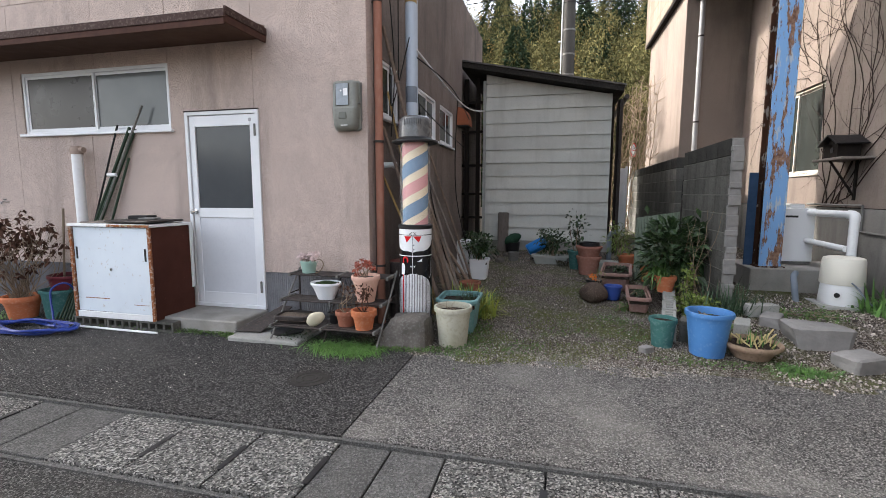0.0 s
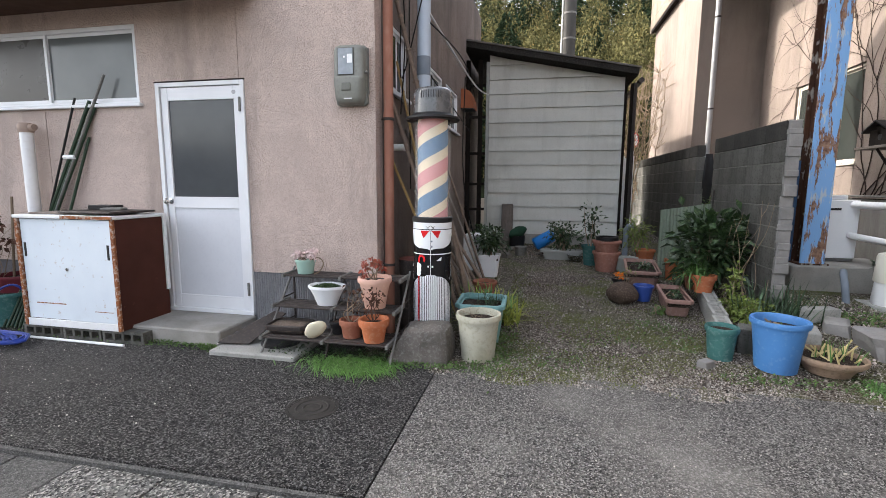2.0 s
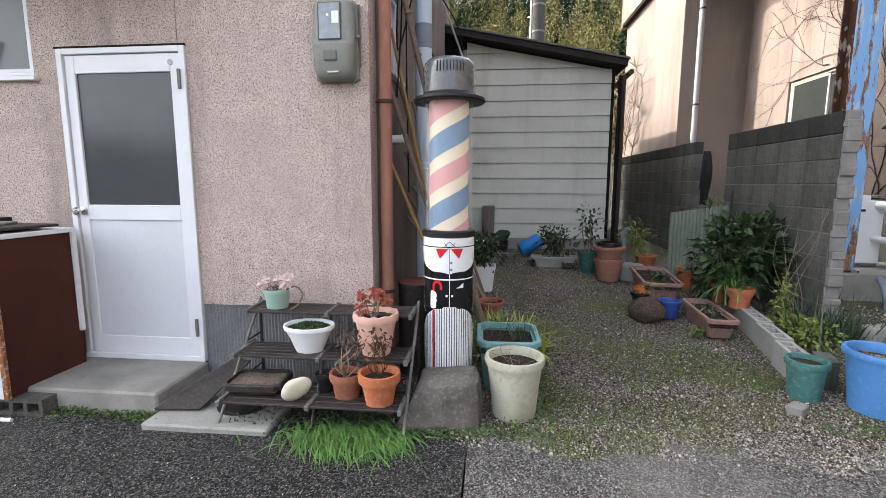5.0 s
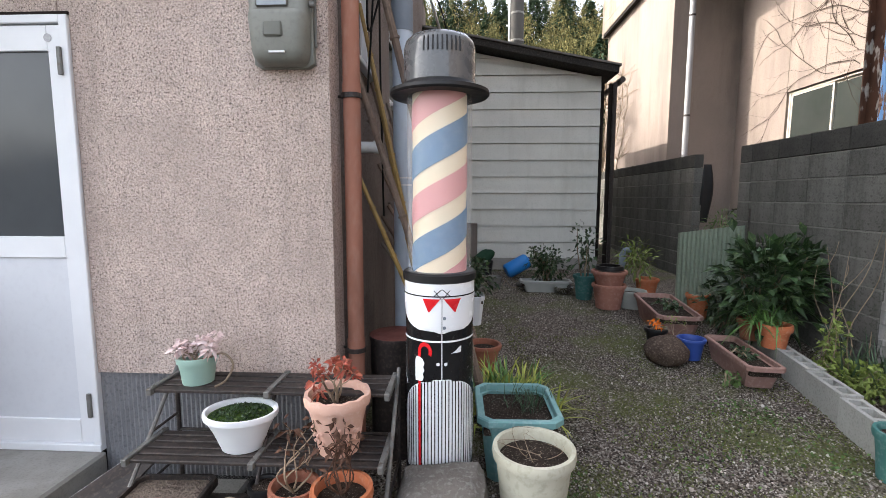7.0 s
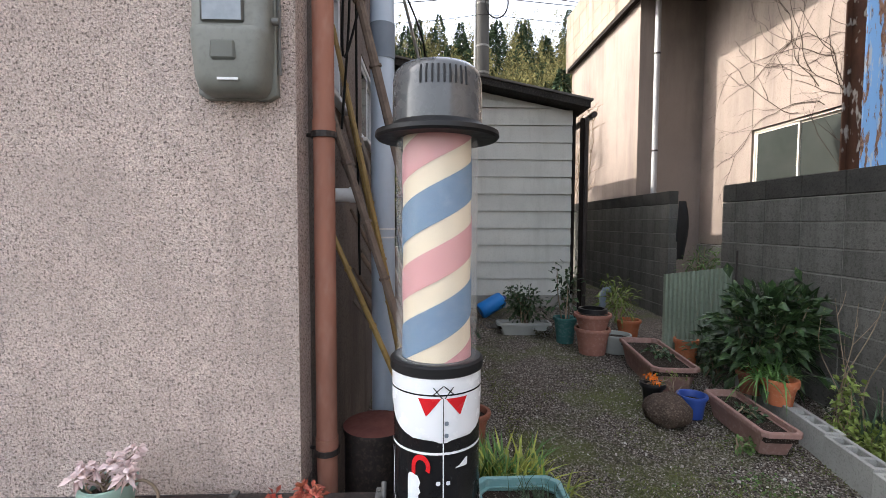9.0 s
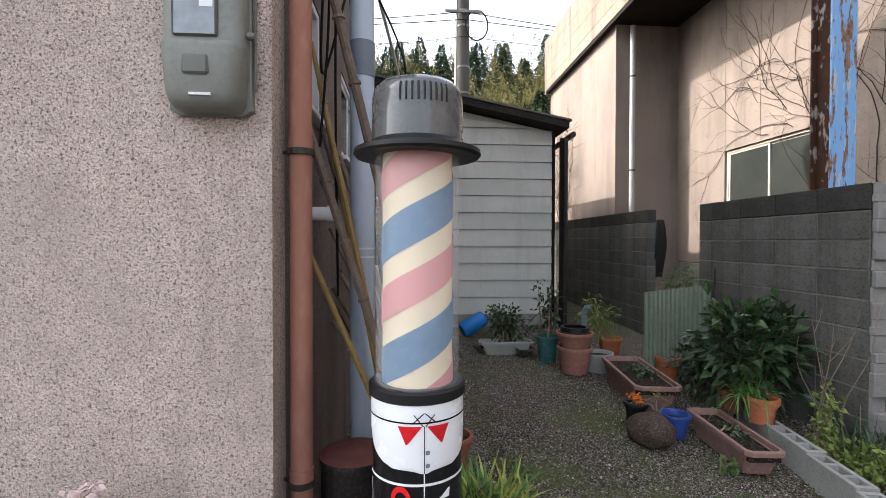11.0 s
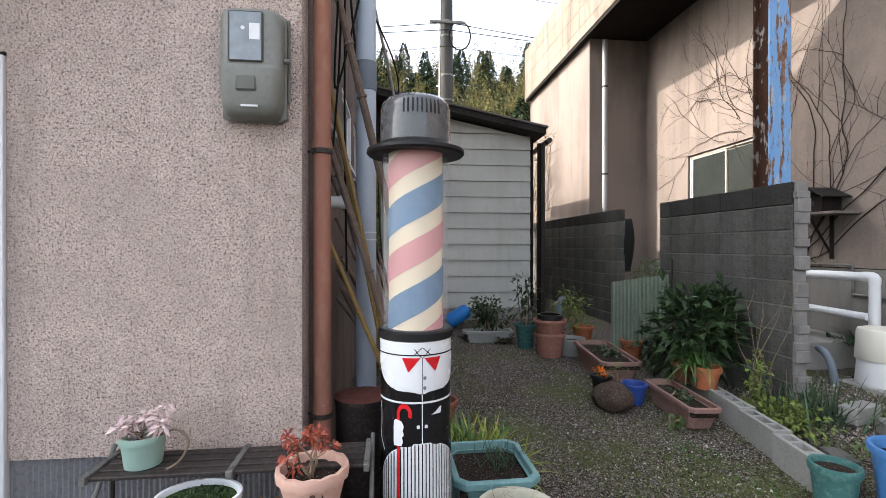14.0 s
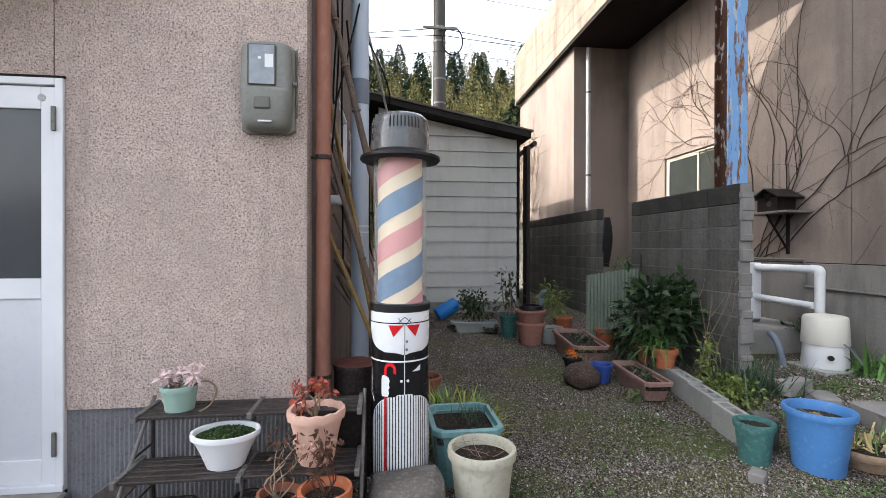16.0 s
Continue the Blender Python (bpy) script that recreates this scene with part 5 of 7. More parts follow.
def twigs(name, label, at, n, h, spread, seed, material=None, r=0.004, curl=0.06, heads=None):
    rg = random.Random(seed)
    t = thing(name, label, "plant", *at)
    bm = bmesh.new()
    tips = []
    for k in range(n):
        a = rg.uniform(0, 2 * math.pi)
        q = rg.uniform(0.2, 1)
        e = Vector((math.cos(a) * spread * q, math.sin(a) * spread * q, h * rg.uniform(0.55, 1.0)))
        p0 = Vector((rg.gauss(0, spread * 0.12), rg.gauss(0, spread * 0.12), 0))
        pts = bend([p0, p0.lerp(e, 0.35) + Vector((rg.gauss(0, curl), rg.gauss(0, curl), 0)), p0.lerp(e, 0.7) + Vector((rg.gauss(0, curl), rg.gauss(0, curl), 0)), e], 4)
        tube(pts, r, 5, bm, r * 0.35)
        tips.append(e)
        for s in range(rg.randint(0, 2)):
            b = pts[rg.randint(4, len(pts) - 2)]
            e2 = b + Vector((rg.gauss(0, spread * 0.25), rg.gauss(0, spread * 0.25), h * rg.uniform(0.08, 0.25)))
            tube([b, (b + e2) / 2 + Vector((0.01, 0, 0)), e2], r * 0.5, 4, bm, r * 0.25)
            tips.append(e2)
    part("stem", bm, material or TWIG, t)
    if heads:
        mat_, ln, wd, cnt = heads
        bm = bmesh.new()
        for e in tips:
            for k in range(cnt):
                d = rnd_dir(rg, 0.1)
                leaf(bm, e + d * 0.008, d, ln * rg.uniform(0.6, 1.2), wd, 0.3, rnd_dir(rg))
        part("foliage", bm, mat_, t)
    return t


# ---- slatted plant stand ----
stand = thing("plant_stand", "three-tier folding plant stand of dark brown steel slats", "plant stand")
SL, SR = -2.44, -1.44
tiers = ((0.57, 3.70, 3.92, 4), (0.36, 3.54, 3.78, 5), (0.165, 3.37, 3.66, 5))
for z, y0, y1, n in tiers:
    shelf = part("shelf", box((SL + SR) / 2 - 0.012, (SL + SR) / 2 + 0.012, y0 - 0.01, y1 + 0.01, z - 0.022, z + 0.006, 0.003), GREY_STEEL, stand)
    for xa in (SL, SR - 0.022):
        part("end_bar", box(xa, xa + 0.022, y0 - 0.01, y1 + 0.01, z - 0.022, z + 0.008, 0.003), GREY_STEEL, shelf)
    w = (y1 - y0) / n
    for k in range(n):
        part("slat", box(SL + 0.022, SR - 0.022, y0 + k * w + 0.006, y0 + (k + 1) * w - 0.006, z - 0.014, z, 0.003), DARK_STEEL, shelf)
    for x in (SL + 0.011, SR - 0.011, (SL + SR) / 2):
        for y in (y0 + 0.02, y1 - 0.02):
            part("rivet", tube([(x, y, z + 0.006), (x, y, z + 0.012)], 0.006, 8), GREY_STEEL, shelf)
for x in (SL - 0.005, SR + 0.005):
    part("leg", tube([(x, 3.36, 0.0), (x, 3.92, 0.60)], 0.009, 8), GREY_STEEL, stand)
    part("leg", tube([(x, 3.90, 0.0), (x, 3.90, 0.57)], 0.010, 8), DARK_STEEL, stand)
    for y, z in ((3.53, 0.18), (3.72, 0.38)):
        part("brace", tube([(x, y, z), (x, 3.9, z)], 0.006, 6), DARK_STEEL, stand)
part("leg", tube([((SL + SR) / 2, 3.40, 0.0), ((SL + SR) / 2, 3.80, 0.57)], 0.008, 8), DARK_STEEL, stand)
part("cross_bar", tube([(SL, 3.9, 0.30), (SR, 3.9, 0.30)], 0.007, 8), DARK_STEEL, stand)

# top tier: mint pot with pale rosettes
pot("flower_pot", "small mint-green plastic pot with pale pink succulents", -2.28, 3.80, 0.572, 0.062, 0.076, 0.115, MINT, 0.006, 0.02)
twigs("ghost_plant", "trailing succulent with pale pink rosettes", (-2.28, 3.78, 0.67), 9, 0.08, 0.10, 4, TWIG, 0.004, 0.025, heads=(PALEPETAL, 0.036, 0.020, 11))
tagged(part("trailing_stem", tube(bend([(-2.24, 3.78, 0.67), (-2.15, 3.76, 0.71), (-2.10, 3.75, 0.67), (-2.12, 3.73, 0.61), (-2.16, 3.71, 0.585)], 5), 0.0045, 6), TWIG), "bare trailing succulent stem hanging from a pot", "plant")
# middle tier
pot("flower_pot", "oval white plastic bowl pot full of dark moss", -2.03, 3.66, 0.362, 0.078, 0.140, 0.155, WHITEPOT, 0.006, 0.018, 0.02, squash=0.8, soil_mat=MOSS)
rgm = random.Random(8)
bm = bmesh.new()
for k in range(520):
    a, q = rgm.uniform(0, 6.28), math.sqrt(rgm.random()) * 0.112
    p = Vector((q * math.cos(a), q * 0.8 * math.sin(a), 0.028 * (1 - (q / 0.115) ** 2)))
    leaf(bm, p, rnd_dir(rgm, 0.9), 0.017, 0.009, 0.1, rnd_dir(rgm))
ob = part("moss_cushion", bm, LEAF_DARK)
ob.location = (-2.03, 3.66, 0.49)
tagged(ob, "cushion of dark green moss in a white bowl", "moss")
pk = pot("flower_pot", "tall pale pink pot with embossed flowers and a scalloped rim", -1.64, 3.665, 0.362, 0.078, 0.118, 0.235, PINKPOT, 0.012, 0.035, 0.045, wob=0.003)
rge = random.Random(2)
bm = None
for k in range(34):
    a = -math.pi / 2 + rge.uniform(-1.2, 1.2)
    z = 0.085 + rge.gauss(0, 0.022)
    rr = 0.078 + 0.04 * z / 0.235 + 0.002
    bm = rock(bm, (rr * math.cos(a), rr * math.sin(a), z), (0.009, 0.009, 0.009), rge, 1, 0.1)
part("relief", bm, PINKPOT, pk)
twigs("red_succulent", "leggy succulent with dark red rosettes", (-1.65, 3.66, 0.55), 5, 0.16, 0.10, 12, TWIG, 0.006, 0.02, heads=(REDLEAF, 0.032, 0.016, 16))
# lowest tier
tray = trough("seed_tray", "brown plastic seed tray of dry crumbly soil", -2.29, 3.55, 0.17, 3, 0.31, 0.22, 0.06, DARK_STEEL, 0.008, 0.012)
for part_ in tray.children:
    if part_.name.startswith("soil"):
        part_.data.materials[0] = surf("dry_pale_soil", (0.20, 0.16, 0.13), (0.12, 0.095, 0.08), 14, (0.05, 0.04, 0.035), 70, 0.6, rough=0.97, bump=1.0, depth=0.01)
bm = rock(None, (0, 0, 0), (0.085, 0.032, 0.062), random.Random(4), 3, 0.12)
ob = part("flat_stone", bm, LIMESTONE, smooth=True)
ob.matrix_basis = pose(-2.02, 3.43, 0.232, 20, -38, 12)
tagged(ob, "smooth cream-coloured flat stone propped on the stand", "stone")
pot("flower_pot", "small black plastic pot with a grey lid", -1.91, 3.58, 0.167, 0.045, 0.058, 0.095, BLACK, 0.005, 0.02, 0.01)
pot("flower_pot", "brown plastic pot of withered stems", -1.77, 3.52, 0.167, 0.066, 0.086, 0.135, TERRA_DARK, 0.008, 0.035)
twigs("withered_plant", "withered plant with dry curled leaves", (-1.77, 3.52, 0.27), 6, 0.26, 0.10, 21, TWIG, 0.004, 0.03, heads=(DRYLEAF, 0.035, 0.016, 3))
pot("flower_pot", "bright terracotta pot with a dried plant", -1.575, 3.46, 0.167, 0.072, 0.102, 0.17, TERRA, 0.010, 0.045)
twigs("withered_plant", "dried plant with dark brown crumpled leaves", (-1.575, 3.46, 0.30), 7, 0.22, 0.09, 33, DRYLEAF, 0.004, 0.03, heads=(DRYLEAF, 0.045, 0.022, 4))
# grass under the stand
rg = random.Random(17)
bm = bmesh.new()
for k in range(900):
    x = rg.gauss(-1.74, 0.15)
    y = 3.44 + rg.gauss(0, 0.07)
    if not -2.35 < x < -1.42:
        continue
    blade(bm, Vector((x, y, 0.0)), (rg.gauss(0.45, 0.3), rg.uniform(-1.0, -0.5), rg.uniform(0.35, 0.6)), rg.uniform(0.18, 0.32), 0.010, rg.uniform(0.35, 0.55))
tagged(part("grass_clump", bm, BLADE), "thick bright green grass clump spilling from under the stand", "grass", kind="stuff")
bm = bmesh.new()
for k in range(500):
    x, y = rg.uniform(-2.4, -1.5), rg.gauss(3.50, 0.07)
    leaf(bm, Vector((x, y, 0.01 + rg.random() * 0.05)), rnd_dir(rg, 0.7), 0.022, 0.013, 0.2, rnd_dir(rg, 1))
tagged(part("weeds", bm, LEAF_DARK), "low dark weeds under the stand", "weeds", kind="stuff")

# leaning board by the step
lb = thing("leaning_board", "thin dark board with a pale edge leaning on the doorstep", "board")
bm = bmesh.new()
q = [Vector(p) for p in ((-2.88, 3.47, 0.045), (-2.60, 3.83, 0.22), (-2.47, 3.80, 0.22), (-2.62, 3.50, 0.045))]
bm.faces.new([bm.verts.new(p) for p in q])
ob = part("sheet", bm, DARK_STEEL, lb)
ob.modifiers.new("thick", "SOLIDIFY").thickness = 0.008
part("edge", tube([q[0], q[1]], 0.007, 6), PVCWHITE, lb)

bm = hewn((0.27, 0.18, 0.16), random.Random(23))
for v in bm.verts:
    t = min(1.0, max(0.0, (v.co.z + 0.17) / 0.34))
    v.co.x = v.co.x * (1.02 - 0.40 * t) + 0.03 * t
    v.co.y *= 1.02 - 0.30 * t
    v.co += 0.016 * noise.noise_vector(v.co * 9)
ob = part("boulder", bm, STONE, smooth=True)
ob.matrix_basis = pose(-1.25, 3.655, 0.115)
tagged(ob, "rough dark grey boulder set before the barber's pole", "boulder")

# ---- pots by the alley mouth ----
pot("flower_pot", "weathered cream plastic tub pot with dry soil", -0.858, 3.75, 0.0, 0.124, 0.155, 0.345, CREAMPOT, 0.016, 0.04, 0.05)
twigs("dead_sprigs", "few dead sprigs in a pot", (-0.85, 3.75, 0.28), 5, 0.12, 0.05, 5, TWIG, 0.002)
tl = trough("planter_box", "deep teal plastic planter box with wispy chives", -0.885, 4.18, 0.015, 1, 0.37, 0.42, 0.325, TEAL, 0.016, 0.05)
part("handle_tab", box(-0.06, 0.06, -0.236, -0.215, 0.265, 0.30, 0.004), TEAL, tl)
tuft("chive_clump", "wispy dark green chives in the planter box", (-0.80, 4.24, 0.28), 90, 0.26, 0.004, 0.7, 0.6, BLADE_DARK, 6, rx=0.06, ry=0.06)
tuft("day_lily", "arching green and yellow strap-leaved clump", (-0.90, 4.72, 0.03), 260, 0.50, 0.018, 0.9, 0.6, BLADE, 7, rx=0.09, ry=0.09)
tuft("day_lily", "yellowing strap leaves of an arching clump", (-0.86, 4.68, 0.03), 520, 0.48, 0.018, 1.0, 0.65, BLADE_Y, 8, rx=0.10, ry=0.10)
pot("flower_pot", "small terracotta pot behind the lily clump", -1.0, 5.35, 0.04, 0.09, 0.12, 0.22, TERRA_DARK)
wb = trough("planter_box", "white foam box planter with a leafy shrub", -1.10, 6.60, 0.07, 0, 0.30, 0.28, 0.30, WHITEPOT, 0.006)
bush("camellia", "small glossy dark green shrub in a white box", (-1.10, 6.60, 0.34), (0.27, 0.25, 0.22), 420, 0.085, 0.042, LEAF_DARK, 31, 9)
bush("camellia", "small dark shrub by the side wall", (-1.28, 7.3, 0.1), (0.25, 0.25, 0.3), 280, 0.08, 0.04, LEAF_DARK, 32, 7)
crate = thing("crate", "pale plastic crate by the side wall", "crate", -1.28, 7.0, 0.1)
part("crate_body", box(-0.2, 0.2, -0.2, 0.2, 0.0, 0.5, 0.01), PVCWHITE, crate)

# ---- back of the alley ----
tagged(part("upright_sleeper", box(-1.16, -0.95, 9.30, 9.42, 0.12, 0.95, 0.012), WOODGREY), "weathered upright timber sleeper before the shed", "timber")
bm = rock(None, (0, 0, 0), (0.17, 0.10, 0.11), random.Random(41), 3, 0.3)
ob = part("green_sack", bm, surf("dark_green_fabric", (0.03, 0.07, 0.045), (0.02, 0.05, 0.03), 9, rough=0.7), smooth=True)
ob.matrix_basis = pose(-0.84, 9.22, 0.42, 0, -25, 15)
tagged(ob, "crumpled dark green cloth sack", "sack")
bin_ = thing("bin", "grey plastic tub under the sack", "tub", -0.85, 9.25, 0.14)
part("tub", lathe([(0, 0), (0.13, 0), (0.15, 0.22), (0.14, 0.22), (0.12, 0.03)], 24), BLACK, bin_, smooth=True)
can = thing("water_can", "bright blue plastic canister lying tilted", "canister")
can.matrix_basis = pose(-0.52, 8.88, 0.24, 0, 62, 12)
part("can_body", lathe([(0, 0), (0.10, 0.0), (0.115, 0.02), (0.115, 0.34), (0.10, 0.37), (0.05, 0.39), (0, 0.39)], 24), BLUEBRIGHT, can, smooth=True)
part("can_cap", lathe([(0, 0.39), (0.035, 0.39), (0.035, 0.42), (0, 0.42)], 16), BLUEDEEP, can, smooth=True)
mpot = pot("saucepan", "dented grey metal pot", -0.74, 8.25, 0.13, 0.085, 0.10, 0.15, GREY_STEEL, 0.006, 0.02, category="pot")
tagged(part("tangled_rope", tube(bend([(-0.62, 8.3, 0.15), (-0.5, 8.5, 0.22), (-0.38, 8.35, 0.15), (-0.5, 8.2, 0.14), (-0.62, 8.55, 0.2), (-0.9, 8.6, 0.2)], 6), 0.005, 6), TWIG), "tangled straw-coloured rope on the gravel", "rope")
for k, (x, y) in enumerate(((-0.95, 8.0), (-1.15, 8.4), (-0.35, 8.3), (-0.9, 8.8))):
    bm = rock(None, (x, y, 0.15), (0.09, 0.07, 0.06), random.Random(60 + k), 2, 0.3)
    tagged(part("stone", bm, STONE), "grey field stone on the gravel", "stone", group="stones at the back of the alley")
trough("planter_box", "low grey planter trough of leafy greens", -0.08, 8.05, 0.12, -3, 0.64, 0.22, 0.15, surf("grey_planter", (0.33, 0.34, 0.32), (0.27, 0.28, 0.265), 4, rough=0.7))
bush("herb_bush", "dense dark green leafy herb in a trough", (-0.05, 8.12, 0.24), (0.30, 0.17, 0.24), 480, 0.07, 0.04, LEAF_DARK, 34, 12)
bowl = thing("metal_bowl", "shiny steel bowl on the gravel", "bowl", 0.12, 7.86, 0.135)
part("bowl", lathe([(0, 0), (0.06, 0.0), (0.11, 0.05), (0.125, 0.09), (0.118, 0.09), (0.09, 0.03)], 24), CHROME, bowl, smooth=True)
pot("flower_pot", "dark green plastic pot with a tall sapling", 0.33, 7.66, 0.11, 0.095, 0.125, 0.30, TEAL_DARK)
sap = bush("sapling", "thin leafy sapling in a dark pot", (0.33, 7.66, 0.36), (0.20, 0.18, 0.36), 130, 0.085, 0.045, LEAF_DARK, 35, 4, thin=0.009, inner=0.5)
p1 = pot("flower_pot", "large brown plastic pot under a second one", 0.50, 7.24, 0.10, 0.135, 0.175, 0.28, surf("dusty_brown_pot", (0.33, 0.16, 0.12), (0.27, 0.13, 0.10), 5, (0.45, 0.3, 0.25), 30, 0.3, rough=0.7, bump=0.1), 0.016, 0.035, 0.02)
p2 = pot("flower_pot", "large brown plastic pot stacked on another", 0.50, 7.24, 0.365, 0.14, 0.185, 0.17, surf("dusty_brown_pot", (0, 0, 0)), 0.016, 0.03, 0.03)
tagged(part("pot_ring", lathe([(0.14, 0.56), (0.155, 0.565), (0.15, 0.61), (0.12, 0.61)], 28), BLACK, None, smooth=True), "black plastic ring lying on a stack of pots", "ring").location = (0.50, 7.24, -0.02)
pot("flower_pot", "shallow grey pot with a pale rim", 0.78, 7.28, 0.10, 0.13, 0.15, 0.20, surf("grey_stone_pot", (0.30, 0.31, 0.29), (0.24, 0.25, 0.23), 5, rough=0.8), 0.012, 0.03)
pot("flower_pot", "terracotta pot by the block wall", 1.12, 7.75, 0.12, 0.10, 0.13, 0.24, TERRA)
bush("dwarf_palm", "yellow-green feathery plant in a pot", (1.0, 7.78, 0.32), (0.24, 0.22, 0.26), 330, 0.10, 0.022, LEAF_LIME, 36, 7)
stubp = thing("drain_stub", "grey plastic pipe standing by the wall", "pipe", 0.86, 7.9, 0.12)
part("stub", tube([(0, 0, 0), (0, 0, 0.52), (0.03, 0, 0.57), (0.10, 0, 0.58)], 0.04, 12), GREYTAPE, stubp, smooth=True)
pb = trough("planter_box", "long mauve-brown planter trough with bare soil", 0.82, 6.50, 0.085, 82, 1.02, 0.36, 0.235, BROWNTROUGH)
bush("lettuce", "low leafy seedlings in the trough", (0.84, 6.5, 0.29), (0.10, 0.22, 0.03), 60, 0.06, 0.04, LEAF_DARK, 37, 4)
pot("flower_pot", "terracotta pot beside the trough", 1.27, 6.78, 0.10, 0.085, 0.105, 0.27, TERRA, 0.012, 0.04)
pf = trough("planter_box", "long mauve-brown planter trough with seedlings", 0.92, 5.40, 0.055, 84, 0.74, 0.22, 0.17, BROWNTROUGH)
bush("seedlings", "small green seedlings in a trough", (0.92, 5.40, 0.185), (0.05, 0.22, 0.02), 70, 0.05, 0.03, LEAF_DARK, 38, 4)
bm = rock(None, (0, 0, 0), (0.165, 0.16, 0.125), random.Random(71), 4, 0.16)
ob = part("root_ball", bm, surf("fibrous_root_ball", (0.09, 0.066, 0.052), (0.055, 0.04, 0.032), 14, (0.2, 0.16, 0.13), 70, 0.6, rough=0.97, bump=1.0, depth=0.015), smooth=True)
ob.location = (0.46, 5.60, 0.145)
tagged(ob, "round fibrous root ball of an unpotted plant", "root ball")
twigs("root_ball_shoots", "a few thin shoots on the root ball", (0.5, 5.62, 0.25), 6, 0.17, 0.09, 14, TWIG, 0.003, heads=(LEAF_LIME, 0.03, 0.012, 2))
twigs("marigold", "small orange flower in a dark pot", (0.48, 5.86, 0.25), 4, 0.06, 0.06, 15, TWIG, 0.003, heads=(ORANGEP, 0.03, 0.018, 8))
pot("flower_pot", "small dark pot of orange flowers", 0.48, 5.86, 0.06, 0.06, 0.08, 0.20, BLACK)
pot("flower_pot", "small deep blue plastic pail", 0.69, 5.68, 0.06, 0.075, 0.10, 0.17, BLUEDEEP, 0.010, 0.02, 0.05)
bush("weed", "small leafy weed on the gravel", (0.72, 5.18, 0.04), (0.11, 0.10, 0.05), 90, 0.035, 0.022, LEAF_MID, 39, 5)

# block edging: hollow blocks on end of row
rgb = random.Random(5)
d0 = Vector((0.30, 1.42, 0))
ang = math.degrees(math.atan2(d0.y, d0.x))
u = d0.normalized()
edging = thing("block_edging", "row of pale hollow concrete blocks edging the bed", "edging", kind="structure")
master = None
for k in range(5):
    c = Vector((1.0, 4.22, 0.0)) + u * (0.195 + k * 0.395)
    if master is None:
        bm = bmesh.new()
        L, W, Hh = 0.388, 0.12, 0.19
        bm = box(-L / 2, L / 2, -W / 2, -W / 2 + 0.028, 0, Hh, 0.003)
        bm = box(-L / 2, L / 2, W / 2 - 0.028, W / 2, 0, Hh, 0.003, bm=bm)
        for x0, x1 in ((-L / 2, -L / 2 + 0.028), (-0.085, -0.055), (0.055, 0.085), (L / 2 - 0.028, L / 2)):
            bm = box(x0, x1, -W / 2 + 0.027, W / 2 - 0.027, 0, Hh - 0.002, bm=bm)
        bm = box(-L / 2 + 0.02, L / 2 - 0.02, -W / 2 + 0.02, W / 2 - 0.02, 0, 0.07, bm=bm)
        master = part("block", bm, BLOCK_NEW, edging)
        ob = master
    else:
        ob = new("block", master.data)
        ob.parent = edging
    ob.matrix_basis = pose(c.x, c.y, ground_z(c.y) + rgb.uniform(-0.012, 0.008), 0, 0, ang + rgb.uniform(-1.5, 1.5))
pot("flower_pot", "terracotta pot of spider plant on the block edging", 1.23, 5.52, 0.215, 0.080, 0.108, 0.185, TERRA, 0.012, 0.045)
tuft("spider_plant", "arching green spider plant", (1.17, 5.56, 0.37), 110, 0.42, 0.014, 1.2, 0.9, BLADE, 44, rx=0.04, ry=0.04)
pot("flower_pot", "terracotta pot behind the spider plant", 1.22, 5.78, 0.20, 0.08, 0.10, 0.17, TERRA_DARK)
bush("laurel", "large glossy dark green laurel with mottled leaves", (1.36, 5.80, 0.12), (0.38, 0.38, 0.46), 820, 0.165, 0.068, LEAF_DARK, 51, 18, thin=0.009, inner=0.5, up=0.45)
bush("laurel", "low dark leafy shrub behind the laurel", (1.32, 6.4, 0.1), (0.28, 0.26, 0.25), 300, 0.10, 0.05, LEAF_DARK, 52, 8)
for k, (bx, by) in enumerate(((1.40, 5.25), (1.48, 5.32), (1.55, 5.22), (1.62, 5.30), (1.52, 5.15), (1.66, 5.18), (1.45, 5.12))):
    twigs("bare_cane", "tall bare dry stem before the block wall", (bx, by, 0.08), 1, 1.0 + 0.06 * k, 0.30, 530 + k, TWIG, 0.0045, 0.05)
bush("yellow_greens", "bolting yellow-green leafy plants", (1.42, 4.95, 0.06), (0.24, 0.36, 0.12), 620, 0.05, 0.032, LEAF_LIME, 54, 12, thin=0.004)
bush("tall_greens", "tall bolting yellow-green vegetable", (1.36, 5.15, 0.06), (0.10, 0.10, 0.30), 130, 0.055, 0.034, LEAF_LIME, 55, 5, thin=0.004)
tuft("leek_clump", "blue-green strap leaves by the wall end", (1.66, 5.02, 0.06), 230, 0.52, 0.014, 0.7, 0.35, BLADE_DARK, 56, rx=0.13, ry=0.12)
bush("low_weeds", "low green weeds in the bed", (1.55, 4.5, 0.05), (0.35, 0.30, 0.05), 420, 0.032, 0.02, LEAF_MID, 57, 6)
bush("low_weeds", "ferny green weeds by the stones", (2.35, 5.0, 0.08), (0.50, 0.35, 0.07), 620, 0.035, 0.018, LEAF_MID, 58, 8)
bush("fern", "fern behind the gap in the wall", (2.12, 8.0, 0.7), (0.22, 0.4, 0.28), 260, 0.11, 0.018, LEAF_MID, 59, 10)

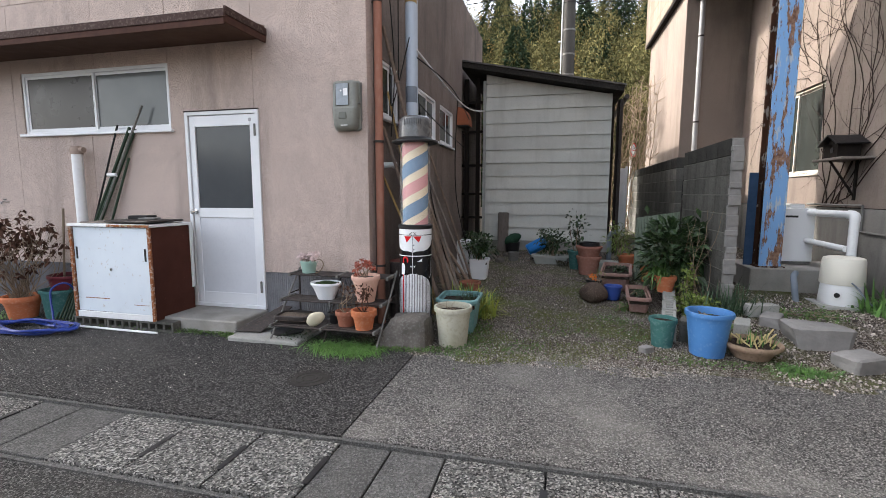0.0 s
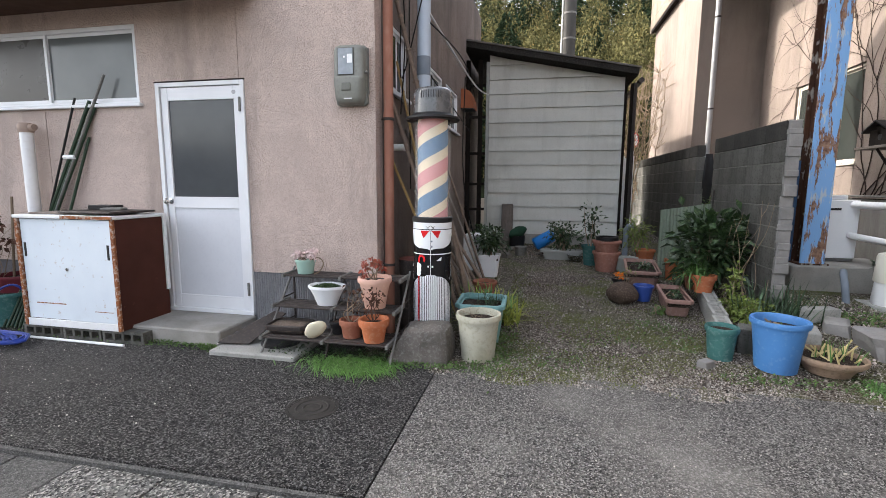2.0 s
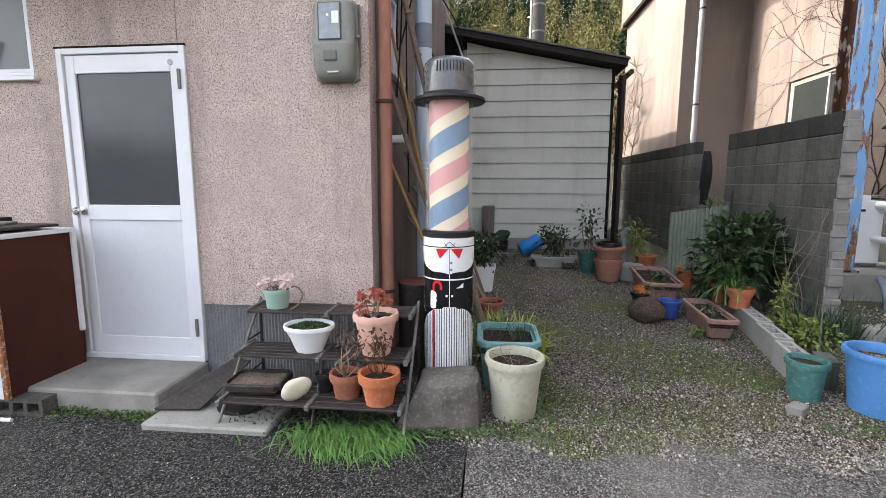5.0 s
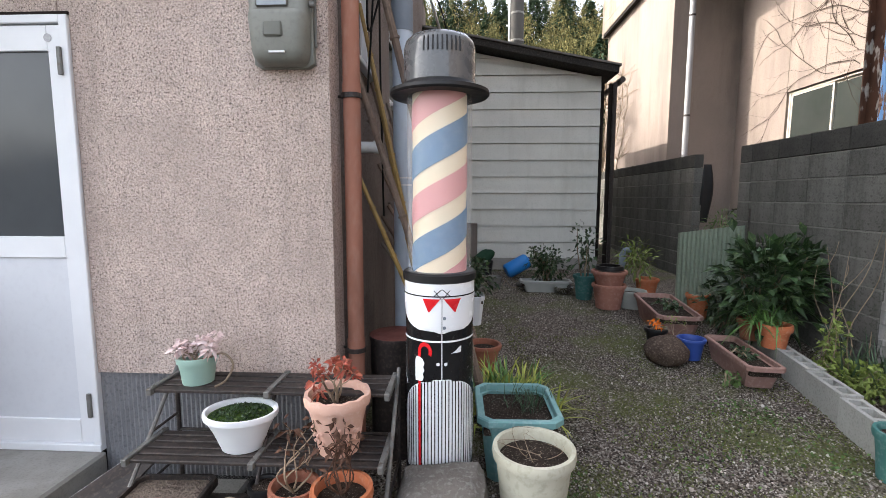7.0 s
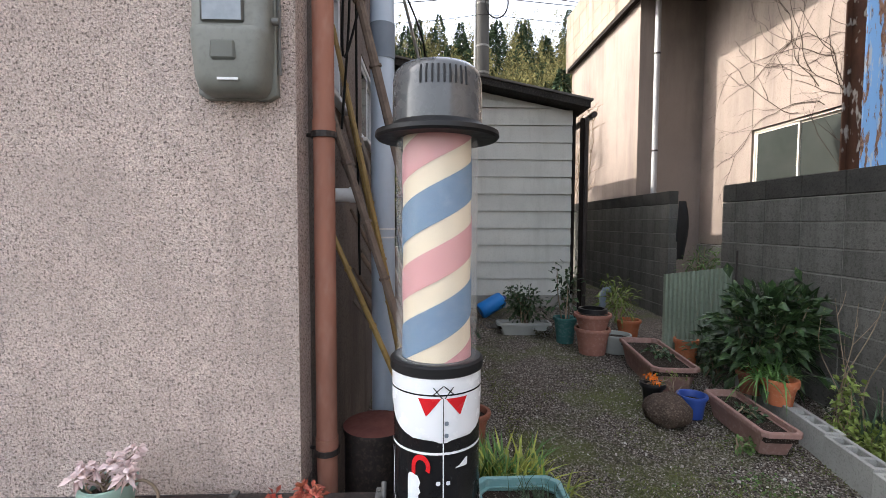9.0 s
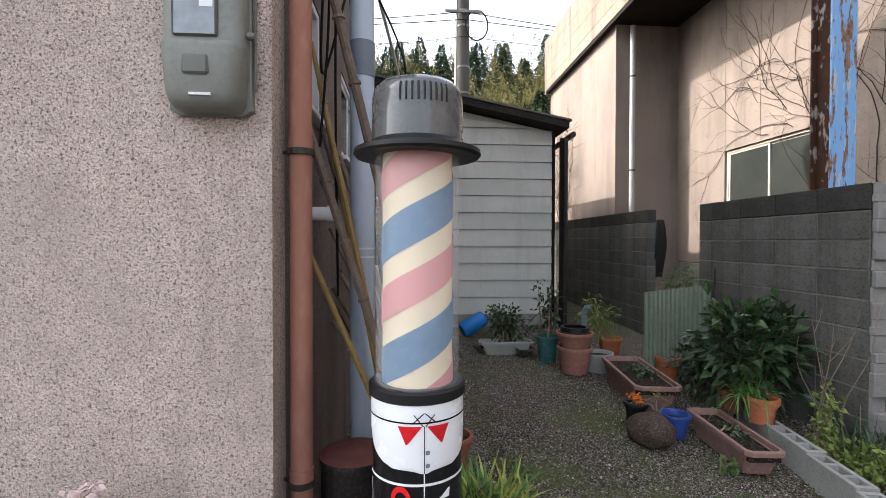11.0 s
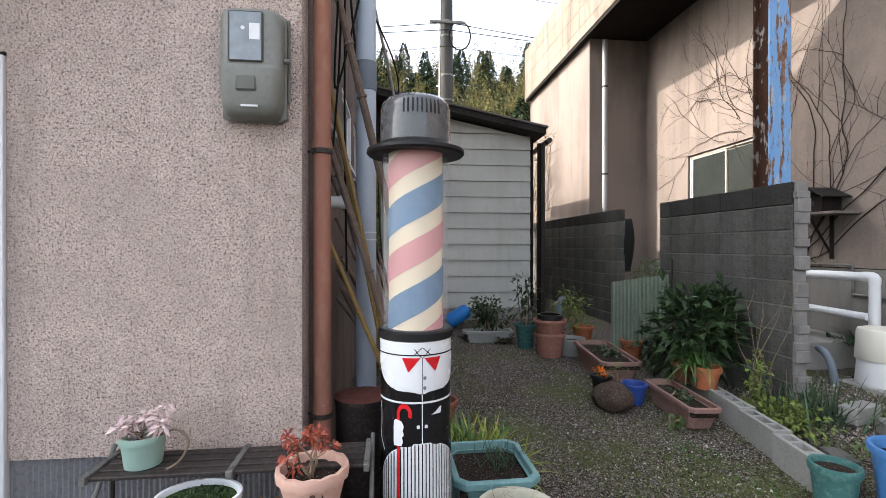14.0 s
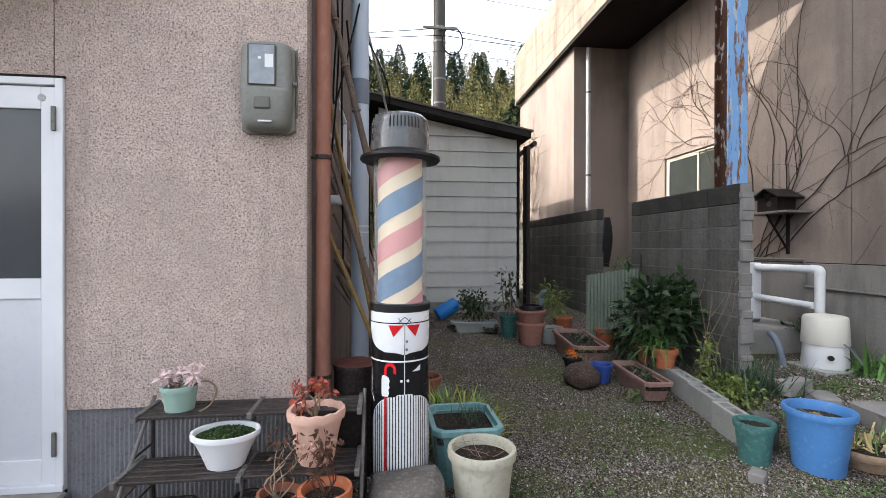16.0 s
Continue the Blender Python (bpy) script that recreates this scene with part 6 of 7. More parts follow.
# corrugated green panel
bm = bmesh.new()
prev = None
for i in range(61):
    t = i / 60
    x, y = 1.10 + 0.50 * t, 6.92 - 0.30 * t
    o = 0.010 * math.cos(i * math.pi / 2)
    nx_, ny_ = 0.51, 0.86
    zt = 0.99 + 0.10 * t
    cur = [bm.verts.new((x + o * nx_, y + o * ny_, 0.1)), bm.verts.new((x + o * nx_, y + o * ny_, zt))]
    if prev:
        bm.faces.new((prev[0], cur[0], cur[1], prev[1]))
    prev = cur
ob = part("corrugated_panel", bm, CORRUG)
ob.modifiers.new("thick", "SOLIDIFY").thickness = 0.003
tagged(ob, "faded green corrugated plastic panel standing in the bed", "panel")
tagged(part("stake", tube([(1.58, 6.55, 0.1), (1.60, 6.56, 1.25)], 0.010, 8), DARK_STEEL), "thin dark garden stake", "stake")

# black rubber sheet slung over the end of the far block wall
bm = bmesh.new()
prev = None
for i in range(13):
    a = math.pi * i / 12
    w = 0.05 + 0.03 * math.sin(a)
    z = 1.80 - 0.78 * i / 12
    y = 8.42 - 0.03 * math.sin(a * 1.5)
    cur = [bm.verts.new((2.10 + w * q, y - 0.015 * q * q, z)) for q in (-1, -0.5, 0, 0.5, 1)]
    if prev:
        for q in range(4):
            bm.faces.new((prev[q], prev[q + 1], cur[q + 1], cur[q]))
    prev = cur
ob = part("rubber_sheet", bm, BLACK, smooth=True)
ob.modifiers.new("thick", "SOLIDIFY").thickness = 0.008
tagged(ob, "black rubber sheet hung on the end of the block wall", "sheet")

# pots at the corner of the bed
pot("flower_pot", "dark teal plastic pot", 0.925, 4.11, 0.01, 0.084, 0.105, 0.25, TEAL_DARK, 0.012, 0.035, 0.03)
bp = pot("flower_pot", "large sky-blue plastic tub pot", 1.245, 3.99, 0.005, 0.130, 0.168, 0.365, BLUEPOT, 0.018, 0.035, 0.06)
bush("pot_weeds", "sparse seedlings in the blue tub", (1.245, 3.99, 0.305), (0.12, 0.12, 0.012), 60, 0.025, 0.016, LEAF_MID, 61, 4)
bk = pot("flower_pot", "wide shallow tan basket-textured bowl of cut stalks", 1.57, 3.99, 0.01, 0.13, 0.205, 0.125, surf("tan_basket", (0.30, 0.22, 0.16), (0.24, 0.17, 0.12), 12, (0.12, 0.09, 0.07), 45, 0.5, rough=0.8, bump=0.6), 0.014, 0.025, 0.03)
rg = random.Random(77)
bm = bmesh.new()
for k in range(26):
    p = Vector((rg.gauss(0, 0.06), rg.gauss(0, 0.05), 0))
    tube([p, p + Vector((rg.gauss(0, 0.05), rg.gauss(0, 0.05), rg.uniform(0.05, 0.12)))], 0.006, 6, bm)
ob = part("cut_stalks", bm, surf("pale_straw", (0.55, 0.47, 0.24), (0.45, 0.37, 0.18), 20, rough=0.7))
ob.location = (1.57, 3.99, 0.10)
tagged(ob, "pale yellow cut stalks in a bowl", "plant")
tuft("green_shoots", "few upright green shoots in a bowl", (1.58, 3.98, 0.1), 16, 0.24, 0.012, 0.3, 0.2, BLADE, 78)
bm = bmesh.new()
for k in range(420):
    x, y = rg.gauss(1.82, 0.10), rg.gauss(3.72, 0.06)
    blade(bm, Vector((x, y, alley_z(x, y))), (rg.gauss(0, 0.6), rg.gauss(-0.2, 0.5), rg.uniform(0.4, 0.9)), rg.uniform(0.08, 0.16), 0.008, 0.7, 4)
tagged(part("grass_clump", bm, BLADE), "bright green grass clump beside the bowl", "grass", kind="stuff")
for k, (x, y, r, mm, lb) in enumerate(((2.18, 4.28, (0.24, 0.15, 0.11), STONE_PALE, "large pale grey flat-topped boulder"), (2.28, 3.92, (0.16, 0.12, 0.09), STONE_PALE, "squared pale grey stone beside the boulder"),
                                       (0.765, 3.90, (0.065, 0.045, 0.035), STONE_PALE, "small white stone beside the teal pot"), (1.95, 4.62, (0.14, 0.10, 0.07), STONE_PALE, "pale stone in the bed"))):
    bm = hewn(r, random.Random(80 + k))
    ob = part("boulder", bm, mm, smooth=False)
    ob.matrix_basis = pose(x, y, alley_z(x, y) + r[2] * 0.45, 0, 0, 20 * k)
    tagged(ob, lb, "stone")
for x, y, a in ((1.98, 4.92, 14), (1.62, 4.35, 70)):
    ob = part("concrete_block", box(-0.14, 0.14, -0.06, 0.06, 0, 0.12, 0.006), BLOCK_NEW)
    ob.matrix_basis = pose(x, y, alley_z(x, y), 0, 0, a)
    tagged(ob, "loose pale concrete block in the bed", "block")

ob = part("concrete_block", box(-0.05, 0.05, -0.095, 0.095, 0, 0.20, 0.006, bm=box(-0.054, -0.05, -0.05, 0.05, 0.05, 0.15)), BLOCK)
ob.matrix_basis = pose(1.16, 4.30, 0.015, 0, 0, -18)
tagged(ob, "mossy grey block standing at the end of the edging", "block")

# ---- by the neighbour's wall ----
tagged(part("concrete_base", box(2.30, 3.48, 6.12, 6.95, 0.0, 0.44, 0.012), CONCRETE), "stained concrete base under the post and heater", "base", kind="structure")
post = thing("steel_post", "tall steel column with peeling sky-blue paint and rust", "post", 2.42, 6.22, 0.44)
part("flange", box(0.0, 0.24, 0.0, 0.022, 0, 4.92, 0.003), PEELED, post, "peeling sky-blue paint over rust")
part("flange", box(0.0, 0.24, 0.20, 0.22, 0, 4.92, 0.003), RUSTSIDE, post)
part("web", box(0.045, 0.06, 0.022, 0.20, 0, 4.92), RUSTSIDE, post, "dark rusted web")
part("base_plate", box(-0.03, 0.27, -0.03, 0.25, 0.0, 0.015), RUSTSIDE, post)
ob = part("blue_board", box(-0.05, 0.05, -0.008, 0.008, 0, 1.15, 0.003), surf("dark_blue_board", (0.05, 0.09, 0.16), (0.03, 0.06, 0.11), 5, rough=0.7))
ob.matrix_basis = pose(2.36, 6.40, 0.44)
tagged(ob, "narrow dark blue board standing by the post", "board")
heater = thing("water_heater", "white wall-hung gas water heater with a top flue", "water heater", 2.77, 6.55, 0.45)
part("case", box(0.0, 0.36, 0.0, 0.26, 0.03, 0.70, 0.008), HEATER, heater)
part("case_foot", box(0.01, 0.35, 0.01, 0.25, 0.0, 0.03), GREY_STEEL, heater)
part("flue", box(0.10, 0.26, 0.06, 0.2, 0.70, 0.755, 0.008), HEATER, heater)
part("badge", box(0.03, 0.17, -0.004, 0.0, 0.585, 0.61), BLACK, heater)
part("seam", box(-0.002, 0.362, 0.045, 0.049, 0.03, 0.70), GREY_STEEL, heater)
pipes = thing("white_pipes", "white insulated pipes from the heater to the pump", "pipe")
part("upper_pipe", tube([(3.06, 6.58, 1.10), (3.155, 5.90, 1.10)], 0.042, 12), PVCWHITE, pipes, smooth=True)
part("elbow", tube(bend([(3.15, 5.92, 1.10), (3.16, 5.84, 1.09), (3.16, 5.83, 1.03)], 4), 0.05, 12), PVCWHITE, pipes, smooth=True)
part("down_pipe", tube([(3.16, 5.83, 1.04), (3.16, 5.83, 0.10)], 0.046, 12), PVCWHITE, pipes, smooth=True)
part("lower_pipe", tube([(3.05, 6.58, 0.75), (3.12, 5.86, 0.72)], 0.036, 12), PVCWHITE, pipes, smooth=True)
tank = thing("pump_tank", "cream plastic well pump with a domed cover on a block", "pump", 2.98, 5.60, 0.16)
part("lower_shell", lathe([(0, 0), (0.185, 0.0), (0.195, 0.02), (0.18, 0.23), (0, 0.23)], 32), HEATER, tank, smooth=True)
part("cover", lathe([(0.192, 0.22), (0.197, 0.23), (0.185, 0.47), (0.175, 0.495), (0.14, 0.505), (0, 0.51)], 32), TANKMAT, tank, "cream plastic cover", smooth=True)
part("vent", tube([(-0.12, -0.17, 0.12), (-0.13, -0.19, 0.12)], 0.025, 12), BLACK, tank)
part("power_cord", tube(bend([(-0.02, -0.21, 0.26), (0.03, -0.24, 0.20), (0.10, -0.28, 0.08), (0.22, -0.30, 0.0)], 5), 0.007, 6), GREYTAPE, tank)
tagged(part("concrete_block", box(2.76, 3.22, 5.38, 5.82, 0.04, 0.16, 0.008), BLOCK_NEW), "concrete block under the pump", "block")
for k, pts in enumerate((((2.70, 5.95, 0.42), (2.62, 5.80, 0.40), (2.60, 5.72, 0.30), (2.62, 5.70, 0.10)), ((3.28, 5.45, 0.22), (3.42, 5.30, 0.22), (3.5, 5.2, 0.1)))):
    tagged(part("grey_pipe", tube(bend(pts, 5), 0.032, 10), GREYTAPE, smooth=True), "grey plastic water pipe with an elbow", "pipe")
pp = thing("wall_conduit", "thin grey steel conduit along the neighbour's wall", "pipe")
part("run", tube([(WX - 0.05, 7.6, 1.19), (WX - 0.05, 6.35, 1.19)], 0.014, 8), GREY_STEEL, pp)
part("drop", tube([(WX - 0.05, 6.35, 1.19), (WX - 0.05, 6.35, 0.88)], 0.016, 8), GREY_STEEL, pp)
part("run", tube([(WX - 0.05, 6.35, 0.88), (WX - 0.05, 4.0, 0.84)], 0.014, 8), GREY_STEEL, pp)
shelf = thing("wall_shelf", "small weathered wall shelf on a triangular bracket", "shelf")
part("board", box(WX - 0.34, WX, 6.30, 6.95, 1.735, 1.765, 0.004), WOODGREY, shelf)
part("bracket", tube([(WX - 0.30, 6.62, 1.735), (WX - 0.01, 6.62, 1.30)], 0.014, 6), WOODDARK, shelf)
part("bracket", box(WX - 0.02, WX, 6.60, 6.64, 1.25, 1.735), WOODDARK, shelf)
bh = thing("birdhouse", "black pitched-roof birdhouse on a wall shelf", "birdhouse", WX - 0.19, 6.60, 1.765)
part("box_body", box(-0.12, 0.12, -0.15, 0.15, 0, 0.17, 0.003), WOODDARK, bh)
bm = bmesh.new()
for s in (-1, 1):
    vs = [bm.verts.new(p) for p in ((-0.17, 0, 0.265), (0.17, 0, 0.265), (0.17, s * 0.21, 0.15), (-0.17, s * 0.21, 0.15))]
    bm.faces.new(vs)
ob = part("roof", bm, BLACK, bh)
ob.modifiers.new("thick", "SOLIDIFY").thickness = 0.015
part("gable", tube([(-0.12, 0, 0.17), (0.12, 0, 0.17)], 0.08, 3), WOODDARK, bh)
part("entrance", tube([(-0.121, -0.03, 0.09), (-0.124, -0.03, 0.09)], 0.035, 12), BLACK, bh)
tuft("fern", "green fern by the neighbour's wall", (3.22, 5.30, 0.10), 150, 0.5, 0.028, 1.0, 0.6, BLADE, 91, rx=0.1, ry=0.12)
tuft("fern", "fern behind the heater", (3.25, 6.15, 0.4), 40, 0.35, 0.03, 1.0, 0.7, BLADE_DARK, 92, rx=0.06, ry=0.1)

# bare vines over the neighbour's wall
rg = random.Random(101)
vine = thing("bare_vine", "leafless dark creeper fanning over the neighbour's wall", "vine")


def creep(bm, y, z, a, ln, r, depth):
    pts = [Vector((WX - 0.012, y, z))]
    n = max(3, int(ln / 0.12))
    for i in range(n):
        a += rg.gauss(0, 0.16)
        y += math.sin(a) * ln / n
        z += math.cos(a) * ln / n
        if z > 5.3 or z < 0.4:
            break
        pts.append(Vector((WX - 0.010 - 0.004 * rg.random(), y, z)))
        if depth > 0 and rg.random() < 0.22:
            creep(bm, y, z, a + rg.choice((-1, 1)) * rg.uniform(0.35, 0.9), ln * rg.uniform(0.35, 0.7) * (1 - i / n * 0.5), r * 0.6, depth - 1)
    if len(pts) > 1:
        tube(pts, r, 4, bm, r * 0.4, caps=False)


for y0, a, ln in ((7.3, -0.15, 3.6), (7.25, -0.55, 3.6), (7.1, -0.9, 3.4), (7.0, -1.15, 3.2), (6.95, -0.35, 3.6), (7.2, 0.1, 3.0), (7.05, -0.7, 3.8)):
    bm = bmesh.new()
    creep(bm, y0, 1.2, a, ln, 0.0072, 3)
    part("runner", bm, VINE, vine)
for y0, z0, a, ln in ((7.9, 2.95, 1.0, 2.3), (8.0, 3.2, 0.7, 2.0), (8.3, 2.95, 1.3, 2.0), (7.8, 3.5, 0.9, 2.2)):
    bm = bmesh.new()
    creep(bm, y0, z0, a, ln, 0.005, 3)
    part("runner", bm, VINE, vine)
bm = bmesh.new()
for k in range(24):
    pts = [Vector((1.35 + k * 0.035, 13.2 + 0.4 * (k % 3), 0.1))]
    for i in range(11):
        pts.append(pts[-1] + Vector((rg.gauss(0.02, 0.06), rg.uniform(-0.25, 0.1), rg.uniform(0.2, 0.5))))
    tube(pts, 0.016, 5, bm, 0.004)
    for q in range(22):
        b = pts[rg.randint(2, 10)]
        e = b + Vector((rg.gauss(0, 0.3), rg.gauss(0, 0.4), rg.uniform(0.1, 0.5)))
        tube([b, (b + e) / 2 + Vector((0.03, 0.03, 0)), e], 0.006, 4, bm, 0.002)
tagged(part("bare_bush", bm, TWIG), "leafless tangled bush behind the shed corner", "shrub")
sg = thing("road_sign", "round red and white road sign on a white post far behind", "sign", 2.10, 14.8, 0, 58)
part("sign_post", tube([(0, 0, 0), (0, 0, 2.75)], 0.035, 10), PVCWHITE, sg)
part("disc", tube([(0, -0.05, 2.62), (0, -0.06, 2.62)], 0.20, 24), PVCWHITE, sg)
part("ring", lathe([(0.17, 0), (0.205, 0), (0.205, 0.01), (0.17, 0.01)], 28), REDGLOSS, sg).matrix_basis = pose(0, -0.062, 2.62, 90)
part("bar", box(-0.15, 0.15, -0.075, -0.066, 2.61, 2.63), REDGLOSS, sg)
wf = thing("white_ladder", "white frame standing between the shed and the wall", "frame", 1.52, 12.0, 0.15)
for x in (-0.10, 0.10):
    part("rail", box(x - 0.025, x + 0.025, -0.03, 0.03, 0, 1.85, 0.003), PVCWHITE, wf)
for z in (0.3, 0.75, 1.2, 1.65):
    part("rung", box(-0.08, 0.08, -0.02, 0.02, z, z + 0.05), PVCWHITE, wf)
part("panel", box(-0.075, 0.075, 0.022, 0.028, 0.1, 1.8), PVCWHITE, wf)

# ---- left of the door ----
cab = thing("cabinet", "low white two-door steel cabinet with rusty edges and dark brown sides", "cabinet", -4.165, 3.655, 0.10)
HX, HY = 0.475, 0.25
part("side_panel", box(-HX, -HX + 0.015, -HY, HY, 0, 0.90, 0.002), CAB_SIDE, cab)
part("side_panel", box(HX - 0.015, HX, -HY, HY, 0, 0.90, 0.002), CAB_SIDE, cab)
part("back", box(-HX + 0.015, HX - 0.015, HY - 0.01, HY, 0, 0.90), CAB_SIDE, cab)
part("top", box(-HX - 0.015, HX + 0.015, -HY - 0.03, HY + 0.01, 0.90, 0.928, 0.004), PVCWHITE, cab, "chipped white top with rusty edge")
part("top_edge", box(0.0, HX + 0.018, -HY - 0.033, -HY - 0.028, 0.902, 0.926), RUST, cab, "rusty front edge")
part("stile", box(-HX - 0.01, -HX + 0.022, -HY - 0.022, -HY, 0.0, 0.90, 0.003), RUST, cab, "rusty edge stile")
part("stile", box(HX - 0.022, HX + 0.01, -HY - 0.022, -HY, 0.0, 0.90, 0.003), RUST, cab, "rusty edge stile")
part("bottom_rail", box(-HX + 0.022, HX - 0.022, -HY - 0.018, -HY, 0.0, 0.06, 0.003), PVCWHITE, cab)
dA = part("door", box(-HX + 0.024, 0.01, -HY - 0.002, -HY + 0.010, 0.062, 0.895, 0.003), CAB_WHITE, cab)
dB = part("door", box(-0.02, HX - 0.024, -HY - 0.016, -HY - 0.004, 0.062, 0.895, 0.003), CAB_WHITE, cab)
part("handle", box(-HX + 0.045, -HX + 0.068, -HY - 0.005, -HY - 0.0015, 0.58, 0.70, 0.002), BLACK, dA)
part("handle", box(HX - 0.068, HX - 0.045, -HY - 0.019, -HY - 0.0155, 0.58, 0.70, 0.002), BLACK, dB)
part("lock", tube([(0.006, -HY - 0.016, 0.49), (0.006, -HY - 0.024, 0.49)], 0.013, 12), CHROME, dB)
part("rust_smear", box(-0.36, -0.06, -HY - 0.0032, -HY - 0.0022, 0.19, 0.199), RUST, dA)
part("rust_smear", box(0.24, 0.42, -HY - 0.0172, -HY - 0.0162, 0.15, 0.156), RUST, dB)
part("white_upright", box(HX + 0.002, HX + 0.018, HY - 0.03, HY, 0.25, 0.93), PVCWHITE, cab)
plinthb = None
for k, x in enumerate((-4.50, -4.10, -3.70)):
    if plinthb is None:
        bm = box(-0.195, 0.195, -0.095, 0.095, 0, 0.022)
        bm = box(-0.195, 0.195, -0.095, 0.095, 0.076, 0.098, bm=bm)
        for x0 in (-0.195, -0.10, -0.013, 0.075, 0.17):
            bm = box(x0, x0 + 0.025, -0.094, 0.094, 0.021, 0.077, bm=bm)
        bm = box(-0.19, 0.19, 0.06, 0.08, 0.02, 0.078, bm=bm)
        plinthb = part("hollow_block", bm, BLOCK)
        ob = plinthb
    else:
        ob = new("hollow_block", plinthb.data)
    ob.matrix_basis = pose(x, 3.50, 0.0, 0, 0, (1, -1, 0.5)[k])
    tagged(ob, "hollow grey concrete block lying under the cabinet", "block", group="blocks under the cabinet")
tagged(part("white_strip", tube([(-4.55, 3.345, 0.012), (-3.62, 3.335, 0.012)], 0.011, 8), PVCWHITE), "white plastic strip on the ground", "strip")
for k, (x, y, z, w, d, h, mm, lb) in enumerate(((-4.22, 3.66, 1.029, 0.36, 0.20, 0.014, WOODGREY, "grey weathered board on the cabinet"), (-3.97, 3.62, 1.044, 0.27, 0.21, 0.016, DARK_STEEL, "dark flat slab on the cabinet"),
                                               (-4.14, 3.76, 1.061, 0.10, 0.08, 0.035, BLACK, "black rubber pad on a board"), (-3.97, 3.68, 1.061, 0.08, 0.06, 0.018, STONE_PALE, "small grey slab on the boards"))):
    ob = part("board", box(-w, w, -d, d, 0, h, 0.005), mm)
    ob.matrix_basis = pose(x, y, z, 0, 0, (4, -3, 10, 20)[k])
    tagged(ob, lb, "board")
vp = thing("vent_pipe", "upright white plastic vent pipe with a rusty cap", "pipe", -5.08, 3.88, 0)
part("pipe", tube([(0, 0, 0), (0, 0, 1.74)], 0.052, 14), PVCWHITE, vp, smooth=True)
part("cap", lathe([(0, 1.74), (0.058, 1.74), (0.062, 1.76), (0.062, 1.80), (0.045, 1.825), (0, 1.83)], 18), surf("dirty_cap", (0.36, 0.28, 0.23), (0.28, 0.21, 0.18), 12, rough=0.7), vp, smooth=True)
part("cap_spout", tube([(0.05, 0, 1.785), (0.10, 0, 1.785)], 0.03, 10), surf("dirty_cap", (0, 0, 0)), vp)
DKGREEN = surf("dark_green_coated_rod", (0.025, 0.05, 0.028), (0.018, 0.035, 0.02), 10, rough=0.5)
for k, (x0, y0, x1, z1, r, mm) in enumerate(((-4.86, 3.86, -4.40, 2.02, 0.016, DKGREEN), (-4.83, 3.86, -4.36, 1.98, 0.016, DKGREEN), (-4.80, 3.87, -4.33, 2.0, 0.014, DKGREEN), (-4.88, 3.88, -4.56, 2.05, 0.010, BLACK),
                                           (-4.76, 3.86, -4.22, 2.24, 0.012, GREY_STEEL), (-4.70, 3.88, -4.44, 1.7, 0.012, DKGREEN))):
    tagged(part("garden_pole", tube([(x0 - 0.12 - (x1 - x0) * 0.55, y0 + 0.02, 0.42), (x1 - 0.05, 3.975, z1)], r, 8), mm), ("dark green garden pole leaning on the wall", "grey steel rod leaning on the wall")[mm is GREY_STEEL], "pole", group="poles on the cabinet")
tagged(part("tie_wrap", tube([(-4.74, 3.93, 1.52), (-4.62, 3.93, 1.52)], 0.02, 8), PVCWHITE), "white tie round the garden poles", "tie")
tp = pot("flower_pot", "terracotta pot of a dried hydrangea", -5.52, 3.50, 0.0, 0.12, 0.165, 0.24, TERRA, 0.02, 0.05)
twigs("dried_hydrangea", "dried hydrangea with brown withered heads", (-5.50, 3.50, 0.18), 60, 0.85, 0.44, 111, TWIG, 0.005, 0.05, heads=(DRYLEAF, 0.06, 0.04, 6))
pot("flower_pot", "teal plastic tub behind the hose", -5.18, 3.66, 0.0, 0.15, 0.18, 0.30, TEAL_DARK)
pot("flower_pot", "dark red plastic pot", -5.30, 3.85, 0.0, 0.15, 0.19, 0.42, surf("dark_red_plastic", (0.14, 0.02, 0.03), (0.10, 0.015, 0.02), 4, rough=0.5))
gp = thing("mesh_panel", "dark green wire panel leaning by the cabinet", "panel")
for k in range(6):
    part("bar", tube([(-5.10 + k * 0.045, 3.52, 0.0), (-4.93 + k * 0.02, 3.80, 0.72 + 0.02 * k)], 0.010, 6), DKGREEN, gp)
part("sheet", box(-0.10, 0.10, -0.004, 0.004, 0, 0.75), DKGREEN, gp).matrix_basis = pose(-5.02, 3.60, 0.0, -20, 14, 0)
for x, z in ((-5.35, 1.15), (-5.12, 1.32)):
    tagged(part("stick", tube([(x, 3.80, 0.0), (x - 0.06, 3.93, z)], 0.011, 6), TWIG), "thin brown garden stick", "stick")
for k in range(3):
    pts = []
    for i in range(60):
        a = i * 0.32 + k
        pts.append((-5.02 + 0.1 * k + (0.42 + 0.05 * math.sin(i * 0.7 + k)) * math.cos(a), 3.14 + (0.17 + 0.02 * math.cos(i * 0.9)) * math.sin(a), 0.014 + 0.018 * k + 0.008 * (1 + math.sin(i * 1.3))))
    if k == 0:
        hose = thing("garden_hose", "loosely coiled dark blue garden hose on the asphalt", "hose")
    part("coil", tube(pts, 0.011, 6), HOSE, hose, smooth=True)
part("tail", tube(bend([(-4.75, 3.25, 0.02), (-5.0, 3.42, 0.10), (-5.1, 3.5, 0.32), (-4.98, 3.6, 0.36), (-4.95, 3.75, 0.02)], 8), 0.011, 6), HOSE, hose, smooth=True)
tp_ = thing("wall_tap", "small steel tap on the stucco wall", "tap", -6.32, 4.0, 1.22)
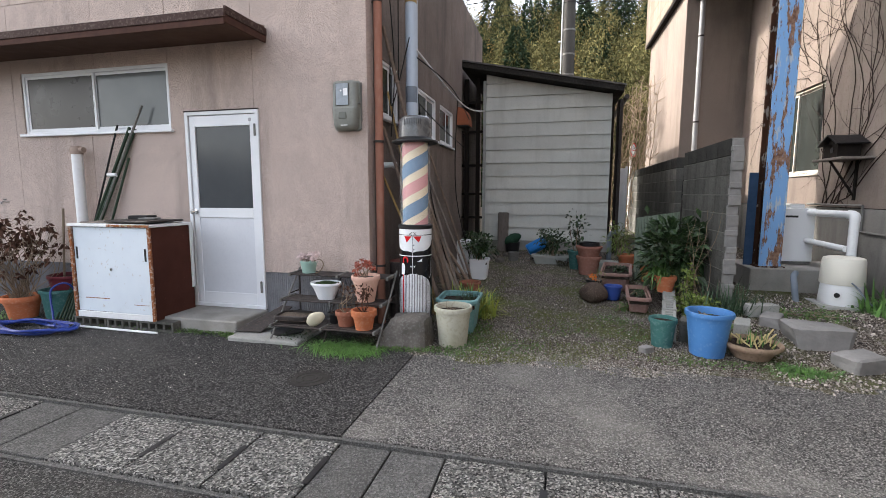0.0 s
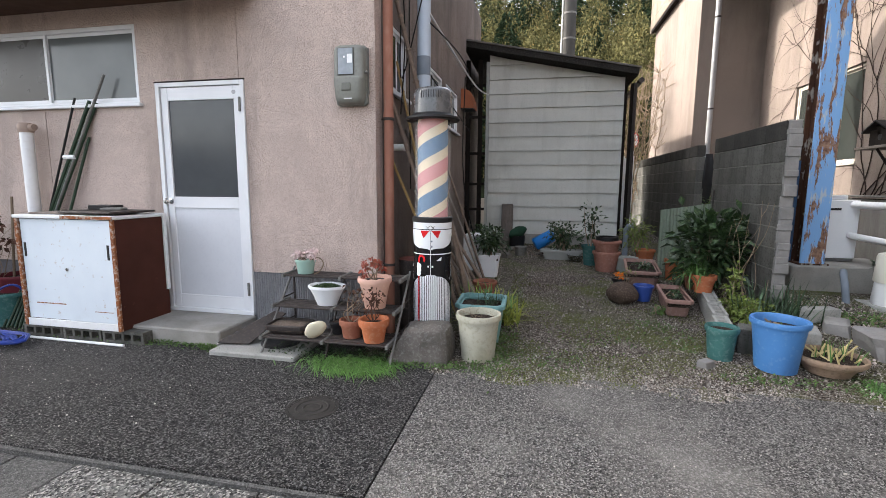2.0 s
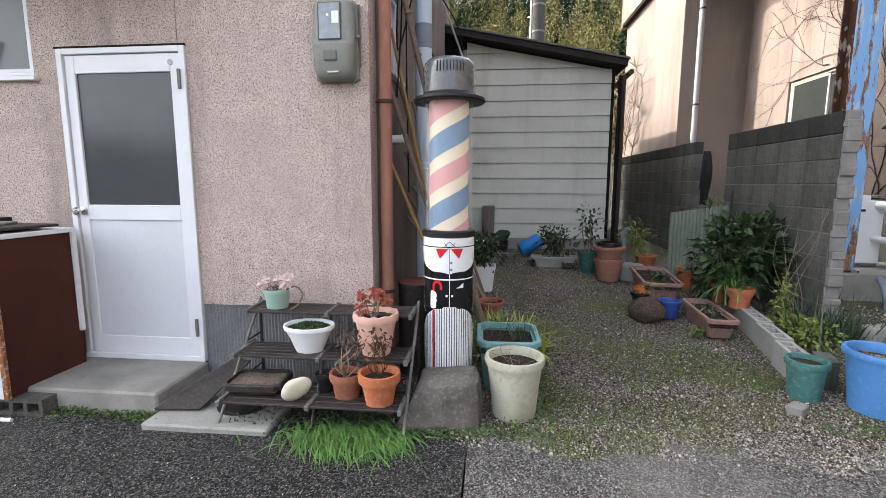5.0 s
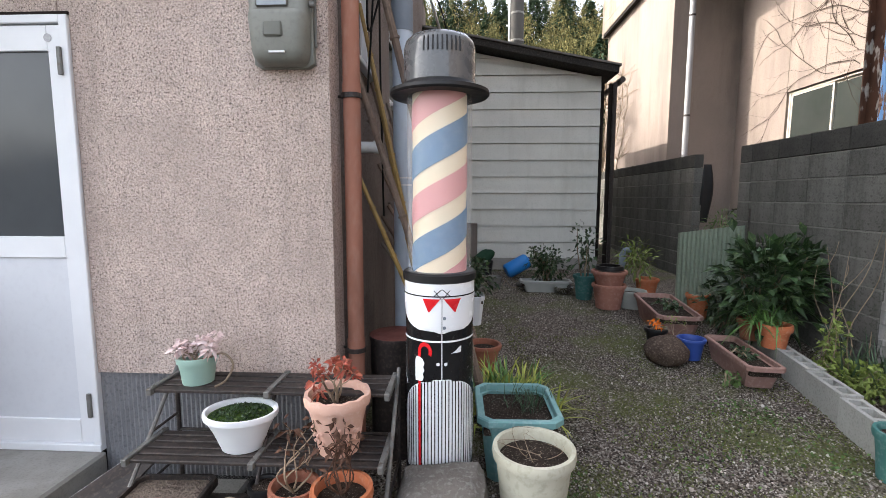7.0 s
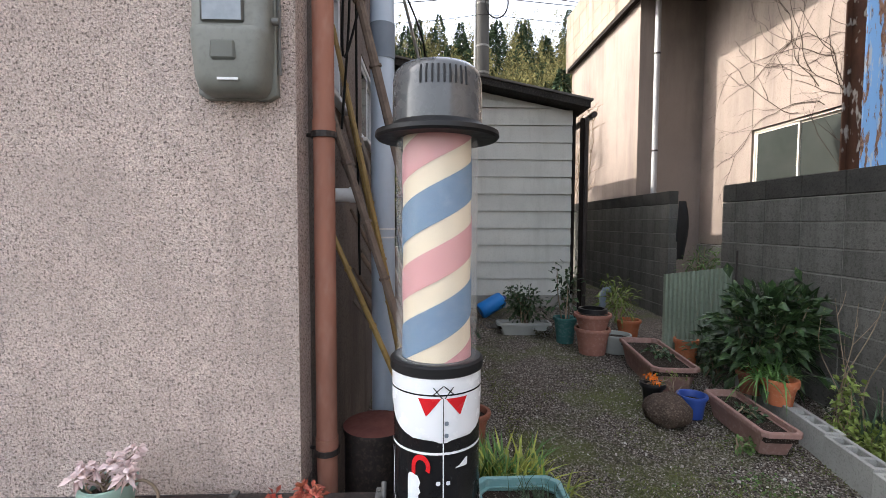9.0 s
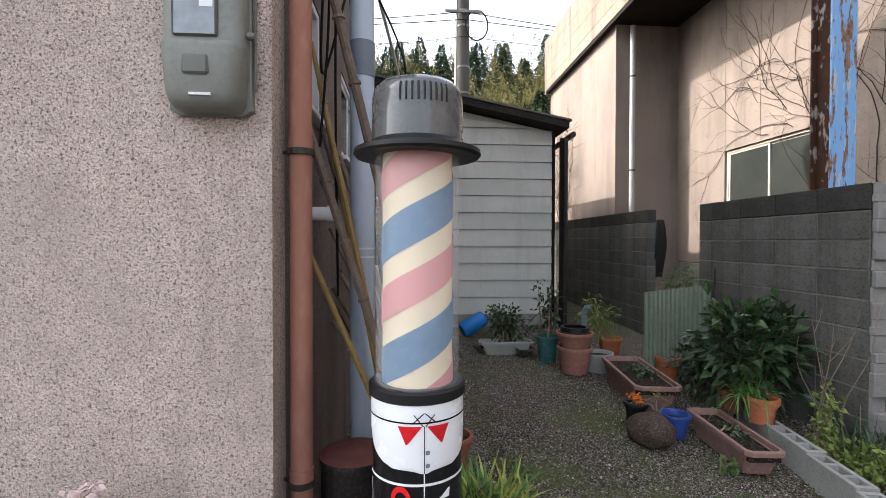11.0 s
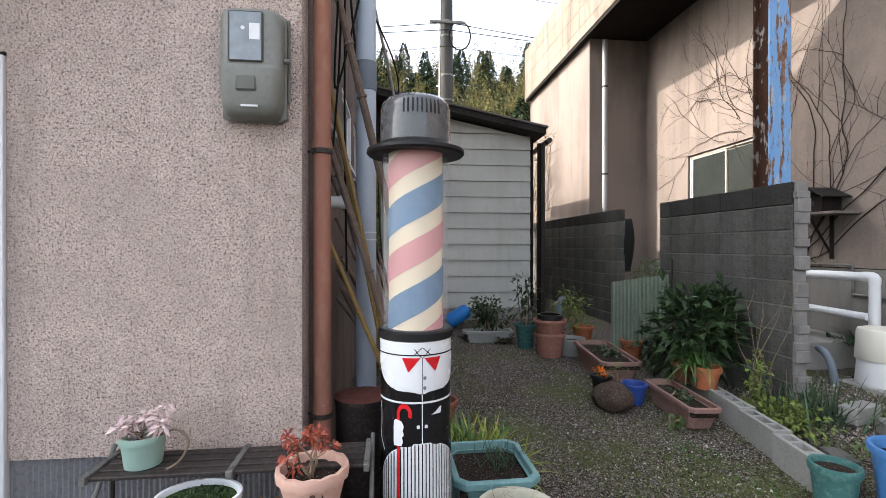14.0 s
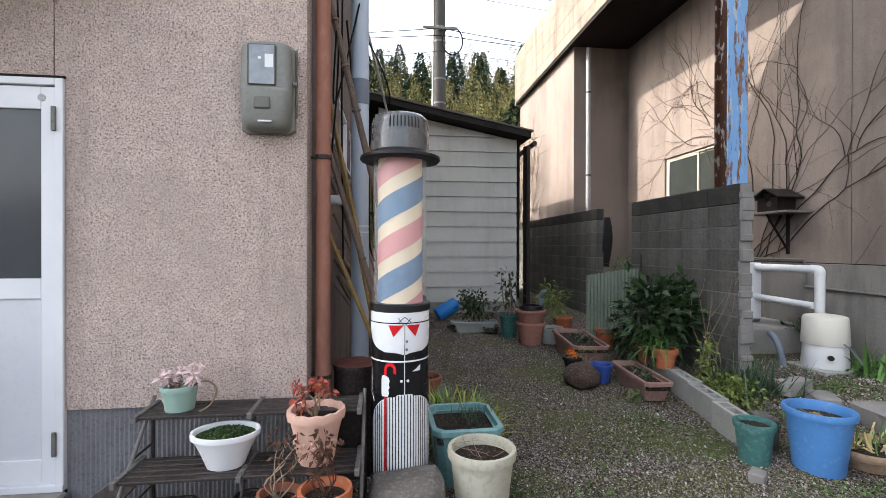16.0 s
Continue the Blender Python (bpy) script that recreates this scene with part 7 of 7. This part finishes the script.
part("spout", tube([(0, 0, 0), (0, -0.06, 0), (0.0, -0.08, -0.02)], 0.012, 8), CHROME, tp_)
part("handle", tube([(-0.03, -0.04, 0.03), (0.03, -0.04, 0.03)], 0.006, 6, bm=tube([(0, -0.04, 0), (0, -0.04, 0.03)], 0.006, 6)), CHROME, tp_)
lid = thing("stopcock_cover", "small round cast-iron cover set in the asphalt", "cover", -1.685, 2.73, 0.0035)
part("ring", lathe([(0.135, -0.01), (0.15, -0.01), (0.15, 0.004), (0.135, 0.004)], 32), IRONLID, lid)
part("disc", lathe([(0, 0.002), (0.13, 0.002), (0.132, -0.008)], 32), IRONLID, lid)
for r in (0.045, 0.085):
    part("raised_ring", lathe([(r, 0.002), (r + 0.004, 0.006), (r + 0.010, 0.006), (r + 0.014, 0.002)], 28), IRONLID, lid)

# ---- utility pole and wires ----
up = thing("utility_pole", "round concrete utility pole with steel bands", "utility pole", 0.2, 15.0, 0)
part("shaft", tube([(0, 0, 0), (0, 0, 12)], 0.215, 20, r1=0.15), POLECON, up, smooth=True)
for z in (4.9, 5.5, 6.2, 7.3, 7.7, 8.6, 9.0):
    part("band", tube([(0, 0, z), (0, 0, z + 0.05)], 0.222 - z * 0.005, 20), GREY_STEEL, up)
part("ground_wire", tube([(-0.22, -0.05, 4.0), (-0.2, -0.05, 9.0)], 0.02, 6), PVCWHITE, up)
part("bracket", box(-0.5, 0.5, -0.25, -0.19, 7.62, 7.68), GREY_STEEL, up)
part("loop", tube([(0.35 + 0.30 * math.cos(a * 0.25), -0.2, 7.3 + 0.40 * math.sin(a * 0.25)) for a in range(40)], 0.02, 6), CABLE, up)
part("step_bolt", tube([(-0.3, -0.1, 5.9), (-0.2, -0.1, 5.9)], 0.02, 6), PVCWHITE, up)
for k, (z, xl, zl, xr, zr) in enumerate(((7.65, -22, 7.2, 24, 6.9), (7.45, -22, 7.5, 24, 7.6), (9.0, -22, 9.6, 24, 8.6), (8.7, -22, 9.2, 24, 8.2), (9.4, -22, 10.2, 24, 9.3), (7.0, -10, 7.6, 24, 7.0))):
    for e, ze in ((xl, zl), (xr, zr)):
        pts = [Vector((0.2, 14.8, z)).lerp(Vector((e, 14.8, ze)), i / 24) - Vector((0, 0, 0.6 * 4 * (i / 24) * (1 - i / 24))) for i in range(25)]
        tagged(part("overhead_wire", tube(pts, 0.012 if k < 2 else 0.008, 5), CABLE), "thin black overhead wire sagging from the pole", "wire", group="overhead wires")

# ---- loose stones, moss and weeds ----
def scatter(name, label, seed, count, where, size, material, cat="gravel"):
    """Small angular stones, joined into one mesh."""
    rg = random.Random(seed)
    base = bmesh.new()
    bmesh.ops.create_icosphere(base, subdivisions=1, radius=1)
    vs = [v.co.copy() for v in base.verts]
    base.verts.index_update()
    fs = [[v.index for v in f.verts] for f in base.faces]
    base.free()
    verts, faces = [], []
    for k in range(count):
        x, y, z = where(rg)
        s = size * math.exp(rg.gauss(0, 0.32))
        m = Euler((rg.uniform(0, 6), rg.uniform(0, 6), rg.uniform(0, 6))).to_matrix() @ Matrix.Diagonal((1, rg.uniform(0.6, 1), rg.uniform(0.4, 0.8)))
        o = len(verts)
        verts += [tuple(m @ (v * s * rg.uniform(0.8, 1.15)) + Vector((x, y, z + s * 0.25))) for v in vs]
        faces += [[i + o for i in f] for f in fs]
    me = bpy.data.meshes.new(name)
    me.from_pydata(verts, [], faces)
    me.materials.append(material)
    return tagged(new(name, me), label, cat, kind="stuff")


def on_alley(rg):
    y = 3.32 + 6.3 * rg.random() ** 1.6
    x = rg.uniform(-1.2, 1.15) if rg.random() < 0.8 else rg.uniform(-1.4, 2.6)
    return x, y, alley_z(x, y)


scatter("gravel", "mixed grey and brown pebbles scattered over the alley", 201, 24000, on_alley, 0.0048, PEBBLE)
scatter("coarse_gravel", "larger grey stones among the gravel", 202, 220, on_alley, 0.009, PEBBLE)


scatter("white_pebbles", "scattered small white pebbles on the gravel", 212, 420, on_alley, 0.006, surf("white_pebble", (0.55, 0.53, 0.49), (0.42, 0.40, 0.37), 30, rough=0.9))


def on_mouth(rg):
    x, y = rg.gauss(0.25, 0.75), 3.30 + abs(rg.gauss(0, 0.38))
    return min(x, 2.6) if x > -0.9 else -0.9 + rg.random() * 0.5, y, alley_z(x, y)


scatter("mouth_gravel", "pale grey grit spread where the alley meets the asphalt", 213, 5000, on_mouth, 0.0042, surf("pale_mixed_grit", (0.32, 0.305, 0.28), (0.19, 0.18, 0.165), 30, rough=0.95, bump=0.2, vary=0.7, island=True))


def on_bed(rg):
    x, y = rg.uniform(1.6, 3.4), rg.uniform(3.4, 5.9)
    return x, y, alley_z(x, y)


scatter("bed_gravel", "brown gravel round the neighbour's stones", 203, 5000, on_bed, 0.008, PEBBLE)


def on_road(rg):
    x, y = rg.uniform(-6, 3), rg.uniform(2.1, 3.4)
    return x, y, 0.0


scatter("road_grit", "fine pale grit loose on the asphalt", 204, 1500, on_road, 0.0035, surf("pale_grit", (0.42, 0.40, 0.36), (0.3, 0.28, 0.25), 20, rough=0.9, vary=0.5, island=True))
rg = random.Random(205)
bm = bmesh.new()
for k in range(26000):
    y = 3.3 + 3.4 * rg.random() ** 1.3
    x = rg.uniform(-0.75, 1.1)
    if noise.noise((x * 1.9, y * 1.9, 9)) + 0.5 * noise.noise((x * 5, y * 5, 4)) < (-0.20 if y < 5 else 0.0) + 0.3 * rg.random():
        continue
    leaf(bm, Vector((x, y, alley_z(x, y) + 0.002)), rnd_dir(rg, 0.8), rg.uniform(0.012, 0.026), 0.008, 0.2, rnd_dir(rg, 1))
tagged(part("moss_and_weeds", bm, surf("short_weed", (0.13, 0.145, 0.05), (0.085, 0.095, 0.035), 15, rough=0.8, bump=0, vary=0.45, island=True)), "short moss and weeds in patches over the gravel", "weeds", kind="stuff")
bm = bmesh.new()
for cx, cy, sx, sy, n in ((-0.72, 3.95, 0.08, 0.28, 700), (-3.4, 3.46, 0.25, 0.03, 350), (-2.95, 3.45, 0.12, 0.03, 260), (-0.95, 3.50, 0.16, 0.05, 300), (-1.35, 3.45, 0.14, 0.03, 200), (-4.4, 3.45, 0.3, 0.03, 160), (1.25, 3.72, 0.25, 0.05, 260), (0.55, 4.75, 0.14, 0.12, 160), (0.15, 4.3, 0.2, 0.15, 160), (0.75, 4.4, 0.08, 0.2, 140), (-0.3, 3.75, 0.2, 0.12, 180)):
    for k in range(n):
        x, y = rg.gauss(cx, sx), rg.gauss(cy, sy)
        if x < -1.1 and y > 3.5:
            y = 3.49
        leaf(bm, Vector((x, y, max(0.002, alley_z(x, y) if x > -1.1 else 0.002) + rg.random() * 0.02)), rnd_dir(rg, 0.7), rg.uniform(0.015, 0.032), 0.014, 0.2, rnd_dir(rg, 1))
tagged(part("edge_weeds", bm, LEAF_MID), "small green weeds along the foot of things", "weeds", kind="stuff")
bm = bmesh.new()
for x, y in ((-6.0, 3.3), (-5.8, 3.4), (-5.6, 3.2)):
    for k in range(120):
        blade(bm, Vector((rg.gauss(x, 0.12), rg.gauss(y, 0.08), 0)), (rg.gauss(0, 0.5), rg.gauss(0, 0.5), 0.8), rg.uniform(0.06, 0.14), 0.007, 0.6, 3)
tagged(part("grass_clump", bm, BLADE), "small green grass by the hose", "grass", kind="stuff")
